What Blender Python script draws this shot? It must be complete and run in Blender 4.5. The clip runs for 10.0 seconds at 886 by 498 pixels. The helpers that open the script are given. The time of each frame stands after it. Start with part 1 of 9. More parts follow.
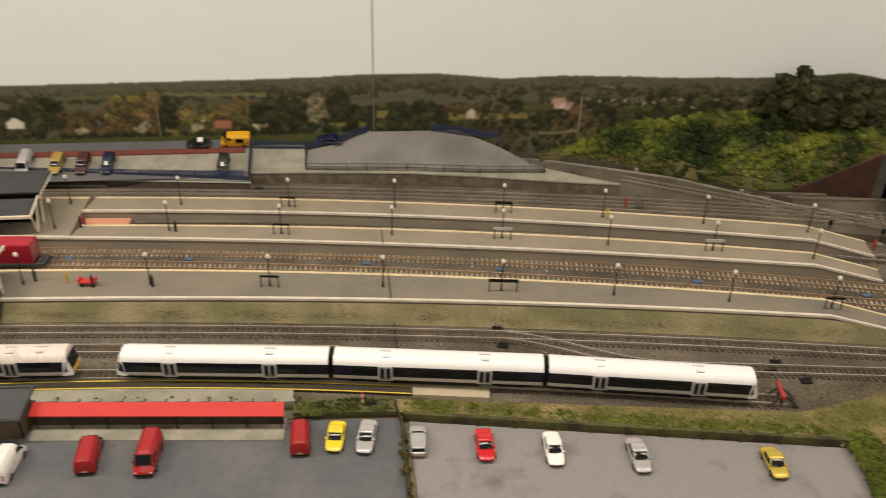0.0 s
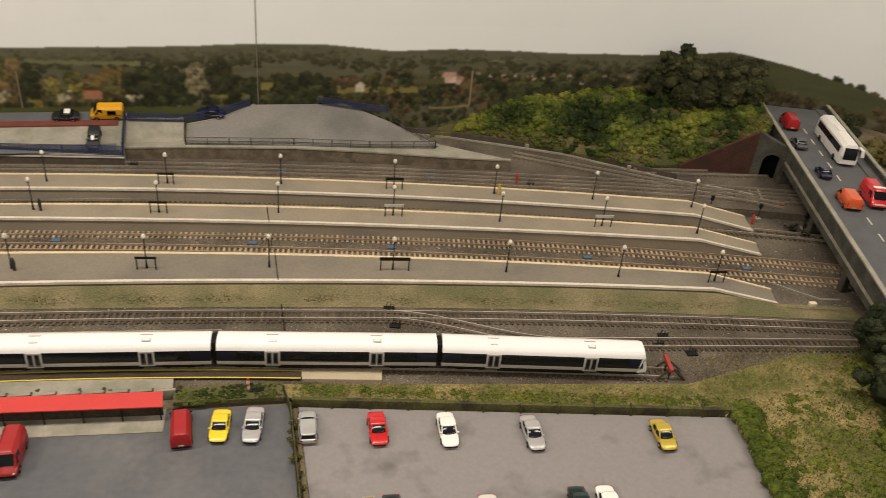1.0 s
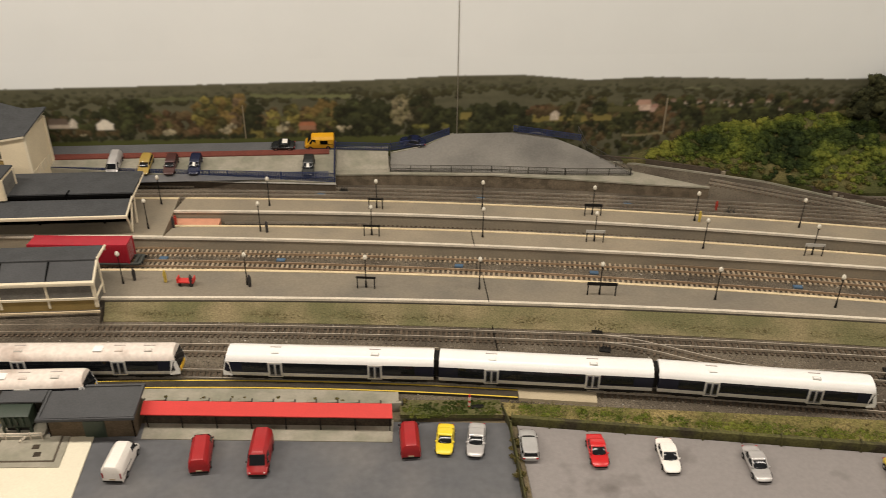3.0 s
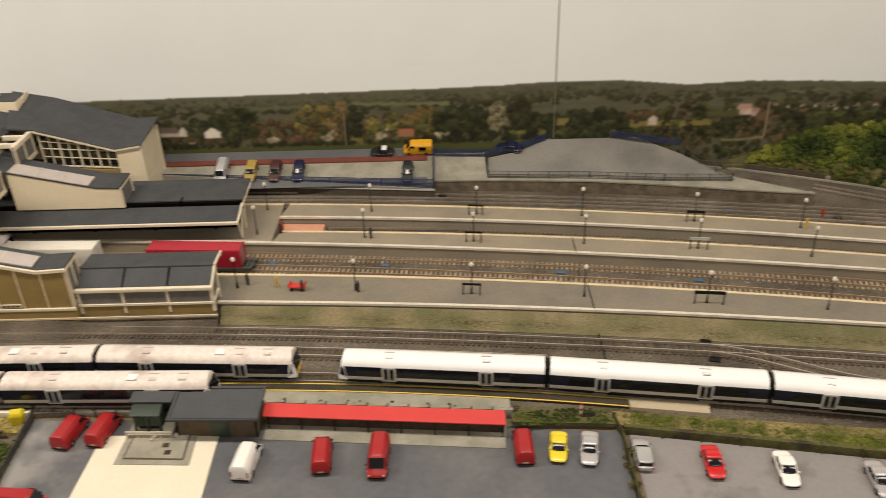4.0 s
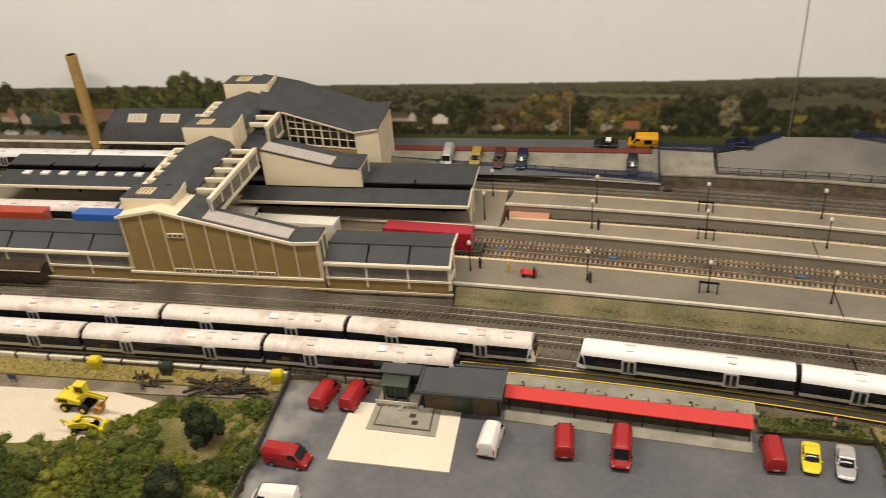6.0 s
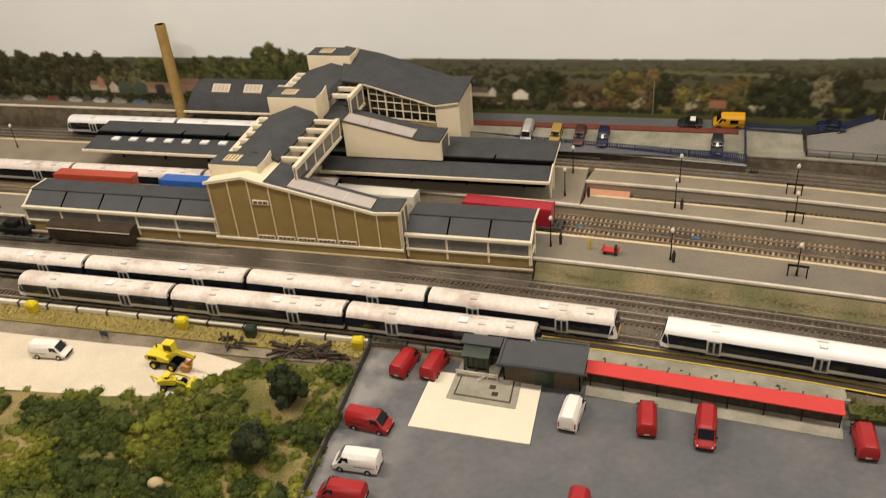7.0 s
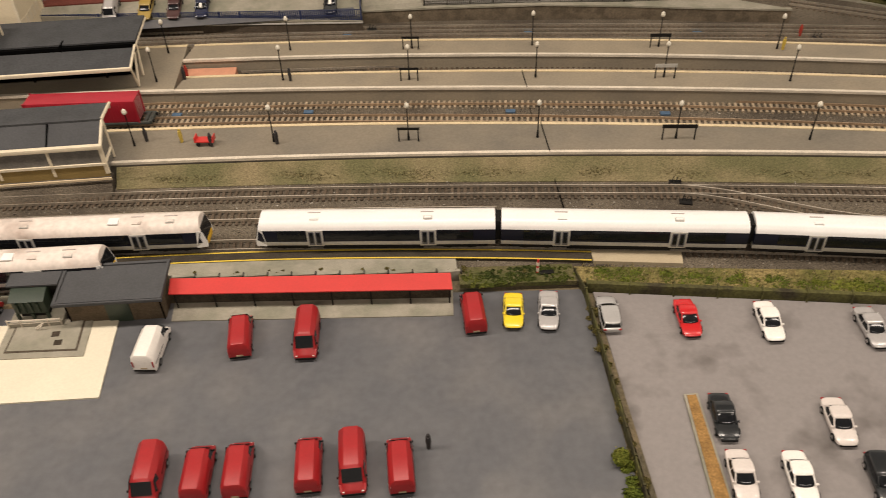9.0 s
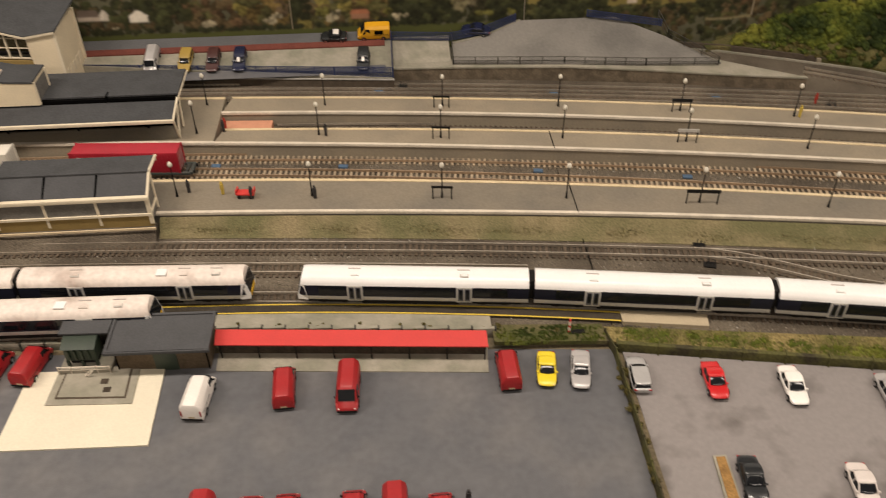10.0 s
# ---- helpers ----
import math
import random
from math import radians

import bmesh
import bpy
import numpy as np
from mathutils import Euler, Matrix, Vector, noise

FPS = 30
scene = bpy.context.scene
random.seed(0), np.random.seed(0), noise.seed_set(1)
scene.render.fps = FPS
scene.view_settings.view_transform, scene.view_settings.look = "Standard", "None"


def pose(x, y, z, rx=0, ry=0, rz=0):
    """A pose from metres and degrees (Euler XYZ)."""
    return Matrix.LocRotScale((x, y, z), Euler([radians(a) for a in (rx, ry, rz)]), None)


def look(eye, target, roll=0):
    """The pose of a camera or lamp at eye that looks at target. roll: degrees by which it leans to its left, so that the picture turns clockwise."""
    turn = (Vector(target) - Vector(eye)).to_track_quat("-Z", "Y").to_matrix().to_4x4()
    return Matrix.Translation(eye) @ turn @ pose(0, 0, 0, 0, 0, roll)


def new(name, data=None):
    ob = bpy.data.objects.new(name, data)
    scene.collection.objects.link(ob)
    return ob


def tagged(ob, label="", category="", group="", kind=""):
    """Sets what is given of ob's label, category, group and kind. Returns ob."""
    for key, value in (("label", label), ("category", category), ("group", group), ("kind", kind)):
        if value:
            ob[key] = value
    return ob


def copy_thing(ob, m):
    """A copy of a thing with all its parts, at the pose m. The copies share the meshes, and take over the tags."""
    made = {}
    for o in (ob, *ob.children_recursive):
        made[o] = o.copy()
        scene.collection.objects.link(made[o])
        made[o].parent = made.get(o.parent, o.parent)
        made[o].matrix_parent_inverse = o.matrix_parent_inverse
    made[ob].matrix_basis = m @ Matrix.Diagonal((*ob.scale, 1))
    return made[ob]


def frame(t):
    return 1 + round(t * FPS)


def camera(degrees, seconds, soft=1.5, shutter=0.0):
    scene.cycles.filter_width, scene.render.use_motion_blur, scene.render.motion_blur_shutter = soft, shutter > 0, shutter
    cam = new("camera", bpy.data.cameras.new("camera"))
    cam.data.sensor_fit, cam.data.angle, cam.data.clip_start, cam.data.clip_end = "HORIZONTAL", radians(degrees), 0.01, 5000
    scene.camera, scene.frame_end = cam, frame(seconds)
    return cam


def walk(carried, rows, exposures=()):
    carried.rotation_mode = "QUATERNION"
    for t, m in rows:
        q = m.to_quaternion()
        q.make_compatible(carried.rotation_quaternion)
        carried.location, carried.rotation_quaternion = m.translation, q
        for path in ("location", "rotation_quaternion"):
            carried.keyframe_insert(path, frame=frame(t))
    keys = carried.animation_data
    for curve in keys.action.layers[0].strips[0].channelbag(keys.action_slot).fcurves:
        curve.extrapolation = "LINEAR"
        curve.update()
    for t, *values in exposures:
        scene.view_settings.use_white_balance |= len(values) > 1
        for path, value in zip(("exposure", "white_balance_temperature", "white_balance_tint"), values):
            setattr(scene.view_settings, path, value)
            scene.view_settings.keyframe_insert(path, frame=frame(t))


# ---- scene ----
cam = camera(56.0, 10.0, soft=0.8, shutter=0.5)
PATH = [
    (0, (-0.028, -0.026, 0.798), (0.198, 1.679, -0.223), 1.7),
    (0.5, (-0.012, -0.012, 0.786), (0.355, 1.653, -0.26), 4.0),
    (1, (-0.021, 0.006, 0.781), (0.458, 1.636, -0.274), 5.7),
    (1.5, (-0.021, 0.035, 0.771), (0.53, 1.635, -0.295), 6.8),
    (2, (-0.067, 0.017, 0.786), (0.372, 1.658, -0.27), 4.6),
    (2.5, (-0.102, 0.005, 0.791), (0.139, 1.7, -0.244), 1.2),
    (2.7, (-0.114, -0.003, 0.783), (0.078, 1.709, -0.233), 1.0),
    (3.8, (-0.175, -0.01, 0.804), (-0.14, 1.715, -0.208), -1.2),
    (4, (-0.194, -0.011, 0.807), (-0.208, 1.712, -0.208), -1.7),
    (4.5, (-0.24, -0.006, 0.811), (-0.384, 1.709, -0.207), -3.0),
    (5, (-0.264, -0.005, 0.814), (-0.492, 1.705, -0.198), -3.7),
    (5.5, (-0.292, -0.017, 0.817), (-0.596, 1.683, -0.191), -4.2),
    (6, (-0.325, -0.036, 0.822), (-0.707, 1.641, -0.2), -4.5),
    (6.2, (-0.337, -0.039, 0.825), (-0.752, 1.628, -0.199), -4.7),
    (7.3, (-0.364, -0.055, 0.79), (-0.896, 1.537, -0.297), -5.7),
    (7.5, (-0.356, -0.045, 0.77), (-0.888, 1.503, -0.379), -6.5),
    (8, (-0.309, -0.014, 0.735), (-0.74, 1.487, -0.514), -7.5),
    (8.5, (-0.217, 0.076, 0.714), (-0.352, 1.599, -0.574), -5.2),
    (9, (-0.173, 0.132, 0.704), (-0.086, 1.642, -0.605), -2.2),
    (9.5, (-0.187, 0.123, 0.733), (-0.053, 1.65, -0.552), -0.7),
    (10, (-0.223, 0.122, 0.753), (-0.123, 1.686, -0.49), -0.6),
]
EXPOSURES = [(0.0, -0.12, 6450, 10), (2.7, -0.12, 6420, 10), (4.0, -0.12, 6400, 10), (6.2, -0.12, 6400, 10), (7.5, -0.12, 6600, 11), (8.5, -0.12, 6650, 13), (10.0, -0.17, 6650, 14)]
walk(cam, [(t, look(eye, target, roll)) for t, eye, target, roll in PATH], EXPOSURES)

# ---- light ----
world = bpy.data.worlds.new("room_world")
world.use_nodes = True
world.node_tree.nodes["Background"].inputs[0].default_value = (1.0, 0.93, 0.84, 1)
world.node_tree.nodes["Background"].inputs[1].default_value = 0.010
scene.world = world
LAMP_WATTS = 22.6


def lamp_bulb(name, x, y, z, sx, sy, watts):
    data = bpy.data.lights.new(name, "AREA")
    data.shape, data.size, data.size_y = "RECTANGLE", sx, sy
    data.energy, data.color = watts, (1.0, 0.902, 0.775)
    ob = new(name, data)
    ob.matrix_world = pose(x, y, z)
    return ob


# ---- materials ----
def mat(name, col, rough=0.6, metal=0.0, var=0.12, scale=40.0, fine=400.0, bump=0.0, bscale=500.0, col2=None, mix=(0.42, 0.62), spec=0.5, rnd=0.0, coat=0.0):
    """A surface with variation at two scales; col2 is a second colour that comes in as patches."""
    m = bpy.data.materials.new(name)
    m.use_nodes = True
    nt = m.node_tree
    n, l = nt.nodes, nt.links
    b = n["Principled BSDF"]
    b.inputs["Roughness"].default_value, b.inputs["Metallic"].default_value = rough, metal
    b.inputs["Specular IOR Level"].default_value = 0.2 if rough >= 0.75 and spec == 0.5 else spec
    b.inputs["Coat Weight"].default_value = coat
    geo = n.new("ShaderNodeNewGeometry")

    def tex(sc, detail):
        t = n.new("ShaderNodeTexNoise")
        t.inputs["Scale"].default_value, t.inputs["Detail"].default_value = sc, detail
        l.new(geo.outputs["Position"], t.inputs["Vector"])
        return t

    big, small = tex(scale, 4), tex(fine, 3)
    mx = n.new("ShaderNodeMix")
    mx.data_type = "RGBA"
    mx.inputs[6].default_value = (*col, 1)
    mx.inputs[7].default_value = (*(col2 or [c * (1 - var) for c in col]), 1)
    rp = n.new("ShaderNodeMapRange")
    rp.inputs[1].default_value, rp.inputs[2].default_value = mix
    l.new(big.outputs[0], rp.inputs[0])
    l.new(rp.outputs[0], mx.inputs[0])
    hv = n.new("ShaderNodeHueSaturation")
    ad = n.new("ShaderNodeMapRange")
    ad.inputs[1].default_value, ad.inputs[2].default_value = 0.3, 0.7
    ad.inputs[3].default_value, ad.inputs[4].default_value = 1 - var, 1 + var
    l.new(small.outputs[0], ad.inputs[0])
    if rnd:
        oi = n.new("ShaderNodeObjectInfo")
        r2 = n.new("ShaderNodeMapRange")
        r2.inputs[3].default_value, r2.inputs[4].default_value = 1 - rnd, 1 + rnd
        mu = n.new("ShaderNodeMath")
        mu.operation = "MULTIPLY"
        l.new(oi.outputs["Random"], r2.inputs[0])
        l.new(ad.outputs[0], mu.inputs[0])
        l.new(r2.outputs[0], mu.inputs[1])
        l.new(mu.outputs[0], hv.inputs["Value"])
    else:
        l.new(ad.outputs[0], hv.inputs["Value"])
    l.new(mx.outputs[2], hv.inputs["Color"])
    l.new(hv.outputs[0], b.inputs["Base Color"])
    if bump:
        bt = tex(bscale, 4)
        bp = n.new("ShaderNodeBump")
        bp.inputs["Strength"].default_value, bp.inputs["Distance"].default_value = bump, 0.002
        l.new(bt.outputs[0], bp.inputs["Height"])
        l.new(bp.outputs[0], b.inputs["Normal"])
    return m


def crumbs(n, l, geo, b, scale=520.0, strength=0.9):
    """The fine crumbly relief of scenic foam."""
    t, bp = n.new("ShaderNodeTexNoise"), n.new("ShaderNodeBump")
    t.inputs["Scale"].default_value, t.inputs["Detail"].default_value = scale, 3
    bp.inputs["Strength"].default_value, bp.inputs["Distance"].default_value = strength, 0.0022
    l.new(geo.outputs["Position"], t.inputs["Vector"])
    l.new(t.outputs[0], bp.inputs["Height"])
    l.new(bp.outputs[0], b.inputs["Normal"])


def leaf_mat(name, a, b2, rough=0.8):
    """Foliage: each clump takes its own tone between two greens."""
    m = bpy.data.materials.new(name)
    m.use_nodes = True
    n, l = m.node_tree.nodes, m.node_tree.links
    b = n["Principled BSDF"]
    b.inputs["Roughness"].default_value = rough
    b.inputs["Specular IOR Level"].default_value = 0.2
    geo = n.new("ShaderNodeNewGeometry")
    mx = n.new("ShaderNodeMix")
    mx.data_type = "RGBA"
    mx.inputs[6].default_value, mx.inputs[7].default_value = (*a, 1), (*b2, 1)
    l.new(geo.outputs["Random Per Island"], mx.inputs[0])
    l.new(mx.outputs[2], b.inputs["Base Color"])
    crumbs(n, l, geo, b)
    return m


def patch_mat(name, stops, scale=14.0, fine=70.0, rough=0.85):
    """Foliage or turf whose colour drifts in soft patches through the given stops, each clump a little off its neighbours."""
    m = bpy.data.materials.new(name)
    m.use_nodes = True
    n, l = m.node_tree.nodes, m.node_tree.links
    b = n["Principled BSDF"]
    b.inputs["Roughness"].default_value = rough
    b.inputs["Specular IOR Level"].default_value = 0.15
    geo = n.new("ShaderNodeNewGeometry")
    total = None
    for sc, k in ((scale, 1.6), (fine, 0.40)):
        t = n.new("ShaderNodeTexNoise")
        t.inputs["Scale"].default_value, t.inputs["Detail"].default_value = sc, 3
        l.new(geo.outputs["Position"], t.inputs["Vector"])
        mu = n.new("ShaderNodeMath")
        mu.operation = "MULTIPLY_ADD"
        mu.inputs[1].default_value = k
        mu.inputs[2].default_value = -0.5 * k + (0.5 if total is None else 0.0)
        l.new(t.outputs[0], mu.inputs[0])
        if total is not None:
            ad = n.new("ShaderNodeMath")
            l.new(total, ad.inputs[0])
            l.new(mu.outputs[0], ad.inputs[1])
            total = ad.outputs[0]
        else:
            total = mu.outputs[0]
    mu = n.new("ShaderNodeMath")
    mu.operation = "MULTIPLY_ADD"
    mu.inputs[1].default_value, mu.inputs[2].default_value = 0.20, -0.10
    l.new(geo.outputs["Random Per Island"], mu.inputs[0])
    ad = n.new("ShaderNodeMath")
    l.new(total, ad.inputs[0])
    l.new(mu.outputs[0], ad.inputs[1])
    rp = n.new("ShaderNodeValToRGB")
    e = rp.color_ramp.elements
    while len(e) < len(stops):
        e.new(0.5)
    for q, (pos, c) in zip(e, stops):
        q.position, q.color = pos, (*c, 1)
    l.new(ad.outputs[0], rp.inputs[0])
    l.new(rp.outputs[0], b.inputs["Base Color"])
    crumbs(n, l, geo, b)
    return m


M = {}
M["tarmac_blue"] = mat("painted_tarmac", (0.086, 0.087, 0.094), 0.62, var=0.10, scale=7, fine=100, bump=0.12, bscale=900, col2=(0.132, 0.126, 0.124), mix=(0.46, 0.70))
M["tarmac_worn"] = mat("worn_tarmac", (0.232, 0.212, 0.204), 0.85, var=0.05, scale=12, fine=180, bump=0.15, bscale=700, col2=(0.118, 0.105, 0.098), mix=(0.54, 0.70))
M["road"] = mat("road_tarmac", (0.105, 0.105, 0.108), 0.75, var=0.1, scale=30, bump=0.2)
M["ballast"] = mat("ballast", (0.140, 0.116, 0.086), 0.95, var=0.6, scale=9, fine=620, bump=1.0, bscale=520, col2=(0.074, 0.060, 0.045), mix=(0.38, 0.62))
M["earth"] = mat("earth", (0.16, 0.125, 0.075), 0.95, var=0.25, scale=14, fine=300, bump=0.6, bscale=350, col2=(0.10, 0.085, 0.055))
M["grass"] = mat("static_grass", (0.122, 0.114, 0.054), 0.95, var=0.35, scale=11, fine=480, bump=0.5, bscale=520, col2=(0.215, 0.172, 0.096), mix=(0.4, 0.65))
M["turf"] = mat("green_turf", (0.100, 0.102, 0.026), 0.95, var=0.4, scale=11, fine=350, bump=1.0, bscale=420, col2=(0.255, 0.195, 0.082), mix=(0.40, 0.60))
M["platform"] = mat("platform_surface", (0.262, 0.220, 0.160), 0.85, var=0.08, scale=12, fine=300, bump=0.1, col2=(0.205, 0.176, 0.134), mix=(0.4, 0.72))
M["platform_grey"] = mat("platform_tarmac", (0.205, 0.176, 0.134), 0.85, var=0.09, scale=9, fine=260, bump=0.1, col2=(0.152, 0.136, 0.111), mix=(0.4, 0.7))
M["coping"] = mat("coping_white", (0.60, 0.53, 0.43), 0.7, var=0.14, scale=40)
M["coping_y"] = mat("coping_cream", (0.62, 0.50, 0.31), 0.7, var=0.14, scale=40)
M["wallstone"] = mat("platform_wall", (0.085, 0.066, 0.048), 0.9, var=0.2, scale=80, bump=0.3)
M["rail"] = mat("rail_steel", (0.62, 0.55, 0.46), 0.30, 0.7, var=0.25, scale=9)
M["rail_rust"] = mat("rusty_rail", (0.40, 0.285, 0.185), 0.45, 0.35, var=0.25, scale=9)
M["sleeper"] = mat("pale_sleeper", (0.33, 0.262, 0.182), 0.85, var=0.18, scale=90, rnd=0.25)
M["sleeper_d"] = mat("dark_sleeper", (0.094, 0.070, 0.049), 0.9, var=0.25, scale=90, rnd=0.3)
M["cream"] = mat("cream_card", (0.70, 0.60, 0.43), 0.75, var=0.06, scale=18)
M["white_trim"] = mat("white_trim", (0.68, 0.595, 0.445), 0.65, var=0.06, scale=40)
M["tan"] = mat("tan_panel", (0.265, 0.185, 0.068), 0.8, var=0.08, scale=50, fine=700, bump=0.15)
M["slate"] = mat("slate_roof", (0.059, 0.0605, 0.063), 0.85, var=0.14, scale=30, fine=300, bump=0.12)
M["felt"] = mat("lighter_felt_roof", (0.070, 0.071, 0.074), 0.85, var=0.1, scale=30)
M["lead"] = mat("pinkish_metal_roof", (0.42, 0.37, 0.34), 0.5, var=0.08, scale=40)
M["skylight"] = mat("skylight_cream", (0.62, 0.50, 0.33), 0.5, var=0.08, scale=80)
M["glass"] = mat("dark_glass", (0.010, 0.011, 0.013), 0.10, var=0.1, scale=20, spec=0.35)
M["grey_glass"] = mat("grey_window", (0.16, 0.15, 0.135), 0.25, var=0.15, scale=60)
M["brown_glass"] = mat("brown_window", (0.085, 0.07, 0.05), 0.2, var=0.15, scale=60)
# Hall panes: interior light and reflection are mixed into this mottled grey-green.
M["hall_glass_glow"] = mat("hall_window_painted_glow", (0.120, 0.108, 0.064), 0.25, var=0.45, scale=22)
M["coach_white"] = mat("coach_white", (0.78, 0.765, 0.745), 0.35, var=0.03, scale=30)
M["coach_dirty"] = mat("weathered_coach_roof", (0.66, 0.585, 0.525), 0.6, var=0.10, scale=26, fine=160, col2=(0.42, 0.335, 0.285), mix=(0.50, 0.74))
M["navy"] = mat("navy_livery", (0.008, 0.009, 0.018), 0.35, var=0.1, scale=40, spec=0.3)
M["silver"] = mat("silver_skirt", (0.50, 0.48, 0.44), 0.45, 0.2, var=0.08, scale=40)
M["door_grey"] = mat("grey_door_paint", (0.115, 0.115, 0.125), 0.4, var=0.08, scale=60)
M["black"] = mat("black_frame", (0.010, 0.009, 0.008), 0.8, var=0.2, scale=80, spec=0.2)
M["yellow"] = mat("warning_yellow", (0.72, 0.42, 0.02), 0.55, var=0.08, scale=60)
M["yellow_line"] = mat("yellow_line", (0.62, 0.44, 0.05), 0.7, var=0.1, scale=90)
M["red_roof"] = mat("red_sheet", (0.52, 0.032, 0.026), 0.5, var=0.05, scale=30)
M["red_van"] = mat("red_van_paint", (0.315, 0.012, 0.014), 0.42, var=0.06, scale=60)
M["white_van"] = mat("white_van_paint", (0.74, 0.70, 0.65), 0.45, var=0.04, scale=60)
M["concrete"] = mat("concrete", (0.30, 0.275, 0.22), 0.85, var=0.1, scale=25, fine=200, bump=0.2, col2=(0.22, 0.21, 0.16))
M["concrete_grey"] = mat("grey_concrete_yard", (0.205, 0.192, 0.172), 0.9, var=0.08, scale=9, fine=200, bump=0.15, col2=(0.140, 0.132, 0.120), mix=(0.4, 0.68))
M["pad"] = mat("cream_pad", (0.66, 0.605, 0.475), 0.85, var=0.04, scale=15)
M["sand"] = mat("pale_sand", (0.60, 0.52, 0.40), 0.9, var=0.08, scale=20, fine=400, bump=0.3)
M["sky"] = mat("backscene_sky", (0.735, 0.745, 0.735), 0.8, var=0.015, scale=2.5, fine=8)
# Near-black fascia and trim paint; also colours the blocks that stand for deep shade.
M["fascia"] = mat("black_fascia_and_shade", (0.0028, 0.0028, 0.0028), 0.9, var=0.2, spec=0.03)
M["bluefence"] = mat("blue_fence", (0.020, 0.030, 0.085), 0.5, var=0.15, scale=60)
M["blue"] = mat("blue_container", (0.030, 0.115, 0.42), 0.45, var=0.08, scale=40)
M["red_box"] = mat("red_container", (0.36, 0.014, 0.028), 0.45, var=0.1, scale=40)
M["orange_box"] = mat("orange_container", (0.40, 0.06, 0.03), 0.5, var=0.1, scale=40)
M["white_box"] = mat("white_container", (0.66, 0.62, 0.54), 0.5, var=0.06, scale=40)
M["wagon"] = mat("wagon_grey_green", (0.060, 0.066, 0.058), 0.7, var=0.2, scale=60)
M["brown_wagon"] = mat("brown_van", (0.050, 0.034, 0.022), 0.8, var=0.25, scale=40)
M["tyre"] = mat("tyre", (0.012, 0.012, 0.012), 0.8)
M["chrome"] = mat("chrome", (0.6, 0.6, 0.6), 0.25, 1.0)
M["lampglass"] = mat("lamp_globe", (0.62, 0.575, 0.48), 0.4, var=0.04)
M["brick_red"] = mat("red_brick_wall", (0.062, 0.026, 0.018), 0.9, var=0.25, scale=60, bump=0.3, bscale=300, col2=(0.040, 0.024, 0.016))
M["stone_grey"] = mat("grey_stone", (0.072, 0.067, 0.055), 0.9, var=0.25, scale=40, bump=0.4, bscale=250, col2=(0.046, 0.043, 0.035))
M["pink"] = mat("bay_end_bricks", (0.56, 0.27, 0.17), 0.85, var=0.08, scale=50)
M["dark_green"] = mat("dark_green_paint", (0.022, 0.035, 0.022), 0.5, var=0.12, scale=60)
M["brown_brick"] = mat("brown_brick", (0.105, 0.078, 0.05), 0.9, var=0.2, scale=80, bump=0.3)
M["bright_blue"] = mat("blue_magnet", (0.06, 0.11, 0.18), 0.6)
M["timber"] = mat("old_sleeper_timber", (0.055, 0.042, 0.030), 0.9, var=0.3, scale=90, bump=0.4)
M["wood"] = mat("pale_timber", (0.42, 0.35, 0.24), 0.8, var=0.08, scale=50)
M["wall_paint"] = mat("room_wall", (0.52, 0.485, 0.43), 0.9, var=0.03, scale=3)
M["carpet"] = mat("grey_carpet", (0.20, 0.195, 0.19), 0.95, var=0.15, scale=30)
M["red_fig"] = mat("red_clothing", (0.36, 0.045, 0.030), 0.8)
M["dark_fig"] = mat("dark_clothing", (0.025, 0.022, 0.022), 0.7)
M["hivis"] = mat("yellow_clothing", (0.50, 0.36, 0.06), 0.7)
M["chimney"] = mat("yellow_brick", (0.36, 0.235, 0.080), 0.85, var=0.12, scale=70, fine=500, bump=0.2)
M["plate"] = mat("number_plate", (0.42, 0.34, 0.22), 0.6)
M["lens"] = mat("headlight_glass", (0.75, 0.74, 0.70), 0.15)
M["tail"] = mat("tail_lamp_red", (0.30, 0.01, 0.01), 0.3)
M["mossy"] = mat("mossy_concrete", (0.088, 0.084, 0.030), 0.95, var=0.3, scale=30, fine=300, bump=0.4, col2=(0.042, 0.036, 0.022))
M["grass_yellow"] = mat("yellow_static_grass", (0.300, 0.235, 0.075), 0.95, var=0.14, scale=12, fine=420, bump=0.35, bscale=520, col2=(0.240, 0.194, 0.062), mix=(0.42, 0.66))
M["brown_stone"] = mat("brown_retaining_stone", (0.150, 0.118, 0.082), 0.9, var=0.2, scale=50, fine=300, bump=0.4, bscale=260, col2=(0.095, 0.075, 0.052))
M["brown_soil"] = mat("brown_gravel", (0.30, 0.17, 0.06), 0.95, var=0.25, scale=60, bump=0.5)
nt = M["tarmac_blue"].node_tree
tar = nt.nodes["Principled BSDF"].inputs["Base Color"]
gp, sx, nz = nt.nodes.new("ShaderNodeNewGeometry"), nt.nodes.new("ShaderNodeSeparateXYZ"), nt.nodes.new("ShaderNodeTexNoise")
nz.inputs["Scale"].default_value, nz.inputs["Detail"].default_value = 17, 6
mr, mn, mm, mx2 = nt.nodes.new("ShaderNodeMapRange"), nt.nodes.new("ShaderNodeMapRange"), nt.nodes.new("ShaderNodeMath"), nt.nodes.new("ShaderNodeMix")
mr.inputs[1].default_value, mr.inputs[2].default_value, mr.inputs[3].default_value, mr.inputs[4].default_value = -0.79, -0.66, 1.0, 0.06
mn.inputs[1].default_value, mn.inputs[2].default_value = 0.42, 0.60
mm.operation = "MULTIPLY"
mx2.data_type = "RGBA"
mx2.inputs[7].default_value = (0.25, 0.235, 0.22, 1)
nt.links.new(gp.outputs["Position"], sx.inputs[0]); nt.links.new(gp.outputs["Position"], nz.inputs["Vector"])
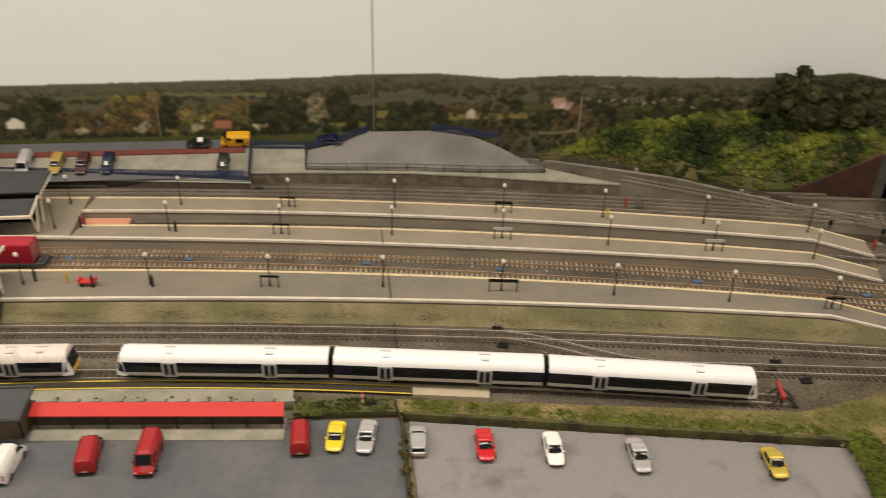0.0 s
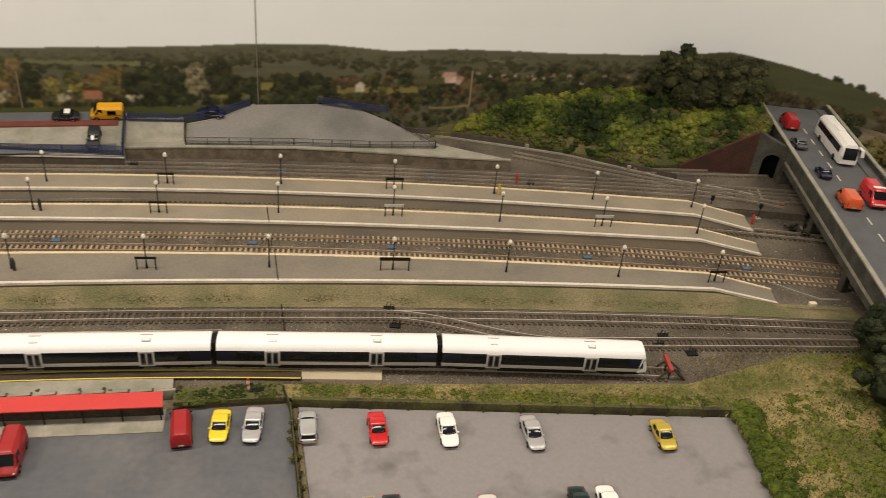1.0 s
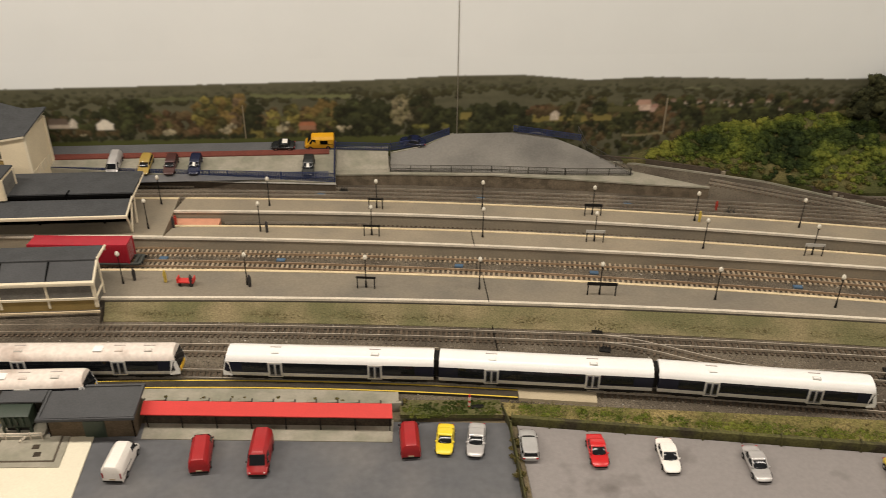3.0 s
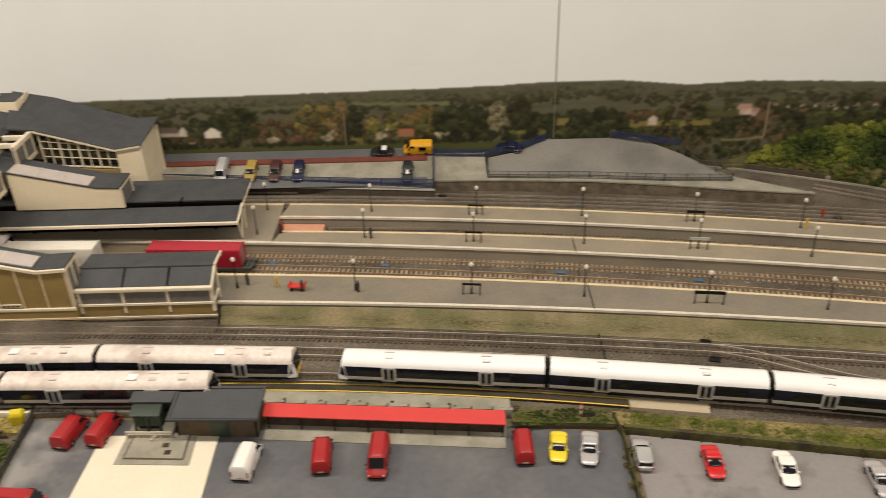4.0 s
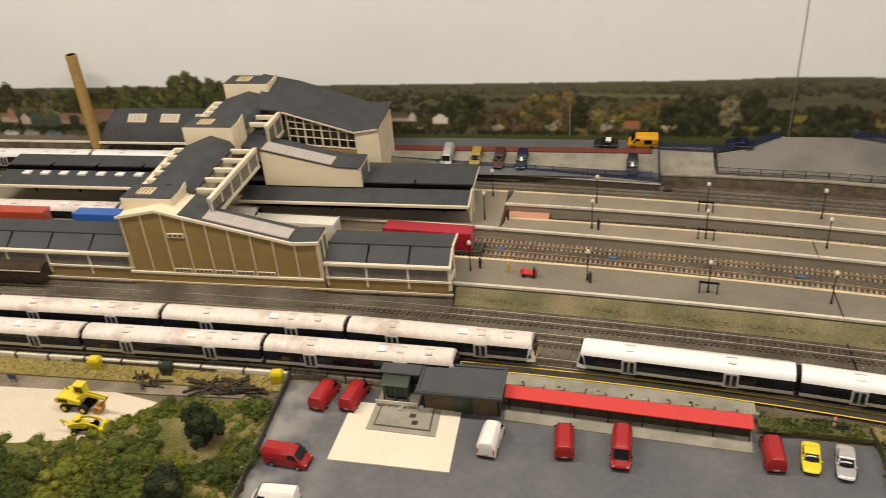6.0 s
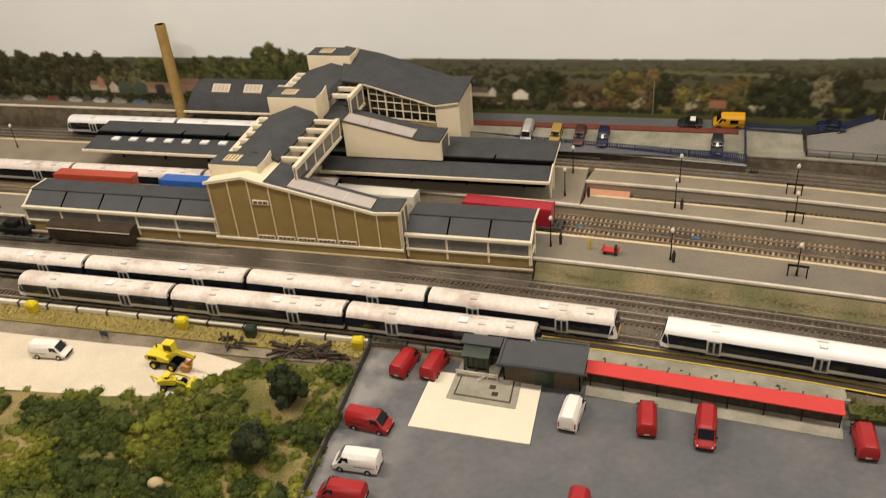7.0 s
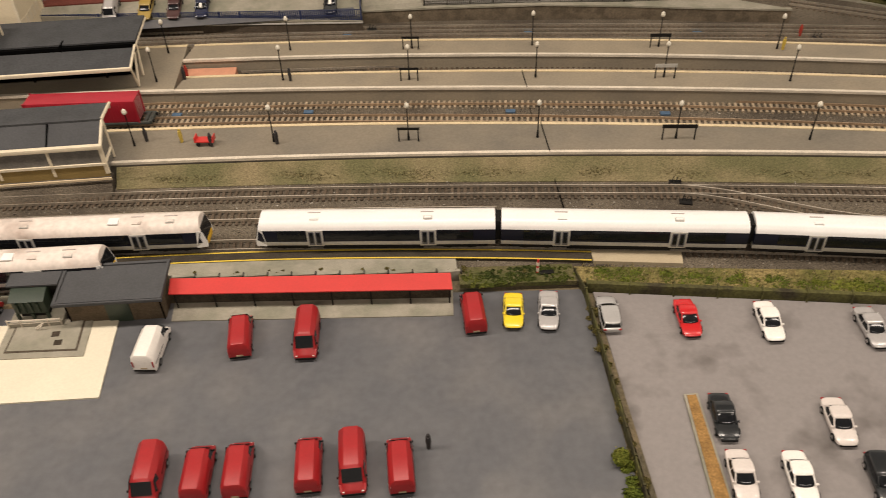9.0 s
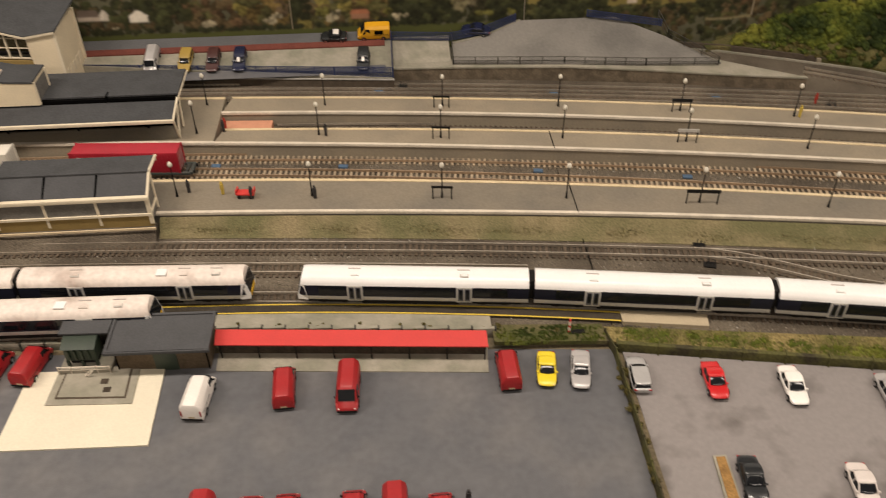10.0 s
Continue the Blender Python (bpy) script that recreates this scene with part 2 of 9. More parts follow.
nt.links.new(sx.outputs[0], mr.inputs[0]); nt.links.new(nz.outputs[0], mn.inputs[0])
nt.links.new(mr.outputs[0], mm.inputs[0]); nt.links.new(mn.outputs[0], mm.inputs[1])
nt.links.new(mm.outputs[0], mx2.inputs[0]); nt.links.new(tar.links[0].from_socket, mx2.inputs[6]); nt.links.new(mx2.outputs[2], tar)
L_DARK = patch_mat("dark_foliage", [(0.10, (0.014, 0.020, 0.010)), (0.50, (0.032, 0.040, 0.018)), (0.90, (0.075, 0.080, 0.034))], 26.0, 90.0)
L_MID = leaf_mat("mid_foliage", (0.045, 0.065, 0.012), (0.10, 0.125, 0.022))
L_PATCH = patch_mat("thicket_foliage", [(0.10, (0.036, 0.052, 0.011)), (0.42, (0.092, 0.112, 0.019)), (0.68, (0.180, 0.188, 0.026)), (0.90, (0.27, 0.25, 0.050))], 11.0, 60.0)
L_BUSH = patch_mat("bush_foliage", [(0.10, (0.026, 0.040, 0.012)), (0.50, (0.070, 0.088, 0.020)), (0.90, (0.160, 0.170, 0.034))], 16.0, 80.0)
L_BANK = patch_mat("bank_foliage", [(0.10, (0.050, 0.072, 0.014)), (0.45, (0.105, 0.130, 0.020)), (0.72, (0.170, 0.180, 0.030)), (0.95, (0.27, 0.23, 0.075))], 10.0, 80.0)
L_HILL = patch_mat("hillside_foliage", [(0.22, (0.016, 0.026, 0.008)), (0.44, (0.048, 0.066, 0.014)), (0.59, (0.120, 0.142, 0.023)), (0.82, (0.225, 0.220, 0.038))], 8.0, 40.0)
L_TREE = patch_mat("tree_foliage", [(0.10, (0.016, 0.019, 0.009)), (0.50, (0.040, 0.042, 0.018)), (0.90, (0.090, 0.086, 0.036))], 26.0, 90.0)
L_OLIVE = leaf_mat("olive_foliage", (0.085, 0.075, 0.020), (0.16, 0.13, 0.045))


# ---- mesh helpers ----
def mesh_of(name, bm, material):
    me = bpy.data.meshes.new(name)
    bm.normal_update()
    for f in bm.faces:
        f.smooth = True
    for e in bm.edges:
        e.smooth = len(e.link_faces) == 2 and e.calc_face_angle(9) < 0.62
    bm.to_mesh(me)
    bm.free()
    me.materials.append(material)
    return me


def rounded(ob, levels=2):
    """A smooth moulded skin over a coarse body."""
    md = ob.modifiers.new("moulding", "SUBSURF")
    md.levels = md.render_levels = levels
    return ob


def part(name, bm, material, parent=None, label=""):
    ob = new(name, mesh_of(name, bm, material))
    if parent is not None:
        ob.parent = parent
    if label:
        tagged(ob, label)
    return ob


def thing(name, m, label, category, group="", kind=""):
    """An Empty at the thing's base, which parents its parts."""
    ob = new(name)
    ob.empty_display_size = 0.01
    ob.matrix_world = m
    return tagged(ob, label, category, group, kind)


def piece(name, bm, material, label, category, group="", kind="structure"):
    return tagged(part(name, bm, material), label, category, group, kind)


def box(bm, x0, x1, y0, y1, z0, z1, bev=0.0, m=None):
    r = bmesh.ops.create_cube(bm, size=1.0)
    v = r["verts"]
    for p in v:
        p.co = Vector(((x0 + x1) / 2 + p.co.x * (x1 - x0), (y0 + y1) / 2 + p.co.y * (y1 - y0), (z0 + z1) / 2 + p.co.z * (z1 - z0)))
    if bev:
        e = list({e for p in v for e in p.link_edges})
        r2 = bmesh.ops.bevel(bm, geom=e, offset=bev, segments=2, affect="EDGES", profile=0.6)
        v = list({p for f in r2["faces"] for p in f.verts} | {p for p in v if p.is_valid})
    if m is not None:
        bmesh.ops.transform(bm, matrix=m, verts=v)
    return bm


def cyl(bm, a, b, r0, r1=None, n=8):
    a, b = Vector(a), Vector(b)
    q = (b - a).to_track_quat("Z", "Y").to_matrix()
    rings = []
    for c, r in ((a, r0), (b, r0 if r1 is None else r1)):
        rings.append([c + q @ Vector((math.cos(k * math.tau / n) * r, math.sin(k * math.tau / n) * r, 0)) for k in range(n)])
    return loft(bm, rings)


def loft(bm, rings, cap=True, closed=True):
    vs = [[bm.verts.new(p) for p in r] for r in rings]
    n = len(vs[0])
    for a, b in zip(vs, vs[1:]):
        for k in range(n if closed else n - 1):
            bm.faces.new((a[k], a[(k + 1) % n], b[(k + 1) % n], b[k]))
    if cap and closed:
        bm.faces.new(vs[0][::-1])
        bm.faces.new(vs[-1])
    return bm


def prism(bm, pts, d):
    """The polygon pts (3D) carried along d."""
    d = Vector(d)
    loft(bm, [[Vector(p) for p in pts], [Vector(p) + d for p in pts]])
    return bm


def blob(bm, c, r, sub=1, sq=(1, 1, 1)):
    v = bmesh.ops.create_icosphere(bm, subdivisions=sub, radius=r)["verts"]
    for p in v:
        p.co = Vector((p.co.x * sq[0] + c[0], p.co.y * sq[1] + c[1], p.co.z * sq[2] + c[2]))
    return bm


def arc(c):
    """A line across the layout, y from x: a parabola that runs on straight to the west of its crown."""
    crown = -c[1] / (2 * c[0])
    return lambda x: c[0] * max(x, crown) ** 2 + c[1] * max(x, crown) + c[2]


def steps(x0, x1, n):
    return [x0 + (x1 - x0) * k / n for k in range(n + 1)]


def along(bm, f, x0, x1, prof, n=48):
    """A section (offset across, height) carried along the line f."""
    rings = []
    for x in steps(x0, x1, n):
        d = Vector((0.01, f(x + 0.005) - f(x - 0.005))).normalized()
        rings.append([Vector((x - d.y * o, f(x) + d.x * o, z)) for o, z in prof])
    return loft(bm, rings)


def between(bm, fa, fb, x0, x1, z0, z1, n=48, ends=None):
    """A slab between two lines. ends: (x0, x1) of the second line."""
    rings = []
    e = ends or (x0, x1)
    for xa, xb in zip(steps(x0, x1, n), steps(e[0], e[1], n)):
        rings.append([Vector((xa, fa(xa), z0)), Vector((xa, fa(xa), z1)), Vector((xb, fb(xb), z1)), Vector((xb, fb(xb), z0))])
    return loft(bm, rings)


def flat(bm, pts, z0, z1):
    """A slab with the outline pts."""
    return prism(bm, [(x, y, z0) for x, y in pts], (0, 0, z1 - z0))


def ball(sub):
    """Corners and triangles of a unit ball."""
    bm = bmesh.new()
    bmesh.ops.create_icosphere(bm, subdivisions=sub, radius=1.0)
    v = np.array([tuple(p.co) for p in bm.verts])
    f = np.array([[p.index for p in q.verts] for q in bm.faces])
    bm.free()
    return v, f


BALLS = {1: ball(1), 2: ball(2)}


def leaves(name, blobs, n, size, material, seed=0, parent=None, core=0.92, sub=1, rough=0.24):
    """Crumbly foam clumps, one for each blob (x, y, z, r, squash), with small folded leaves over their skin."""
    rng = np.random.default_rng(seed)
    bl = np.array(blobs)
    w = bl[:, 3] ** 2
    c = bl[rng.choice(len(bl), n, p=w / w.sum())]
    d = rng.normal(size=(n, 3))
    d /= np.linalg.norm(d, axis=1)[:, None]
    d[:, 2] = np.where(d[:, 2] < -0.35, -d[:, 2], d[:, 2])
    rad = c[:, 3] * (0.80 + 0.32 * rng.random(n))
    p = c[:, :3] + d * rad[:, None] * np.stack([np.ones(n), np.ones(n), c[:, 4]], 1) + rng.normal(size=(n, 3)) * size * 0.6
    a = rng.normal(size=(n, 3))
    a -= (a * d).sum(1)[:, None] * d * 0.6
    a /= np.linalg.norm(a, axis=1)[:, None]
    b = np.cross(d, a)
    s = size * (0.45 + 1.0 * rng.random(n))[:, None]
    v = np.stack([p - a * s, p + b * s * 0.7 + d * s * 0.4, p + a * s, p - b * s * 0.7 + d * s * 0.4], 1).reshape(-1, 3)
    i = np.arange(n) * 4
    f = np.stack([i, i + 1, i + 2, i, i + 2, i + 3], 1).reshape(-1, 3)
    bv, bf = BALLS[sub]
    m, k = len(bl), len(bv)
    jit = 1.0 + rng.normal(0, rough * 0.6, (m, k)).clip(-rough, rough * 1.3)
    cv = bl[:, None, :3] + bv[None] * (bl[:, 3:4] * core * jit)[..., None] * np.stack([np.ones(m), np.ones(m), bl[:, 4]], 1)[:, None, :]
    cf = bf[None] + (len(v) + np.arange(m) * k)[:, None, None]
    v = np.concatenate([v, cv.reshape(-1, 3)])
    nl = len(f)
    f = np.concatenate([f, cf.reshape(-1, 3)])
    me = bpy.data.meshes.new(name)
    me.vertices.add(len(v))
    me.vertices.foreach_set("co", v.astype(np.float32).ravel())
    me.loops.add(len(f) * 3)
    me.loops.foreach_set("vertex_index", f.astype(np.int32).ravel())
    me.polygons.add(len(f))
    me.polygons.foreach_set("loop_start", np.arange(len(f), dtype=np.int32) * 3)
    me.polygons.foreach_set("use_smooth", np.arange(len(f)) >= nl)
    me.update(calc_edges=True)
    me.materials.append(material)
    ob = new(name, me)
    if parent is not None:
        ob.parent = parent
    return ob


# ---- lines of the layout: y = a x^2 + b x + c ----
P1N, P1F = arc((-0.0493, -0.1076, 1.0959)), arc((-0.066, -0.1326, 1.1752))
P2N, P2F = arc((-0.0469, -0.1348, 1.2773)), arc((-0.07, -0.1277, 1.3332))
P3N, P3F = arc((-0.071, -0.1324, 1.387)), arc((-0.0668, -0.1324, 1.443))
F1, F2 = arc((-0.0707, -0.1377, 1.2738)), arc((-0.0581, -0.1477, 1.2205))
TA, TC = arc((-0.0448, -0.1152, 1.0379)), arc((-0.0646, -0.1321, 0.9238))
STRIP = arc((-0.1112, -0.15, 0.9013))
BAY, T6 = arc((-0.0886, -0.1164, 1.3824)), arc((-0.052, -0.1182, 1.4911))
TD = lambda x: 0.928 if x < -0.9 else 0.928 - 0.03 * (x + 0.9)
TB = lambda x: 0.982 - 0.165 * x + 0.02 * math.sin((x - 0.3) * 2)
TRK, RAILTOP, PLAT = 0.010, 0.0165, 0.037

# ---- room ----
bm = bmesh.new(); box(bm, -4.0, 3.2, -2.6, 2.4, -1.0, -0.95)
piece("floor", bm, M["carpet"], "grey carpeted floor of the exhibition room", "floor")
for nm, q in (("wall_north", (-4.0, 3.2, 2.3, 2.4)), ("wall_south", (-4.0, 3.2, -2.6, -2.5)), ("wall_west", (-4.0, -3.9, -2.5, 2.3)), ("wall_east", (3.1, 3.2, -2.5, 2.3))):
    bm = bmesh.new(); box(bm, *q, -0.95, 1.75)
    piece(nm, bm, M["wall_paint"], "plain pale painted wall of the room", "wall")
bm = bmesh.new(); box(bm, -4.0, 3.2, -2.6, 2.4, 1.75, 1.8)
piece("ceiling", bm, M["wall_paint"], "plain white painted ceiling of the room", "ceiling")
for k, (x, y) in enumerate(((-1.75, 0.75), (-0.15, 0.75), (1.45, 0.75), (-0.9, -1.2), (0.9, -1.2))):
    ob = thing("ceiling_light", pose(x, y, 1.71), "long white ceiling light fitting with two tubes", "ceiling light", "ceiling lights")
    bm = bmesh.new(); box(bm, -0.6, 0.6, -0.09, 0.09, 0.005, 0.04, 0.006)
    part("housing", bm, M["white_van"], ob)
    lamp_bulb("tube_light", x, y, 1.70, 1.15, 0.16, LAMP_WATTS * (1.45 if x < -1 else 0.82 if x > 1 else 1.0))

# ---- baseboard and grounds ----
for x in (-2.5, -1.1, 0.2, 1.55):
    for y in (0.56, 1.85):
        bm = bmesh.new(); box(bm, x - 0.03, x + 0.03, y - 0.03, y + 0.03, -0.95, -0.055, 0.003)
        piece("baseboard_leg", bm, M["wood"], "square timber leg under the layout baseboard", "leg", "baseboard legs")
bm = bmesh.new(); box(bm, -2.7, 1.75, 0.494, 1.95, -0.055, 0.0)
piece("ground", bm, M["earth"], "scenery baseboard covered in brown earth scatter", "ground")
bm = bmesh.new(); box(bm, -2.7, 1.75, 0.478, 0.4935, -0.060, 0.002, 0.001)
piece("front_fascia", bm, M["fascia"], "black painted fascia board along the layout front", "fascia")
TBED = [(-2.7, 0.915), (-0.80, 0.905), (-0.46, 0.914), (-0.12, 0.884), (0.03, 0.855), (0.645, 0.745), (0.70, 0.505), (1.70, 0.505), (1.70, 1.70), (-2.7, 1.70)]
bm = bmesh.new(); flat(bm, TBED, 0.0005, TRK)
piece("trackbed", bm, M["ballast"], "grey brown ballast trackbed of the station throat", "trackbed")
bm = bmesh.new(); flat(bm, [(-0.80, 0.4945), (0.03, 0.4945), (0.035, 0.848), (-0.12, 0.86), (-0.47, 0.88), (-0.795, 0.90)], 0.0005, 0.002)
piece("car_park", bm, M["tarmac_blue"], "smooth blue-grey tarmac yard of the van depot", "car park")
bm = bmesh.new(); flat(bm, [(0.045, 0.4945), (0.603, 0.4945), (0.645, 0.735), (0.047, 0.842)], 0.0005, 0.002)
piece("car_park_worn", bm, M["tarmac_worn"], "worn warm grey tarmac car park with dark stains", "car park")
bm = bmesh.new()
rings = []
for x in steps(-0.575, 0.98, 60):
    ya, yb = TA(x) + 0.024, P1N(x) - 0.001
    top = 0.0300 if x < 0.74 else 0.0300 - 0.017 * min((x - 0.74) / 0.12, 1)
    wob = 0.0016 * noise.noise((x * 14, 0, 0))
    rings.append([Vector((x, ya, 0.002)), Vector((x, ya, TRK + 0.001)), Vector((x, ya + (yb - ya) * 0.35, TRK + 0.006 + wob)), Vector((x, ya + (yb - ya) * 0.8, top - 0.003 + wob)), Vector((x, yb, top)), Vector((x, yb, 0.002))])
loft(bm, rings)
piece("grass_verge", bm, M["grass"], "dry olive static grass verge below the platform", "grass")
bm = bmesh.new(); flat(bm, [(0.035, 0.850), (0.64, 0.742), (0.64, 0.60), (0.60, 0.4945), (1.1, 0.4945), (1.2, 0.8), (0.80, 0.84), (0.60, 0.80), (0.2, 0.855), (0.03, 0.878)], TRK, TRK + 0.003)
piece("grass_bank", bm, M["turf"], "green and straw coloured grass bank beside the sidings", "grass")


# ---- tracks ----
def track(name, f, x0, x1, z, pale, label, pieces=None, gauge=0.0185):
    t = thing(name, pose(0, 0, 0), label, "railway track", "railway tracks", "structure")
    for s in (-1, 1):
        bm = bmesh.new()
        o = s * gauge / 2
        along(bm, f, x0, x1, [(o - 0.0008, z + 0.0022), (o + 0.0008, z + 0.0022), (o + 0.0008, z + 0.0062), (o - 0.0008, z + 0.0062)], 80)
        part("rail", bm, M["rail_rust"] if pale else M["rail"], t)
    mt = M["sleeper"] if pale else M["sleeper_d"]
    pitch = 0.0088
    bm = bmesh.new(); box(bm, -0.0019, 0.0019, -0.0165, 0.0165, 0, 0.0024, 0.0)
    me = mesh_of("sleeper", bm, mt)
    rest_v, rest_f = [], []
    n = int((x1 - x0) / pitch)
    a, b = pieces or (9, 9)
    made = 0
    for k in range(n):
        x = x0 + (k + 0.5) * pitch
        ang = math.atan2(f(x + 0.005) - f(x - 0.005), 0.01)
        m = pose(x, f(x), z + random.uniform(-0.0002, 0.0002), 0, 0, math.degrees(ang) + random.uniform(-1, 1))
        if a < x < b and made < 300:
            ob = new("sleeper", me)
            ob.parent = t
            ob.matrix_basis = m
            made += 1
        else:
            i = len(rest_v)
            rest_v += [tuple(m @ v.co) for v in me.vertices]
            rest_f += [tuple(i + j for j in p.vertices) for p in me.polygons]
    if rest_v:
        m2 = bpy.data.meshes.new("sleepers")
        m2.from_pydata(rest_v, [], rest_f)
        m2.materials.append(mt)
        ob = new("sleepers", m2)
        ob.parent = t
        tagged(ob, kind="stuff")
    return t


# ---- platforms ----
def platform(name, fn, ff, x0, x1, ramp, surf, label):
    """A platform with copings on both edges and a ramp at its east end."""
    t = thing(name, pose(0, 0, 0), label, "platform", "station platforms", "structure")
    inn, inf = (lambda x: fn(x) + 0.001), (lambda x: ff(x) - 0.001)
    bm = bmesh.new()
    n = 48
    xs = steps(x0, x1, n) + [x1 + ramp]
    rings = []
    for k, x in enumerate(xs):
        z = PLAT if k <= n else TRK + 0.004
        sh = 0.0
        rings.append([Vector((x, inn(x) + sh, TRK)), Vector((x, inn(x) + sh, z - 0.001)), Vector((x + 0.012, inf(x + 0.012) + sh, z - 0.001)), Vector((x + 0.012, inf(x + 0.012) + sh, TRK))])
    loft(bm, rings)
    part("slab", bm, surf, t)
    for nm, f, s, mt in (("coping_near", fn, 1, M["coping"]), ("coping_far", ff, -1, M["coping_y"])):
        bm = bmesh.new()
        w = 0.0050 * s
        rings = []
        for k, x in enumerate(xs):
            z = PLAT if k <= n else TRK + 0.004
            sh = 0.0
            xx = x + (0.012 if s < 0 else 0)
            y = f(xx) + sh
            rings.append([Vector((xx, y - 0.001 * s, z - 0.004)), Vector((xx, y - 0.001 * s, z)), Vector((xx, y + w, z)), Vector((xx, y + w, z - 0.004))])
        loft(bm, rings)
        part(nm, bm, mt, t)
    return t


platform("platform_1", P1N, P1F, -2.3, 0.742, 0.112, M["platform_grey"], "grey tarmac station platform with pale copings and ramp")
platform("platform_2", P2N, P2F, -0.525, 0.795, 0.118, M["platform"], "narrow beige station platform with white coping and ramp")
platform("platform_3", P3N, P3F, -0.525, 0.832, 0.115, M["platform"], "narrow beige station platform with white coping and ramp")
t = thing("platform_4", pose(0, 0, 0), "wide concourse platform behind the bay with white coping", "platform", "station platforms", "structure")
bm = bmesh.new(); between(bm, lambda x: P2N(x) + 0.001, lambda x: P3F(x) - 0.001, -2.3, -0.5255, TRK, PLAT - 0.001)
part("slab", bm, M["platform"], t)
bm = bmesh.new(); along(bm, P2N, -2.3, -0.5255, [(-0.001, PLAT - 0.004), (0.0065, PLAT - 0.004), (0.0065, PLAT), (-0.001, PLAT)])
part("coping_near", bm, M["coping"], t)
bm = bmesh.new(); along(bm, P3F, -2.3, -0.5255, [(-0.0065, PLAT - 0.004), (0.001, PLAT - 0.004), (0.001, PLAT), (-0.0065, PLAT)])
part("coping_far", bm, M["coping_y"], t)
bm = bmesh.new(); flat(bm, [(-0.521, P2F(-0.52) + 0.002), (-0.437, P2F(-0.437) + 0.002), (-0.437, P3N(-0.437) - 0.002), (-0.521, P3N(-0.52) - 0.002)], TRK, 0.022)
piece("bay_end", bm, M["pink"], "salmon pink brick infill at the bay end", "infill")

# ---- backscene ----
def back_line(s):
    """Plan of the backscene by its length from x = -2.7: straight, then round the east corner."""
    x = -2.7 + s
    if x < 1.12:
        return x, 1.655
    r, a = 0.42, min((x - 1.12) / 0.42, math.pi / 2)
    y = 1.655 - r * (1 - math.cos(a))
    rest = (x - 1.12) - r * math.pi / 2
    return 1.12 + r * math.sin(a), y - max(rest, 0)


def horizon(x):
    h = float(np.interp(x, (-2.7, -0.85, -0.38, -0.17, 0.04, 0.17, 0.31, 0.445, 0.67, 0.89, 1.1), (0.190, 0.207, 0.212, 0.215, 0.222, 0.222, 0.2085, 0.213, 0.206, 0.201, 0.209)))
    if x > 1.1:
        h -= 0.062 * min((x - 1.1) / 0.38, 1.6)
    return h


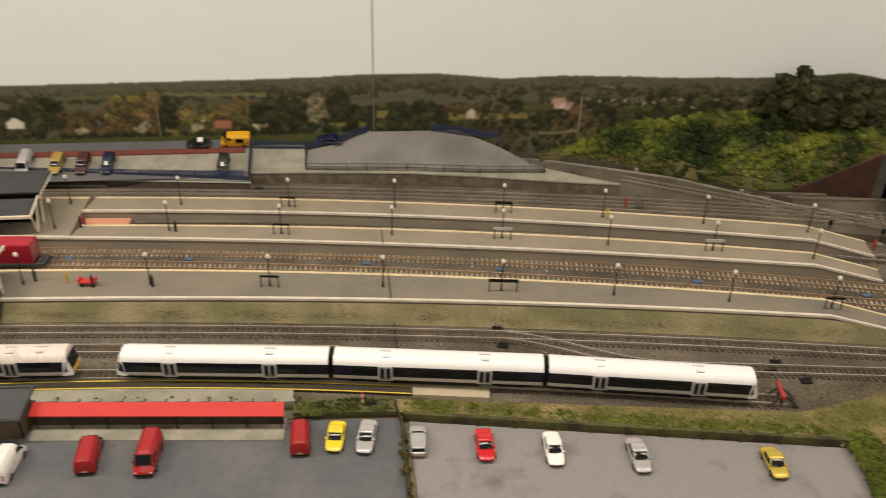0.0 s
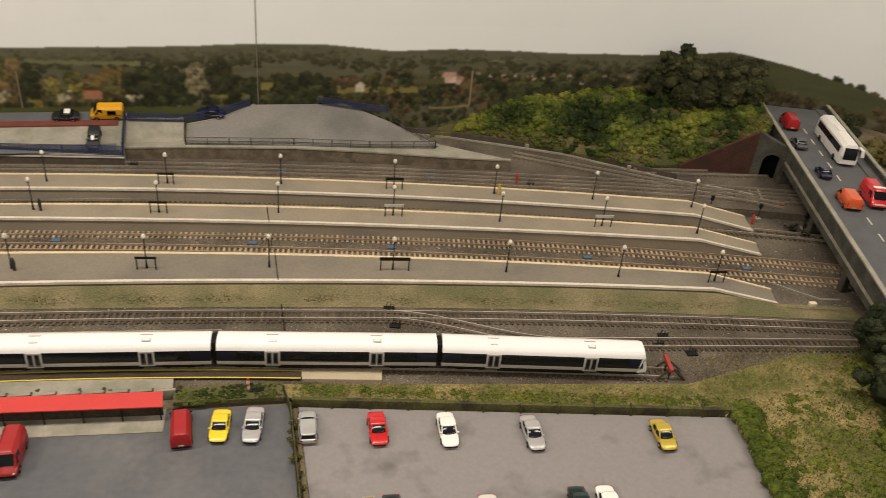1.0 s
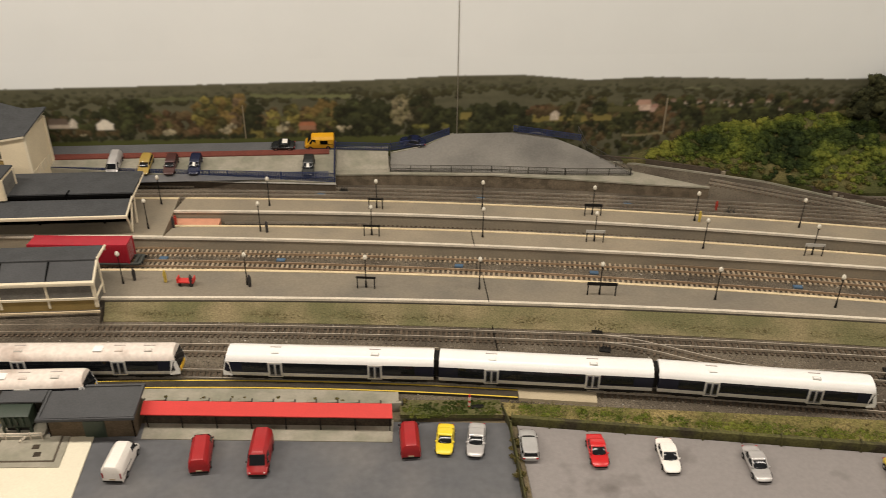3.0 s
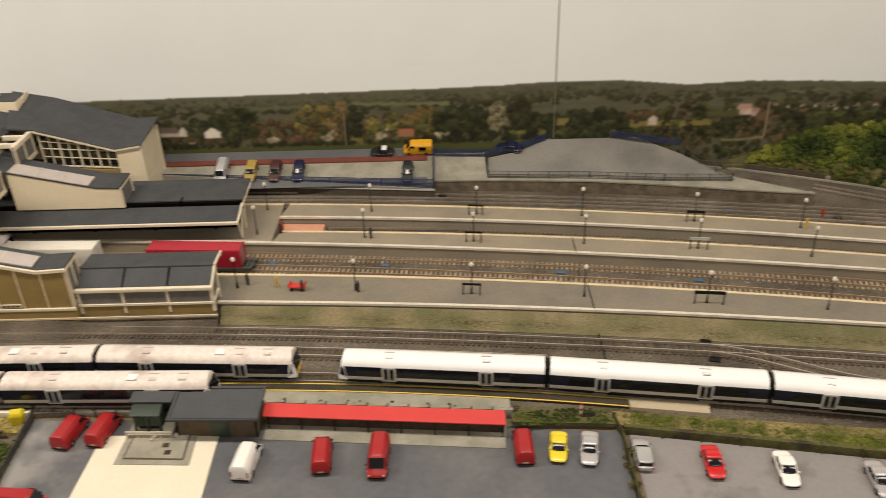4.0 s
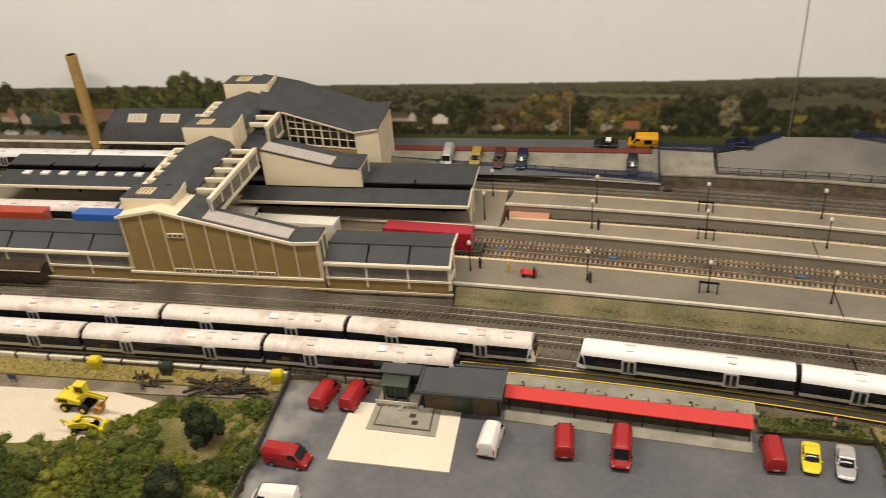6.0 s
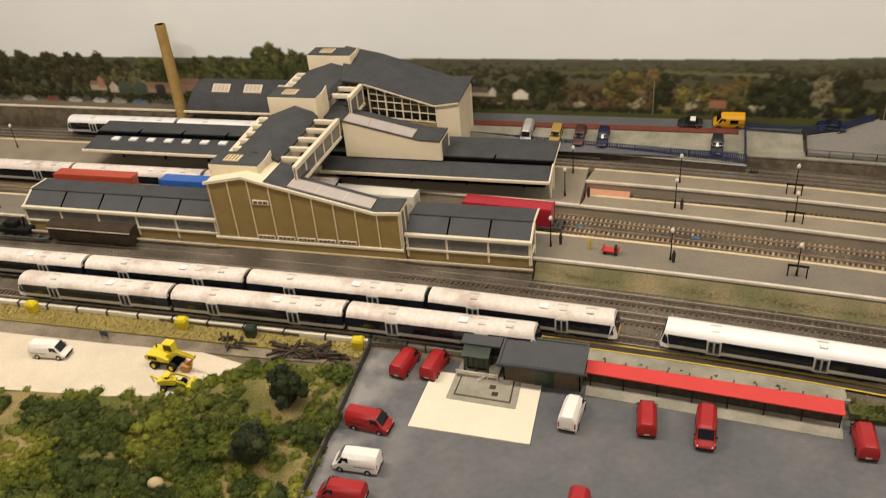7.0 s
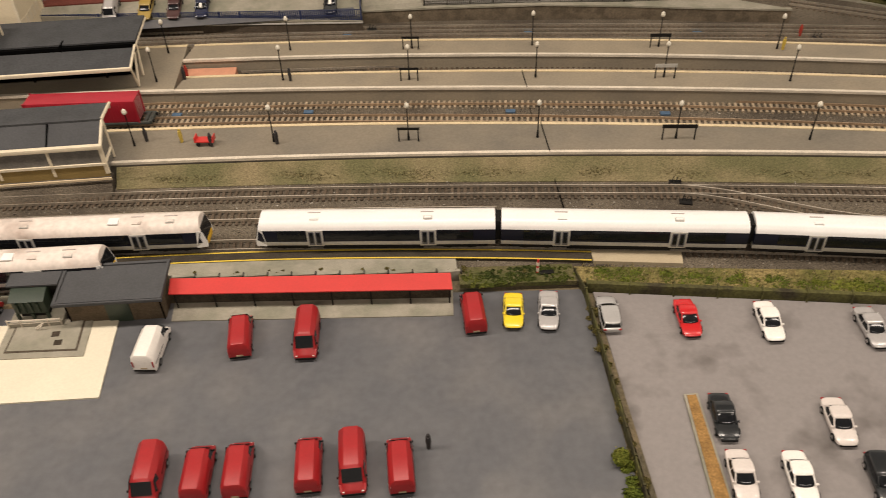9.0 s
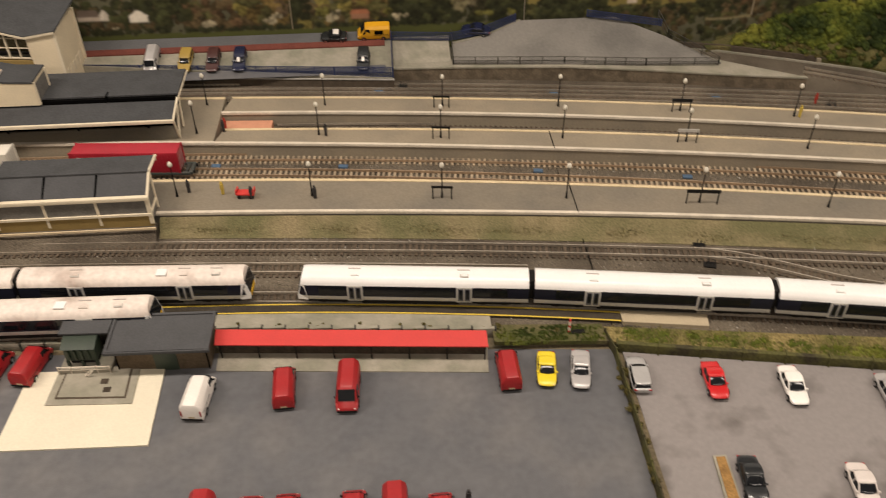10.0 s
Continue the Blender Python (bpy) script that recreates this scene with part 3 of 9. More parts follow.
def backscene():
    t = thing("backscene", pose(0, 0, 0), "printed countryside backscene of hills, trees and grey sky", "backscene", kind="structure")
    nu, nv, z0, z1, length = 2500, 142, 0.03, 0.262, 4.75
    rng = np.random.default_rng(5)
    us = np.linspace(0, length, nu)
    zs = np.linspace(z0, z1, nv)
    U, Z = np.meshgrid(us - 2.7, zs)

    def cloud(cu, cz, seed):
        """Smooth noise from 0 to 1 with cells of that size."""
        g = np.random.default_rng(seed).random((int(0.3 / cz) + 3, int(5.2 / cu) + 3))
        a, b = (U + 2.8) / cu, Z / cz
        i, j = a.astype(int), b.astype(int)
        p, q = a - i, b - j
        p, q = p * p * (3 - 2 * p), q * q * (3 - 2 * q)
        return (g[j, i] * (1 - p) + g[j, i + 1] * p) * (1 - q) + (g[j + 1, i] * (1 - p) + g[j + 1, i + 1] * p) * q

    fine = 0.5 * cloud(0.0065, 0.0055, 1) + 0.5 * cloud(0.0034, 0.0030, 2)
    mid = cloud(0.013, 0.011, 3)
    drift = 0.6 * cloud(0.09, 0.012, 4) + 0.4 * cloud(0.03, 0.006, 5)
    hz = np.array([horizon(u - 2.7) for u in us])
    img = np.zeros((nv, nu, 3))
    img[:] = np.array([0.735, 0.745, 0.735])
    ridge = np.array([0.0016 * noise.noise((u * 9, 0, 0)) + 0.0011 * noise.noise((u * 60, 3, 0)) for u in us])
    hill = Z < (hz + ridge)[None, :]
    img[hill] = (np.array([0.098, 0.094, 0.058]) * (0.62 + 0.55 * drift + 0.25 * fine)[..., None])[hill]

    def crown(u, z, r, col, tall=1.0, lit=1.0):
        """One tree crown: ragged, lighter above, with dark hollows."""
        R = r * 1.45
        i0, i1 = max(int((u - R + 2.7) / length * nu), 0), min(int((u + R + 2.7) / length * nu) + 2, nu)
        j0, j1 = max(int((z - R * tall - z0) / (z1 - z0) * nv), 0), min(int((z + R * tall - z0) / (z1 - z0) * nv) + 2, nv)
        if i1 <= i0 or j1 <= j0:
            return
        cut = np.s_[j0:j1, i0:i1]
        du, dz = (U[cut] - u) / r, (Z[cut] - z) / (r * tall)
        m = du ** 2 + dz ** 2 < 1 + 1.5 * (fine[cut] - 0.5) + 0.8 * (mid[cut] - 0.5)
        shade = (0.86 + 0.30 * dz - 0.10 * du + 1.7 * lit * (fine[cut] - 0.5) + 0.8 * (mid[cut] - 0.5)).clip(0.22, 1.9)
        img[cut][m] = (np.array(col) * shade[..., None])[m]

    def wood(u0, u1, zb, zt, cols, n, r, tall=1.0):
        """Crowns heaped between u0 and u1, the far ones first; the top of the heap is rounded."""
        for k in range(n):
            f = 1 - (k + rng.random()) / n
            u = rng.uniform(u0, u1)
            e = abs(u - (u0 + u1) / 2) / (u1 - u0) * 2
            top = zt - (zt - zb) * 0.30 * e ** 2.2
            crown(u, zb + (top - r - zb) * f, r * rng.uniform(0.7, 1.25), np.array(cols[rng.integers(len(cols))]) * rng.uniform(0.72, 1.25), tall)

    def field(u0, u1, za, zb, col, tilt=0.0):
        zz = Z - tilt * (U - u0) + 0.005 * (mid - 0.5) + 0.004 * (fine - 0.5)
        m = (U > u0 + 0.006 * (fine - 0.5)) & (U < u1 + 0.006 * (fine - 0.5)) & (zz > za) & (zz < zb)
        img[m] = (np.array(col) * (0.80 + 0.40 * drift)[..., None])[m]

    def house(u0, u1, zb, ze, zt, wall, roof, gable=False):
        m = (U > u0) & (U < u1) & (Z > zb) & (Z < ze)
        img[m] = (np.array(wall) * (0.85 + 0.3 * fine)[..., None])[m]
        lean = (Z - ze) / max(zt - ze, 1e-4) * ((u1 - u0) / 2 if gable else 0.006)
        m = (U > u0 - 0.002 + lean) & (U < u1 + 0.002 - lean) & (Z >= ze) & (Z < zt)
        img[m] = (np.array(wall if gable else roof) * (0.85 + 0.3 * fine)[..., None])[m]

    DK, GR, OL = (0.020, 0.023, 0.010), (0.036, 0.040, 0.015), (0.064, 0.060, 0.022)
    OR, BR, RU, YO = (0.125, 0.085, 0.028), (0.078, 0.054, 0.026), (0.090, 0.052, 0.026), (0.150, 0.125, 0.034)
    CREAM, YELLOW = (0.36, 0.31, 0.20), (0.205, 0.165, 0.050)
    # far slope: hedgerows and woods that darken downhill
    for dz, r0, n, c in ((0.013, 0.0050, 260, (0.094, 0.090, 0.055)), (0.021, 0.0058, 520, (0.076, 0.073, 0.042)), (0.029, 0.0064, 640, (0.058, 0.056, 0.028)), (0.038, 0.0070, 620, (0.045, 0.043, 0.020))):
        for k in range(n):
            u = rng.uniform(-2.7, 2.0)
            crown(u, horizon(u) - dz + rng.normal(0, 0.004), r0 * rng.uniform(0.6, 1.4), np.array(c) * rng.uniform(0.92, 1.07), 0.6, 0.22)
    field(-0.603, -0.495, 0.1765, 0.1830, (0.120, 0.125, 0.060), 0.03)
    field(-0.390, -0.185, 0.1815, 0.1890, (0.145, 0.150, 0.070), -0.02)
    field(0.523, 0.560, 0.1850, 0.1885, (0.150, 0.150, 0.085))
    field(0.575, 0.610, 0.1880, 0.1905, (0.140, 0.145, 0.080))
    # the middle belt, stretch by stretch
    for u0, u1, zt, cols, n in ((-2.7, -1.85, 0.178, (DK, GR, OL), 150), (-1.85, -1.2, 0.172, (GR, OL, GR), 110), (-1.2, -0.82, 0.180, (DK, GR, BR), 80), (-0.84, -0.60, 0.172, (DK, BR, GR, BR), 70), (-0.62, -0.47, 0.166, (BR, RU, BR, OL), 55), (-0.50, -0.36, 0.168, (BR, OR, OL), 45),
                                (-0.39, -0.18, 0.166, (OR, BR, OL, BR, YO), 80), (-0.24, 0.05, 0.176, (DK, GR, DK), 100), (0.03, 0.22, 0.166, (DK, GR, GR), 60), (0.19, 0.40, 0.172, (GR, OL, BR, DK), 70), (0.38, 0.60, 0.178, (GR, DK, BR, OL), 80), (0.58, 0.85, 0.176, (DK, GR, OL, BR), 90), (0.83, 2.0, 0.178, (DK, GR, BR, OL), 230)):
        wood(u0, u1, 0.098, zt, cols, n, 0.0125)
    # single trees
    wood(-0.672, -0.604, 0.115, 0.197, (DK, GR), 34, 0.011)
    wood(-0.505, -0.420, 0.125, 0.193, (YO, OL, OR), 30, 0.011)
    wood(-0.435, -0.400, 0.120, 0.190, ((0.115, 0.078, 0.045), OR), 16, 0.0085)
    wood(-0.410, -0.375, 0.112, 0.189, (DK,), 22, 0.0095)
    wood(-0.330, -0.300, 0.130, 0.172, (YO, YO, OL), 12, 0.009)
    wood(-0.262, -0.195, 0.118, 0.180, (OL, BR, OR), 26, 0.011)
    wood(-0.215, -0.095, 0.100, 0.186, (DK, GR, DK), 60, 0.0125)
    house(-0.105, -0.085, 0.132, 0.145, 0.1451, YELLOW, YELLOW)
    wood(-0.098, -0.052, 0.122, 0.187, ((0.150, 0.130, 0.070), (0.100, 0.090, 0.045), (0.20, 0.17, 0.10)), 26, 0.0085)
    wood(-0.057, -0.018, 0.112, 0.196, (DK, (0.026, 0.024, 0.012)), 28, 0.0095)
    wood(-0.030, 0.034, 0.098, 0.160, (DK, GR), 36, 0.0105)
    field(0.044, 0.070, 0.1240, 0.1400, YELLOW)
    field(0.200, 0.372, 0.1165, 0.1300, YELLOW)
    wood(0.040, 0.076, 0.092, 0.124, (GR, OL), 12, 0.007)
    wood(0.072, 0.196, 0.092, 0.168, (DK, GR, DK, DK), 75, 0.0120)
    wood(0.190, 0.236, 0.134, 0.162, (BR, RU), 16, 0.0085)
    house(0.238, 0.257, 0.120, 0.133, 0.141, (0.50, 0.42, 0.33), (0.34, 0.24, 0.18), True)
    wood(0.262, 0.286, 0.122, 0.160, (GR, OL), 9, 0.0075)
    wood(0.285, 0.300, 0.117, 0.138, (OL,), 5, 0.006)
    wood(0.318, 0.330, 0.118, 0.148, (BR,), 5, 0.006)
    wood(0.186, 0.39, 0.090, 0.119, (OL, GR, DK), 50, 0.0065)
    # houses with their trees
    house(-0.806, -0.764, 0.121, 0.129, 0.143, (0.40, 0.33, 0.26), (0.120, 0.088, 0.070))
    house(-0.764, -0.748, 0.121, 0.131, 0.142, (0.52, 0.46, 0.38), (0.2, 0.15, 0.12), True)
    house(-0.710, -0.676, 0.116, 0.128, 0.140, (0.64, 0.58, 0.48), (0.40, 0.33, 0.26), True)
    house(-0.297, -0.262, 0.108, 0.118, 0.127, (0.30, 0.15, 0.09), (0.36, 0.14, 0.075))
    house(0.424, 0.456, 0.137, 0.151, 0.163, (0.52, 0.38, 0.30), (0.44, 0.27, 0.20))
    house(0.456, 0.474, 0.135, 0.145, 0.153, (0.44, 0.30, 0.24), (0.36, 0.21, 0.16))
    for u, z, w in ((0.408, 0.156, 0.005), (0.503, 0.156, 0.008), (0.532, 0.157, 0.005), (0.562, 0.154, 0.007), (0.592, 0.155, 0.009), (0.622, 0.157, 0.010), (0.634, 0.144, 0.008), (0.655, 0.145, 0.005), (0.674, 0.158, 0.011), (0.715, 0.150, 0.007), (0.748, 0.141, 0.008), (0.80, 0.150, 0.009), (0.86, 0.147, 0.008)):
        wall = ((0.30, 0.22, 0.17), (0.42, 0.35, 0.28), (0.24, 0.17, 0.13))[int(u * 1000) % 3]
        house(u - w * 0.7, u + w * 0.7, z - 0.004 + 0.004 * math.sin(u * 90), z + 0.001 + 0.004 * math.sin(u * 90), z + 0.0050 + 0.004 * math.sin(u * 90), wall, (0.19, 0.12, 0.085))
        crown(u + w * rng.uniform(-1, 1), z - 0.002, 0.0045, np.array(DK) * rng.uniform(1.0, 2.0), 0.8)
    field(0.590, 0.720, 0.126, 0.139, (0.085, 0.092, 0.028))
    # the smooth green hill and brown wood of the east end
    m = (U > 0.93 + 0.03 * mid) & (Z < (hz + ridge)[None, :]) & (Z > (hz - 0.050 + 0.010 * np.sin(us * 9))[None, :] + 0.010 * (mid - 0.5))
    img[m] = (np.array([0.070, 0.074, 0.034]) * (0.75 + 0.35 * drift + 0.15 * fine)[..., None])[m]
    wood(1.02, 2.0, 0.050, 0.128, ((0.070, 0.052, 0.026), (0.085, 0.066, 0.030), (0.050, 0.046, 0.020)), 240, 0.0105)
    field(0.36, 0.43, 0.136, 0.148, (0.080, 0.075, 0.030))
    wood(0.470, 0.505, 0.110, 0.160, (RU, BR), 14, 0.008)
    for u0, u1, zt in ((0.520, 0.570, 0.150), (0.583, 0.632, 0.140), (0.655, 0.685, 0.150), (0.70, 0.745, 0.142), (0.39, 0.43, 0.134), (0.76, 0.83, 0.155)):
        wood(u0, u1, 0.108, zt, (DK, GR), 18, 0.0095)
    wood(0.14, 0.80, 0.034, 0.116, (GR, DK, OL, BR), 330, 0.008)
    field(0.400, 0.490, 0.0785, 0.0830, (0.23, 0.19, 0.10), 0.04)
    # skyline trees and the village in the west
    SK = ((0.052, 0.060, 0.018), (0.078, 0.080, 0.024), (0.036, 0.042, 0.014))
    for u, zt, w, n in ((-1.285, 0.238, 0.050, 70), (-1.212, 0.224, 0.036, 46), (-1.412, 0.212, 0.045, 50), (-1.345, 0.204, 0.050, 40), (-1.49, 0.202, 0.060, 60), (-1.60, 0.200, 0.050, 50), (-1.14, 0.208, 0.05, 46)):
        wood(u - w, u + w, 0.145, zt, SK, n, 0.0125)
    for u, zt, w, n in ((-1.70, 0.198, 0.045, 34), (-1.765, 0.214, 0.034, 40), (-1.83, 0.216, 0.030, 36), (-1.90, 0.212, 0.05, 46), (-2.02, 0.222, 0.07, 60), (-2.16, 0.214, 0.07, 60)):
        wood(u - w, u + w, 0.140, zt, ((0.030, 0.030, 0.014), (0.044, 0.040, 0.018)), n, 0.0125)
    wood(-1.76, -1.62, 0.130, 0.172, (OL, (0.10, 0.095, 0.045)), 40, 0.010)
    field(-2.7, -1.40, 0.060, 0.079, (0.26, 0.225, 0.165))
    wood(-2.4, -1.40, 0.084, 0.118, (DK, OL, GR), 120, 0.007)
    house(-1.80, -1.755, 0.112, 0.124, 0.136, (0.42, 0.34, 0.26), (0.24, 0.15, 0.11))
    house(-1.775, -1.758, 0.118, 0.138, 0.148, (0.36, 0.18, 0.12), (0.3, 0.16, 0.1), True)
    house(-1.745, -1.720, 0.106, 0.120, 0.134, (0.48, 0.40, 0.32), (0.4, 0.3, 0.2), True)
    house(-1.640, -1.530, 0.108, 0.122, 0.136, (0.30, 0.19, 0.13), (0.26, 0.15, 0.10))
    house(-1.540, -1.480, 0.114, 0.132, 0.148, (0.34, 0.22, 0.15), (0.30, 0.17, 0.12))
    for u in (-1.700, -1.650):
        house(u - 0.018, u + 0.014, 0.104, 0.118, 0.134, (0.050, 0.072, 0.052), (0.060, 0.082, 0.064))
    house(-1.612, -1.585, 0.104, 0.120, 0.132, (0.030, 0.028, 0.024), (0.04, 0.035, 0.03))
    for u, c in ((-1.86, (0.52, 0.49, 0.44)), (-1.785, (0.60, 0.56, 0.50)), (-1.728, (0.40, 0.36, 0.30)), (-1.668, (0.15, 0.20, 0.28)), (-1.93, (0.30, 0.10, 0.08)), (-2.0, (0.5, 0.46, 0.4))):
        for du, dz, a, b in ((0, 0, 0.022, 0.0055), (-0.003, 0.005, 0.012, 0.0045)):
            m = ((U - u - du) / a) ** 2 + ((Z - 0.082 - dz) / b) ** 2 < 1
            img[m] = np.array(c) * (0.7 if dz else 1.0)
    # blossom, low shrubs, the hedge and the mown strip
    for u, z, r in ((-0.568, 0.108, 0.011), (-0.452, 0.113, 0.010), (-0.438, 0.118, 0.008), (-0.330, 0.115, 0.010), (-0.322, 0.122, 0.008), (-0.205, 0.110, 0.007), (-0.19, 0.111, 0.006), (-0.735, 0.103, 0.006), (0.012, 0.108, 0.005)):
        for q in range(4):
            crown(u + rng.normal(0, 0.004), z + rng.normal(0, 0.002), r * rng.uniform(0.5, 0.85), np.array(CREAM) * rng.uniform(0.7, 1.1), 0.85)
    for u, z, r in ((-0.357, 0.118, 0.013), (-0.345, 0.126, 0.009), (-0.225, 0.122, 0.009), (-0.052, 0.110, 0.009), (-0.030, 0.110, 0.009), (0.012, 0.112, 0.008), (0.165, 0.103, 0.009)):
        for q in range(3):
            crown(u + rng.normal(0, 0.004), z + rng.normal(0, 0.002), r * rng.uniform(0.5, 0.85), np.array((0.150, 0.140, 0.036)) * rng.uniform(0.7, 1.1), 0.85)
    for k in range(620):
        u = rng.uniform(-2.7, 0.2)
        crown(u, 0.0975 + rng.normal(0, 0.0028), rng.uniform(0.003, 0.0065), np.array(DK) * rng.uniform(0.6, 1.5))
    field(-1.40, 0.10, 0.030, 0.0920, (0.070, 0.078, 0.022))
    # soft ink, with a little haze over the land
    for k in range(3):
        img[1:-1, 1:-1] = img[1:-1, 1:-1] * 0.5 + 0.125 * (img[:-2, 1:-1] + img[2:, 1:-1] + img[1:-1, :-2] + img[1:-1, 2:])
    land = Z < (hz + ridge)[None, :] + 0.03
    img[land & (img[..., 0] < 0.5)] = (img * 0.86 + 0.14 * np.array([0.072, 0.064, 0.040]))[land & (img[..., 0] < 0.5)]
    # bare trunks
    for u, za, zb in ((-0.4095, 0.092, 0.165), (0.4905, 0.086, 0.165)):
        img[(np.abs(U - u) < 0.0015) & (Z > za) & (Z < zb)] = (0.20, 0.165, 0.11)
    verts = [(*back_line(u), z) for z in zs for u in us]
    j, i = np.meshgrid(np.arange(nv - 1), np.arange(nu - 1), indexing="ij")
    a = (j * nu + i).ravel()
    faces = np.stack([a, a + 1, a + nu + 1, a + nu], 1)
    me = bpy.data.meshes.new("printed_landscape")
    me.from_pydata(verts, [], faces.tolist())
    at = me.color_attributes.new("ink", "FLOAT_COLOR", "POINT")
    rgba = np.ones((nv * nu, 4), dtype=np.float32)
    rgba[:, :3] = img.reshape(-1, 3)
    at.data.foreach_set("color", rgba.ravel())
    m = bpy.data.materials.new("printed_paper")
    m.use_nodes = True
    nn = m.node_tree.nodes
    ca = nn.new("ShaderNodeVertexColor")
    ca.layer_name = "ink"
    m.node_tree.links.new(ca.outputs[0], nn["Principled BSDF"].inputs["Base Color"])
    nn["Principled BSDF"].inputs["Roughness"].default_value = 0.8
    nn["Principled BSDF"].inputs["Specular IOR Level"].default_value = 0.12
    me.materials.append(m)
    ob = new("printed_landscape", me)
    ob.parent = t
    bm = bmesh.new()
    rings = []
    for u in np.linspace(0, length, 120):
        x, y = back_line(u)
        x2, y2 = back_line(u + 0.01)
        d = Vector((x2 - x, y2 - y)).normalized()
        q = Vector((-d.y, d.x))
        rings.append([Vector((x, y, z1)), Vector((x, y, 0.95)), Vector((x + q.x * 0.006, y + q.y * 0.006, 0.95)), Vector((x + q.x * 0.006, y + q.y * 0.006, z1))])
    loft(bm, rings)
    part("printed_sky", bm, M["sky"], t)
    # the joint between two sheets
    bm = bmesh.new(); box(bm, 0.0365, 0.0378, 1.6535, 1.6545, 0.09, 0.95)
    part("sheet_joint", bm, M["platform_grey"], t)
    return t


backscene()

# ---- tracks in place ----
RAISED = 0.014
T6R = lambda x: T6(x) - 0.022
T7R = lambda x: T6(x) + 0.012
bm = bmesh.new(); between(bm, lambda x: P3F(x) + 0.003, lambda x: T7R(x) + 0.035, -2.6, 1.6, TRK, TRK + RAISED + 0.0016)
piece("trackbed_raised", bm, M["ballast"], "raised strip of brown ballast behind the far platform", "trackbed")
track("railway_track", F1, -2.3, 1.6, TRK, True, "main line track with pale concrete sleepers", (-0.75, 1.15))
track("railway_track", F2, -2.3, 1.6, TRK, True, "main line track with pale concrete sleepers", (-0.75, 1.15))
track("railway_track", TA, -2.3, 1.6, TRK, False, "goods line with rusty brown timber sleepers", (-0.6, 1.1))
track("railway_track", TC, -2.3, 0.585, TRK, False, "siding with dark sleepers ending at a red buffer stop")
track("railway_track", TD, -2.3, -0.52, TRK, False, "stabling siding with dark sleepers under the weathered train")
track("railway_track", BAY, -0.43, 1.6, TRK, False, "bay platform track with dark brown sleepers", (-0.43, 1.1))
track("railway_track", T6R, -2.6, 1.6, TRK + RAISED, False, "far running line with dark brown sleepers")
track("railway_track", T7R, -2.6, 1.6, TRK + RAISED, False, "far running line with dark brown sleepers")
track("railway_track", TB, 0.42, 1.6, TRK, False, "sidings lead with dark brown sleepers")
B2 = lambda x: TA(x) - 0.0485 + 0.0005 * math.sin(x * 5)
track("railway_track", B2, -2.3, -0.05, TRK, False, "goods loop with dark brown sleepers")
# the turnout from the goods line to the sidings
XO = lambda x: TA(x) + (TB(0.45) - TA(0.45)) * (0.5 - 0.5 * math.cos(math.pi * min(max((x - 0.19) / 0.26, 0), 1)))
track("turnout", XO, 0.19, 0.46, TRK + 0.0004, False, "turnout diverging from the goods line to the sidings")


# ---- road vehicles ----
def section_loft(bm, secs):
    """secs: along, half width low, half width top, bottom, belt, top; a rounded body section at each."""
    rings = []
    for x, w, wt, zb, zm, zt in secs:
        c = min(0.20 * (zt - zb), 0.42 * wt)
        rings.append([Vector((x, -w * 0.96, zb)), Vector((x, -w, zb + 0.3 * (zm - zb))), Vector((x, -w, zm)), Vector((x, -wt, zt - c)), Vector((x, -wt + c, zt)),
                      Vector((x, wt - c, zt)), Vector((x, wt, zt - c)), Vector((x, w, zm)), Vector((x, w, zb + 0.3 * (zm - zb))), Vector((x, w * 0.96, zb))])
    return loft(bm, rings)


def wheels(t, L, W, r, fr, rr):
    for x in (L * fr, L * rr):
        for s in (-1, 1):
            bm = bmesh.new()
            cyl(bm, (x, s * (W - 0.0042), r), (x, s * (W + 0.0004), r), r, n=12)
            w = part("wheel", bm, M["tyre"], t)
            bm = bmesh.new()
            cyl(bm, (x, s * (W + 0.0004), r), (x, s * (W + 0.0008), r), r * 0.55, n=10)
            part("rim", bm, M["chrome"], w, "silver wheel rim")


def quad(bm, pts, d=0.0004):
    """A thin panel over the four points, proud along its normal."""
    p = [Vector(q) for q in pts]
    n = (p[1] - p[0]).cross(p[2] - p[0]).normalized() * d
    loft(bm, [p, [q + n for q in p]])
    return bm


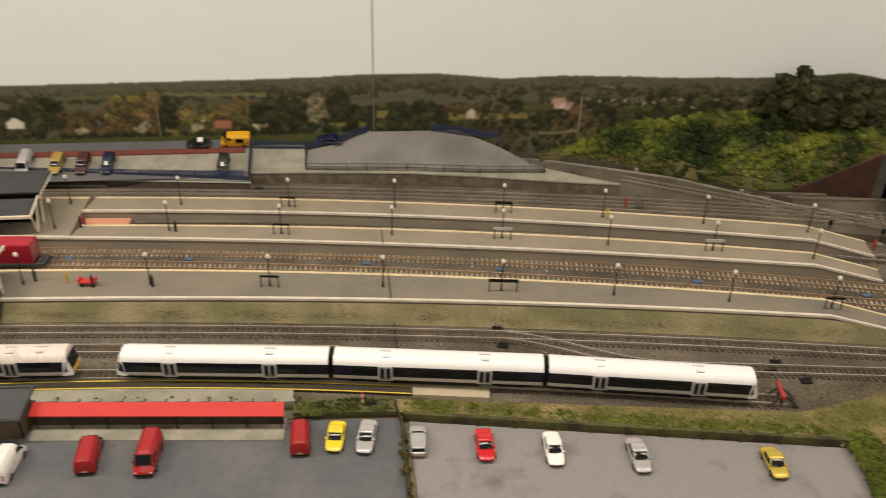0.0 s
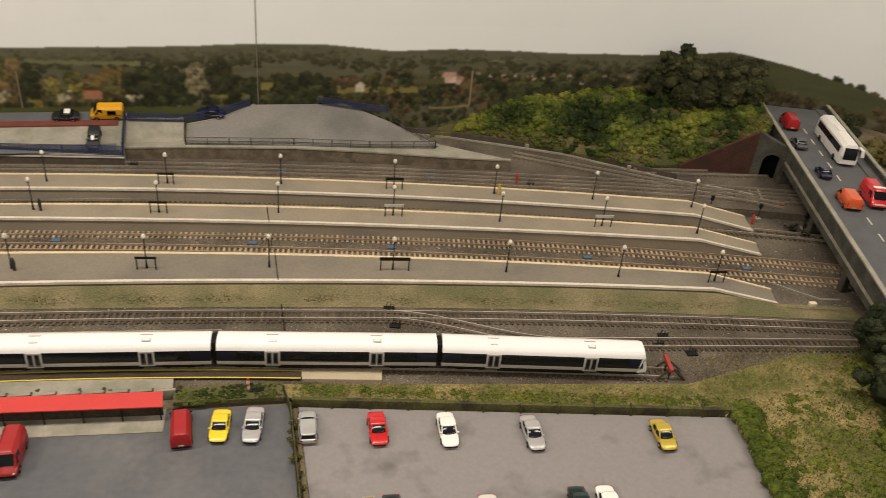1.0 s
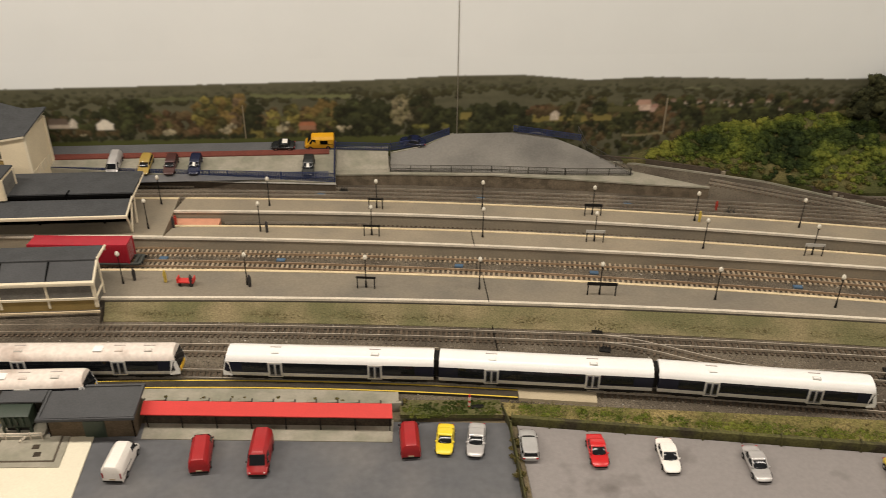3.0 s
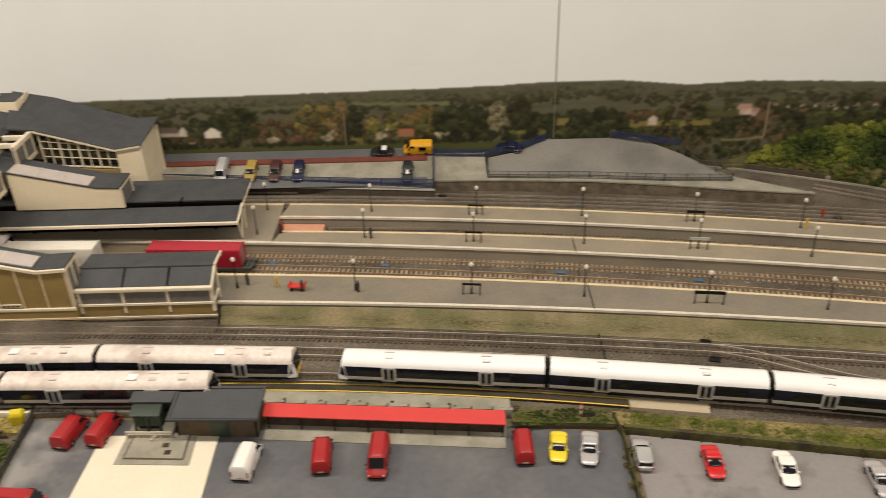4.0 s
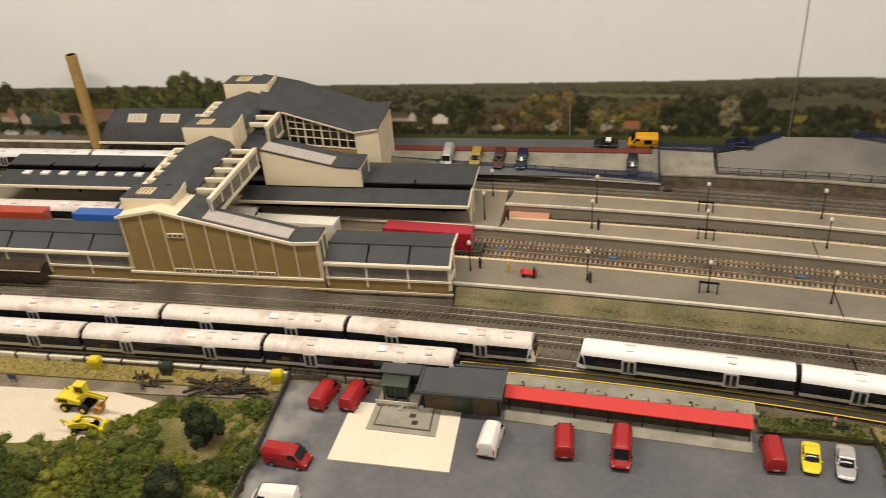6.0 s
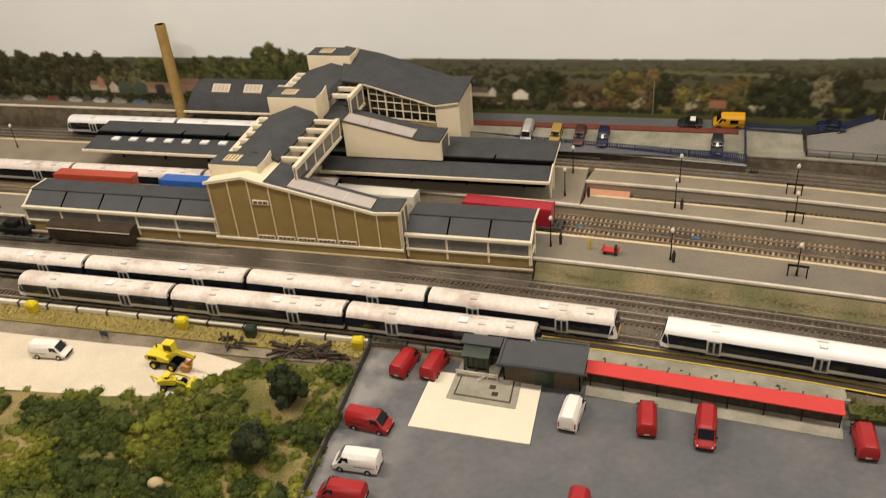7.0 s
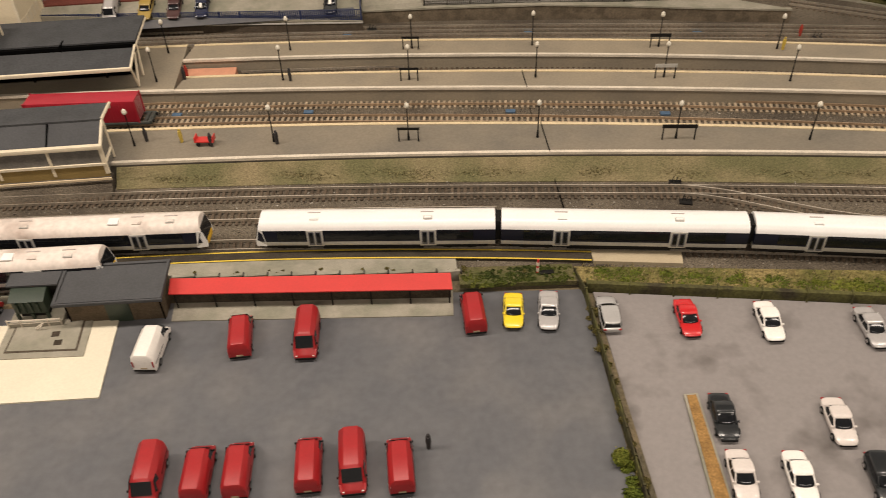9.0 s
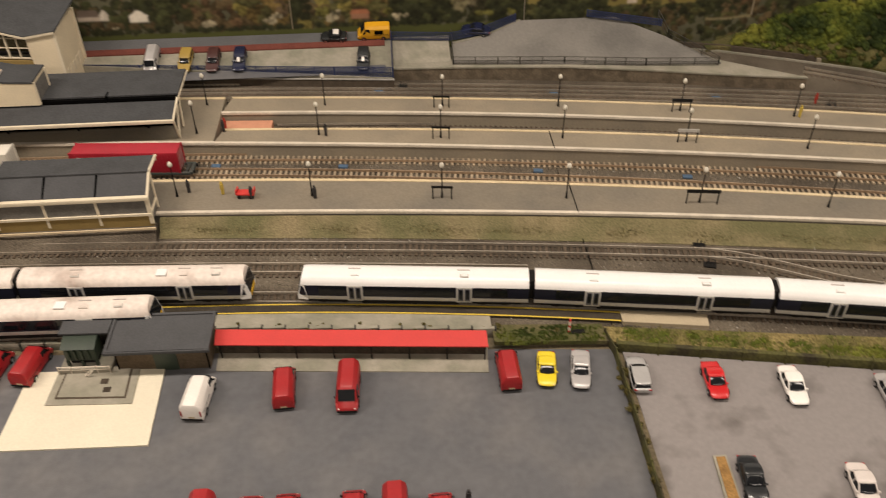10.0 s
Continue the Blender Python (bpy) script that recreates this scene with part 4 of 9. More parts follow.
def car(m, paint, label, L=0.057, W=0.0118, H=0.0178, estate=False, group="parked cars"):
    """A saloon or estate car, nose along +x."""
    t = thing("car", m, label, "car", group)
    h = L / 2
    bm = bmesh.new()
    zb, zm = 0.0030, 0.0098
    section_loft(bm, [(-h, W * 0.62, W * 0.58, zb + 0.002, zm - 0.002, zm - 0.0008), (-h * 0.97, W * 0.80, W * 0.74, zb + 0.001, zm - 0.0006, zm + 0.0002), (-h * 0.90, W * 0.94, W * 0.86, zb, zm, zm + 0.0010), (-h * 0.6, W, W * 0.92, zb, zm, zm + 0.0012),
                      (0, W, W * 0.92, zb, zm, zm + 0.001), (h * 0.45, W, W * 0.90, zb, zm - 0.0003, zm + 0.0004), (h * 0.74, W * 0.96, W * 0.84, zb, zm - 0.0011, zm - 0.0005), (h * 0.88, W * 0.88, W * 0.74, zb, zm - 0.0022, zm - 0.0015), (h * 0.96, W * 0.72, W * 0.60, zb + 0.0005, zm - 0.0032, zm - 0.0025), (h, W * 0.48, W * 0.40, zb + 0.0015, zm - 0.0046, zm - 0.0040)])
    rounded(part("body", bm, paint, t))
    r0 = -h * 0.92 if estate else -h * 0.62
    r1 = -h * 0.84 if estate else -h * 0.38
    bm = bmesh.new()
    section_loft(bm, [(r0, W * 0.86, W * 0.82, zm - 0.001, zm + 0.001, zm + 0.0016), (r1, W * 0.93, W * 0.78, zm - 0.001, zm + 0.0012, H - 0.0004), (h * 0.06, W * 0.93, W * 0.78, zm - 0.001, zm + 0.0012, H - 0.0002), (h * 0.46, W * 0.86, W * 0.82, zm - 0.001, zm + 0.0008, zm + 0.0014)])
    rounded(part("glazing", bm, M["glass"], t))
    bm = bmesh.new()
    section_loft(bm, [(r1 - 0.0022, W * 0.76, W * 0.72, H - 0.0026, H - 0.0016, H - 0.0008), (r1 + 0.003, W * 0.86, W * 0.80, H - 0.0026, H - 0.0008, H + 0.0003), (-h * 0.1, W * 0.87, W * 0.81, H - 0.0026, H - 0.0006, H + 0.0006), (h * 0.05, W * 0.86, W * 0.80, H - 0.0026, H - 0.0008, H + 0.0002), (h * 0.13, W * 0.76, W * 0.72, H - 0.0030, H - 0.0020, H - 0.0012)])
    rounded(part("roof", bm, paint, t))
    for s in (-1, 1):
        for a, b in (((r0 + 0.001, s * W * 0.84, zm + 0.001), (r1, s * W * 0.72, H - 0.001)), ((h * 0.41, s * W * 0.84, zm + 0.001), (h * 0.07, s * W * 0.72, H - 0.001)), ((-h * 0.12, s * W * 0.89, zm), (-h * 0.12, s * W * 0.73, H - 0.001))):
            bm = bmesh.new(); cyl(bm, a, b, 0.0008, n=6)
            part("pillar", bm, paint, t)
        bm = bmesh.new(); blob(bm, (h * 0.925, s * W * 0.66, zm - 0.0036), 0.0013, 1, (0.6, 1.2, 0.6))
        part("headlight", bm, M["lens"], t)
        bm = bmesh.new(); box(bm, -h * 0.99, -h * 0.93, s * W * 0.72 - 0.0018, s * W * 0.72 + 0.0018, zm - 0.0022, zm - 0.0004, 0.0003)
        part("tail_light", bm, M["tail"], t)
        bm = bmesh.new(); box(bm, h * 0.30, h * 0.37, s * W * 1.0 - 0.001, s * W * 1.0 + 0.0012, zm + 0.0006, zm + 0.0020, 0.0003)
        part("mirror", bm, paint, t)
    bm = bmesh.new(); box(bm, h * 0.93, h * 1.015, -W * 0.7, W * 0.7, zb + 0.0008, zb + 0.0026, 0.0005)
    part("bumper", bm, M["black"], t)
    wheels(t, L, W, 0.0042, 0.30, -0.28)
    return t


def van(m, paint, label, L=0.066, W=0.0132, H=0.031, group="parked vans", small=False):
    """A panel van, nose along +x."""
    t = thing("van", m, label, "van", group)
    h = L / 2
    bm = bmesh.new()
    zb, belt = 0.0036, H * 0.50
    nose = belt * 0.92
    section_loft(bm, [(-h, W * 0.90, W * 0.80, zb, belt, H * 0.92), (-h * 0.975, W * 0.97, W * 0.87, zb, belt, H * 0.975), (-h * 0.93, W, W * 0.90, zb, belt, H), (h * 0.40, W, W * 0.90, zb, belt, H), (h * 0.50, W, W * 0.86, zb, belt, H * 0.95),
                      (h * 0.78, W * 0.98, W * 0.82, zb, belt * 0.90, belt * 1.00), (h * 0.95, W * 0.92, W * 0.74, zb, nose * 0.72, nose * 0.78), (h, W * 0.78, W * 0.62, zb + 0.001, nose * 0.52, nose * 0.60)])
    part("body", bm, paint, t)
    z1, z0 = H * 0.91, belt * 1.06
    bm = bmesh.new(); quad(bm, [(h * 0.770, -W * 0.74, z0), (h * 0.770, W * 0.74, z0), (h * 0.525, W * 0.74, z1), (h * 0.525, -W * 0.74, z1)], 0.0007)
    part("windscreen", bm, M["glass"], t)
    for s in (-1, 1):
        bm = bmesh.new()
        p = [(h * 0.22, s * (W * 0.985), belt * 1.08), (h * 0.68, s * (W * 0.965), belt * 1.04), (h * 0.50, s * (W * 0.905), H * 0.86), (h * 0.22, s * (W * 0.915), H * 0.86)]
        quad(bm, p if s > 0 else p[::-1], 0.0006)
        part("side_window", bm, M["glass"], t)
        bm = bmesh.new(); blob(bm, (h * 0.955, s * W * 0.66, nose * 0.60), 0.0019, 1, (0.6, 1.1, 0.9))
        part("headlight", bm, M["lens"], t)
        bm = bmesh.new(); box(bm, -h * 1.008, -h * 0.985, s * W * 0.84 - 0.0010, s * W * 0.84 + 0.0010, belt * 0.7, belt * 1.3, 0.0003)
        part("tail_light", bm, M["tail"], t)
        bm = bmesh.new(); box(bm, h * 0.60, h * 0.65, s * (W + 0.0006) - 0.0008, s * (W + 0.0006) + 0.0008, belt * 1.1, belt * 1.26, 0.0004)
        part("mirror", bm, M["black"], t)
        bm = bmesh.new(); box(bm, -h * 0.90, h * 0.0, s * W * 0.99 - 0.0004, s * W * 0.99 + 0.0004, belt * 0.86, belt * 0.92)
        part("rubbing_strip", bm, M["black"], t)
    bm = bmesh.new(); box(bm, h * 0.90, h * 1.02, -W * 0.84, W * 0.84, zb, zb + 0.0032, 0.0008)
    part("front_bumper", bm, M["black"], t)
    bm = bmesh.new(); box(bm, -h * 1.02, -h * 0.97, -W * 0.9, W * 0.9, zb, zb + 0.0026, 0.0006)
    part("rear_bumper", bm, M["black"], t)
    bm = bmesh.new(); box(bm, -h * 1.012, -h * 0.99, -0.0036, 0.0036, belt * 0.50, belt * 0.66)
    part("rear_plate", bm, M["plate"], t)
    if H < 0.023:
        for s in (-1, 1):
            bm = bmesh.new(); box(bm, -h * 1.006, -h * 0.990, s * W * 0.38 - W * 0.24, s * W * 0.38 + W * 0.24, H * 0.66, H * 0.84, 0.0003)
            part("rear_window", bm, M["glass"], t)
    wheels(t, L, W, 0.0046, 0.31, -0.29)
    return t


def at(x, y, ang, z=0.002):
    return pose(x, y, z, 0, 0, ang)


RV, WV = M["red_van"], M["white_van"]
big = dict(L=0.064, W=0.0134, H=0.0290)
lit = dict(L=0.063, W=0.0128, H=0.0262)
first = van(at(-0.294, 0.799, 268), RV, "red high-roofed panel van parked facing away from the shelter", **big)
copy_thing(first, at(-0.441, 0.625, 269)); copy_thing(first, at(-0.242, 0.620, 271)); copy_thing(first, at(-0.740, 0.734, -6))
firsts = van(at(-0.370, 0.809, 93), RV, "small red delivery van parked nose to the shelter", **lit)
for x, y, a in ((-0.393, 0.627, 88), (-0.354, 0.627, 89), (-0.285, 0.626, 90), (-0.195, 0.616, 91), (-0.101, 0.817, 91), (-0.728, 0.866, 80), (-0.682, 0.869, 80)):
    copy_thing(firsts, at(x, y, a))
van(at(-0.733, 0.607, 180), RV, "small red delivery van parked by the hedge fence", **lit)
van(at(-0.469, 0.801, 84), WV, "white panel van parked beside the cream pad", **big)
van(at(-0.732, 0.660, 181), WV, "white panel van between two red vans", **big)
van(pose(-1.310, 0.795, 0.004, 0, 0, 5), WV, "white minibus with dark side windows on pale sand", **lit)

PAINT = {}
for nm, c, r in (("yellow", (0.72, 0.55, 0.02), 0.35), ("mustard", (0.50, 0.37, 0.05), 0.35), ("ochre", (0.34, 0.23, 0.05), 0.4), ("silver", (0.44, 0.42, 0.41), 0.3), ("grey", (0.42, 0.41, 0.40), 0.35), ("red", (0.52, 0.014, 0.016), 0.3), ("white", (0.80, 0.76, 0.71), 0.35),
                 ("black", (0.016, 0.018, 0.020), 0.25), ("green", (0.012, 0.026, 0.024), 0.25), ("blue", (0.010, 0.014, 0.042), 0.25), ("orange", (0.62, 0.10, 0.03), 0.35), ("pearl", (0.62, 0.56, 0.52), 0.35), ("amber", (0.66, 0.33, 0.01), 0.4), ("maroon", (0.060, 0.022, 0.020), 0.30), ("darkgrey", (0.06, 0.06, 0.062), 0.3)):
    PAINT[nm] = mat("car_paint_" + nm, c, r, 0.25 if nm in ("silver", "grey", "mustard") else 0.0, var=0.04, scale=60, coat=0.4)
for x, y, a, c, est, lab in ((-0.054, 0.815, 262, "yellow", False, "bright yellow rally saloon car with white bonnet patch"), (-0.013, 0.811, 260, "silver", False, "silver saloon car parked in the van yard"), (0.055, 0.798, 86, "grey", True, "old grey estate car parked beside the dividing fence"),
                             (0.143, 0.781, 267, "red", False, "bright red sports coupe facing the road"), (0.233, 0.766, 266, "white", False, "white saloon car in the worn car park"), (0.343, 0.744, 267, "silver", False, "long silver saloon car in the worn car park"),
                             (0.518, 0.714, 266, "mustard", False, "mustard yellow coupe alone near the hedge corner"), (0.137, 0.640, 264, "black", False, "black saloon car beside the gravel island"), (0.250, 0.622, 264, "pearl", False, "pale pinkish silver saloon car in the car park"),
                             (0.131, 0.570, 264, "pearl", False, "pale pinkish silver hatchback behind a black car"), (0.185, 0.562, 264, "white", False, "white saloon car with dark windows"), (0.262, 0.553, 262, "black", True, "black estate car in the worn car park"),
                             (0.362, 0.617, 264, "green", False, "very dark green saloon car"), (0.397, 0.612, 264, "white", False, "white hatchback beside a dark green saloon")):
    wide = {"silver": 0.061, "white": 0.060, "yellow": 0.055, "red": 0.057, "mustard": 0.054}.get(c, 0.058)
    car(at(x, y, a), PAINT[c], lab, L=wide, estate=est)


# ---- coaches ----
def coach(t, xa, xb, f, z, roof, nose="", doors=(0.25, 0.72), dirty=False):
    """One coach of a multiple unit between xa and xb along f; nose: 'e' or 'w' for a sloped cab."""
    xm, L = (xa + xb) / 2, xb - xa
    ang = math.atan2(f(xb) - f(xa), L)
    L = math.hypot(L, f(xb) - f(xa))
    m = pose(xm, (f(xa) + f(xb)) / 2, z, 0, 0, math.degrees(ang))
    c = new("coach")
    c.parent, c.matrix_basis = t, m
    h, W = L / 2, 0.0185
    wl, we = (0.007 if nose == "w" else 0.0), (0.007 if nose == "e" else 0.0)
    side = [(-W * 0.97, 0.0105), (-W, 0.014), (-W, 0.0335), (-W * 0.96, 0.0385), (-W * 0.80, 0.0435), (-W * 0.45, 0.0465), (0, 0.0475)]
    ring = side + [(-a, b) for a, b in side[-2::-1]]

    def body(bm, z0, z1, grow=0.0):
        rings = []
        for x, k, sl in ((-h + (0.001 if not wl else 0), 1, wl), (-h + 0.012, 0, 0), (h - 0.012, 0, 0), (h - (0.001 if not we else 0), 1, we)):
            r = []
            for y, zz in ring:
                q = min(max(zz, z0), z1)
                lean = sl * max(q - 0.018, 0) / 0.03 if k else 0
                s = 0.90 if (k and sl) else 1.0
                r.append(Vector((x + (lean if x < 0 else -lean), y * s * (1 + grow), q)))
            rings.append(r)
        return loft(bm, rings)

    bm = bmesh.new(); body(bm, 0.0118, 0.0180)
    part("skirt", bm, M["silver"], c, "pale silver lower body side")
    bm = bmesh.new(); body(bm, 0.0181, 0.0356)
    part("side_band", bm, M["navy"], c, "navy blue body side band")
    bm = bmesh.new(); body(bm, 0.0357, 0.0475, 0.004)
    part("roof", bm, roof, c)
    # windows, doors
    cuts = [-h + 0.016] + [-h + L * d for d in doors] + [h - 0.016]
    for s in (-1, 1):
        for a, b in zip(cuts, cuts[1:]):
            bm = bmesh.new(); box(bm, a + 0.0120, b - 0.0120, s * W - 0.0006, s * W + 0.0006, 0.0208, 0.0352, 0.0002)
            part("window_strip", bm, M["glass"], c)
        for d in doors:
            x = -h + L * d
            dr = bmesh.new(); box(dr, x - 0.0102, x + 0.0102, s * W - 0.0008, s * W + 0.0008, 0.0112, 0.0358, 0.0003)
            do = part("door_frame", dr, M["silver"], c, "silver double door surround")
            for o in (-0.0043, 0.0043):
                bm = bmesh.new(); box(bm, x + o - 0.0036, x + o + 0.0036, s * W - 0.0011, s * W + 0.0011, 0.0134, 0.0340, 0.0003)
                part("door_leaf", bm, M["door_grey"], do)
                bm = bmesh.new(); box(bm, x + o - 0.0024, x + o + 0.0024, s * W - 0.0014, s * W + 0.0014, 0.0165, 0.0328, 0.0002)
                part("door_window", bm, M["glass"], do)
    # small roof vents near the doors
    for k, x in enumerate((-h + L * doors[0], -h + L * doors[1], -h + L * 0.86)):
        if k == 2 and not dirty:
            continue
        bm = bmesh.new(); box(bm, x - 0.0055, x + 0.0055, -0.0105, -0.0045, 0.0455, 0.0474, 0.0005)
        po = part("roof_vent", bm, M["silver"] if (k + dirty) % 2 else roof, c)
        bm = bmesh.new(); box(bm, x - 0.0042, x + 0.0042, -0.0092, -0.0058, 0.0474, 0.0478)
        part("vent_lid", bm, roof, po)
        bm = bmesh.new(); box(bm, x - 0.009, x + 0.007, 0.0020, 0.0034, 0.0470, 0.0480)
        part("roof_strip", bm, M["lead"], c)
    if dirty:
        bm = bmesh.new(); box(bm, -h + L * 0.60, -h + L * 0.645, -0.0110, 0.0020, 0.0462, 0.0482, 0.0006)
        part("roof_hatch", bm, M["coach_white"], c, "clean white roof hatch")
    for q, sl in ((-1, wl), (1, we)):
        if sl:
            xe = q * (h - 0.004)
            bm = bmesh.new()
            p = [(q * (h - 0.0005), -W * 0.80, 0.0205), (q * (h - 0.0005), W * 0.80, 0.0205), (q * (h - 0.0050), W * 0.74, 0.0395), (q * (h - 0.0050), -W * 0.74, 0.0395)]
            quad(bm, p if q > 0 else p[::-1], 0.0012)
            part("windscreen", bm, M["glass"], c)
            bm = bmesh.new(); box(bm, min(q * (h - 0.003), q * (h + 0.0012)), max(q * (h - 0.003), q * (h + 0.0012)), -W * 0.62, W * 0.62, 0.0125, 0.0200, 0.0008)
            part("cab_front", bm, M["yellow"] if dirty else M["coach_white"], c, "yellow warning panel" if dirty else "white cab front panel")
            for s in (-1, 1):
                bm = bmesh.new(); prism(bm, [(q * (h - 0.013), s * W * 1.012, 0.0112), (q * (h + 0.0003), s * W * 0.915, 0.0112), (q * (h + 0.0003), s * W * 0.915, 0.0185), (q * (h - 0.0044), s * W * 0.905, 0.0365), (q * (h - 0.0095), s * W * 0.99, 0.0365)], (0, -s * 0.003, 0))
                part("cab_corner", bm, M["coach_white"], c, "white cab corner pillar")
        else:
            bm = bmesh.new(); box(bm, min(q * (h - 0.001), q * (h + 0.0032)), max(q * (h - 0.001), q * (h + 0.0032)), -0.0115, 0.0115, 0.013, 0.043, 0.001)
            part("gangway", bm, M["black"], c, "black rubber gangway bellows")
    bm = bmesh.new(); box(bm, -h * 0.93, h * 0.93, -W * 0.93, W * 0.93, 0.0075, 0.0127, 0.001); box(bm, -h * 0.45, h * 0.40, -W * 0.86, W * 0.86, 0.0040, 0.0076, 0.001)
    part("underframe", bm, M["black"], c)
    for x in (-h * 0.70, h * 0.70):
        bm = bmesh.new(); box(bm, x - 0.021, x + 0.021, -W * 0.72, W * 0.72, 0.0030, 0.0098, 0.001)
        bo = part("bogie", bm, M["black"], c)
        for o in (-0.0135, 0.0135):
            for s in (-1, 1):
                bm = bmesh.new(); cyl(bm, (x + o, s * 0.0078, 0.0062), (x + o, s * 0.0108, 0.0062), 0.0062, n=12)
                part("wheel", bm, M["wallstone"], bo)
    return c


def unit(f, cuts, z, roof, label, dirty=False, west=True, east=True, group="multiple unit trains"):
    t = thing("multiple_unit_train", pose(0, 0, 0), label, "train", group)
    for k, (a, b) in enumerate(zip(cuts, cuts[1:])):
        ns = "w" if k == 0 and west else ("e" if k == len(cuts) - 2 and east else "")
        coach(t, a + (0.003 if ns != "w" else 0), b - (0.003 if ns != "e" else 0), f, z, roof, ns, dirty=dirty)
    return t


unit(TC, [-0.358, -0.057, 0.246, 0.539], RAILTOP, M["coach_white"], "clean three-coach white and navy multiple unit train")
unit(TC, [-1.978, -1.670, -1.362, -1.042, -0.721, -0.421], RAILTOP, M["coach_dirty"], "weathered white-roofed navy multiple unit on the middle siding", True)
unit(TD, [-1.456, -1.150, -0.838, -0.532], RAILTOP, M["coach_dirty"], "weathered white-roofed three-coach unit on the front siding", True)
unit(F1, [-2.261, -1.956, -1.645, -1.318, -1.010], RAILTOP, M["coach_dirty"], "white-roofed passenger train standing under the station roof", True, west=False)
unit(T7R, [-1.82, -1.512, -1.205, -0.90], RAILTOP + RAISED, M["coach_white"], "clean white and navy train at the far platform", True)


# ---- freight train ----
def container(name, x0, x1, f, z, mt, label, H=0.0365):
    L = x1 - x0
    m = pose((x0 + x1) / 2, (f(x0) + f(x1)) / 2, z, 0, 0, math.degrees(math.atan2(f(x1) - f(x0), L)))
    t = thing("container", m, label, "container", "containers")
    h, W = L / 2, 0.0160
    bm = bmesh.new(); box(bm, -h, h, -W, W, 0, H, 0.0006)
    part("box", bm, mt, t)
    n = int(L / 0.0045)
    for s in (-1, 1):
        bm = bmesh.new()
        for k in range(n):
            x = -h + (k + 0.5) * L / n
            box(bm, x - 0.0012, x + 0.0012, s * W - 0.0003, s * W + 0.0005, 0.002, H - 0.002)
        part("corrugation", bm, mt, t)
    for x in (-h, h):
        for s in (-1, 1):
            bm = bmesh.new(); box(bm, x - 0.0012, x + 0.0012, s * W - 0.0012, s * W + 0.0012, -0.0002, H + 0.0004)
            part("corner_post", bm, mt, t)
    for o in (-0.009, -0.003, 0.003, 0.009):
        bm = bmesh.new(); cyl(bm, (h + 0.0006, o, 0.002), (h + 0.0006, o, H - 0.002), 0.0004, n=6)
        part("door_bar", bm, M["silver"], t)
    return t


def bars(t, mt, rows):
    """Plain bars in place of lettering on the south side: x0, x1, z0, z1."""
    for a, b, c, d in rows:
        bm = bmesh.new(); box(bm, a, b, -0.0172, -0.0166, c, d)
        part("lettering_bar", bm, mt, t)


def flat_wagon(x0, x1, f, z, label):
    L = x1 - x0
    m = pose((x0 + x1) / 2, (f(x0) + f(x1)) / 2, z, 0, 0, math.degrees(math.atan2(f(x1) - f(x0), L)))
    t = thing("container_wagon", m, label, "wagon", "container wagons")
    h, W = L / 2, 0.0150
    for s in (-1, 1):
        bm = bmesh.new(); box(bm, -h, h, s * W - 0.0018, s * W + 0.0018, 0.0030, 0.0072, 0.0005)
        part("side_beam", bm, M["wagon"], t)
    for k in range(9):
        x = -h + 0.008 + k * (L - 0.016) / 8
        bm = bmesh.new(); box(bm, x - 0.0025, x + 0.0025, -W, W, 0.0045, 0.0070)
        part("cross_beam", bm, M["wagon"], t)
    for x in (-h, h):
        bm = bmesh.new(); box(bm, x - 0.003, x + 0.003, -W, W, 0.0030, 0.0078, 0.0005)
        part("headstock", bm, M["wagon"], t)
        for s in (-1, 1):
            bm = bmesh.new(); cyl(bm, (x, s * 0.010, 0.0056), (x + math.copysign(0.006, x), s * 0.010, 0.0056), 0.0018, 0.0026, n=10)
            part("buffer", bm, M["black"], t)
    for x in (-h * 0.72, h * 0.72):
        bm = bmesh.new(); box(bm, x - 0.015, x + 0.015, -0.012, 0.012, 0.0012, 0.0046, 0.0008)
        bo = part("bogie", bm, M["black"], t)
        for o in (-0.011, 0.011):
            for s in (-1, 1):
                bm = bmesh.new(); cyl(bm, (x + o, s * 0.0080, 0.0038), (x + o, s * 0.0108, 0.0038), 0.0037, n=12)
                part("wheel", bm, M["wallstone"], bo)
    return t


DX, CZ = -0.807, RAILTOP + 0.0072
for a, b in ((0.02, 0.255), (-0.245, 0.008), (-0.61, -0.30), (-0.90, -0.625)):
    flat_wagon(a + DX, b + DX, F2, RAILTOP, "low grey-green container flat wagon")
c = container("container", 0.07 + DX, 0.239 + DX, F2, CZ, M["red_box"], "dark crimson shipping container at the train end")
bars(c, M["white_box"], [(-0.074, -0.056, 0.026, 0.029), (-0.074, -0.056, 0.006, 0.008)])
c = container("container", -0.20 + DX, -0.03 + DX, F2, CZ, M["white_box"], "off-white shipping container with red lettering bars")
bars(c, M["red_box"], [(-0.045, -0.034, 0.008, 0.018), (-0.028, 0.012, 0.009, 0.016), (0.016, 0.048, 0.009, 0.016)])
c = container("container", -0.42 + DX, -0.331 + DX, F2, CZ, M["red_box"], "short crimson shipping container")
c = container("container", -0.596 + DX, -0.424 + DX, F2, CZ, M["blue"], "bright blue long shipping container with pale lettering bar")
bars(c, M["white_box"], [(-0.042, -0.030, 0.011, 0.021), (-0.026, 0.040, 0.013, 0.019)])
c = container("container", -0.86 + DX, -0.665 + DX, F2, CZ, M["orange_box"], "rusty orange-red shipping container")

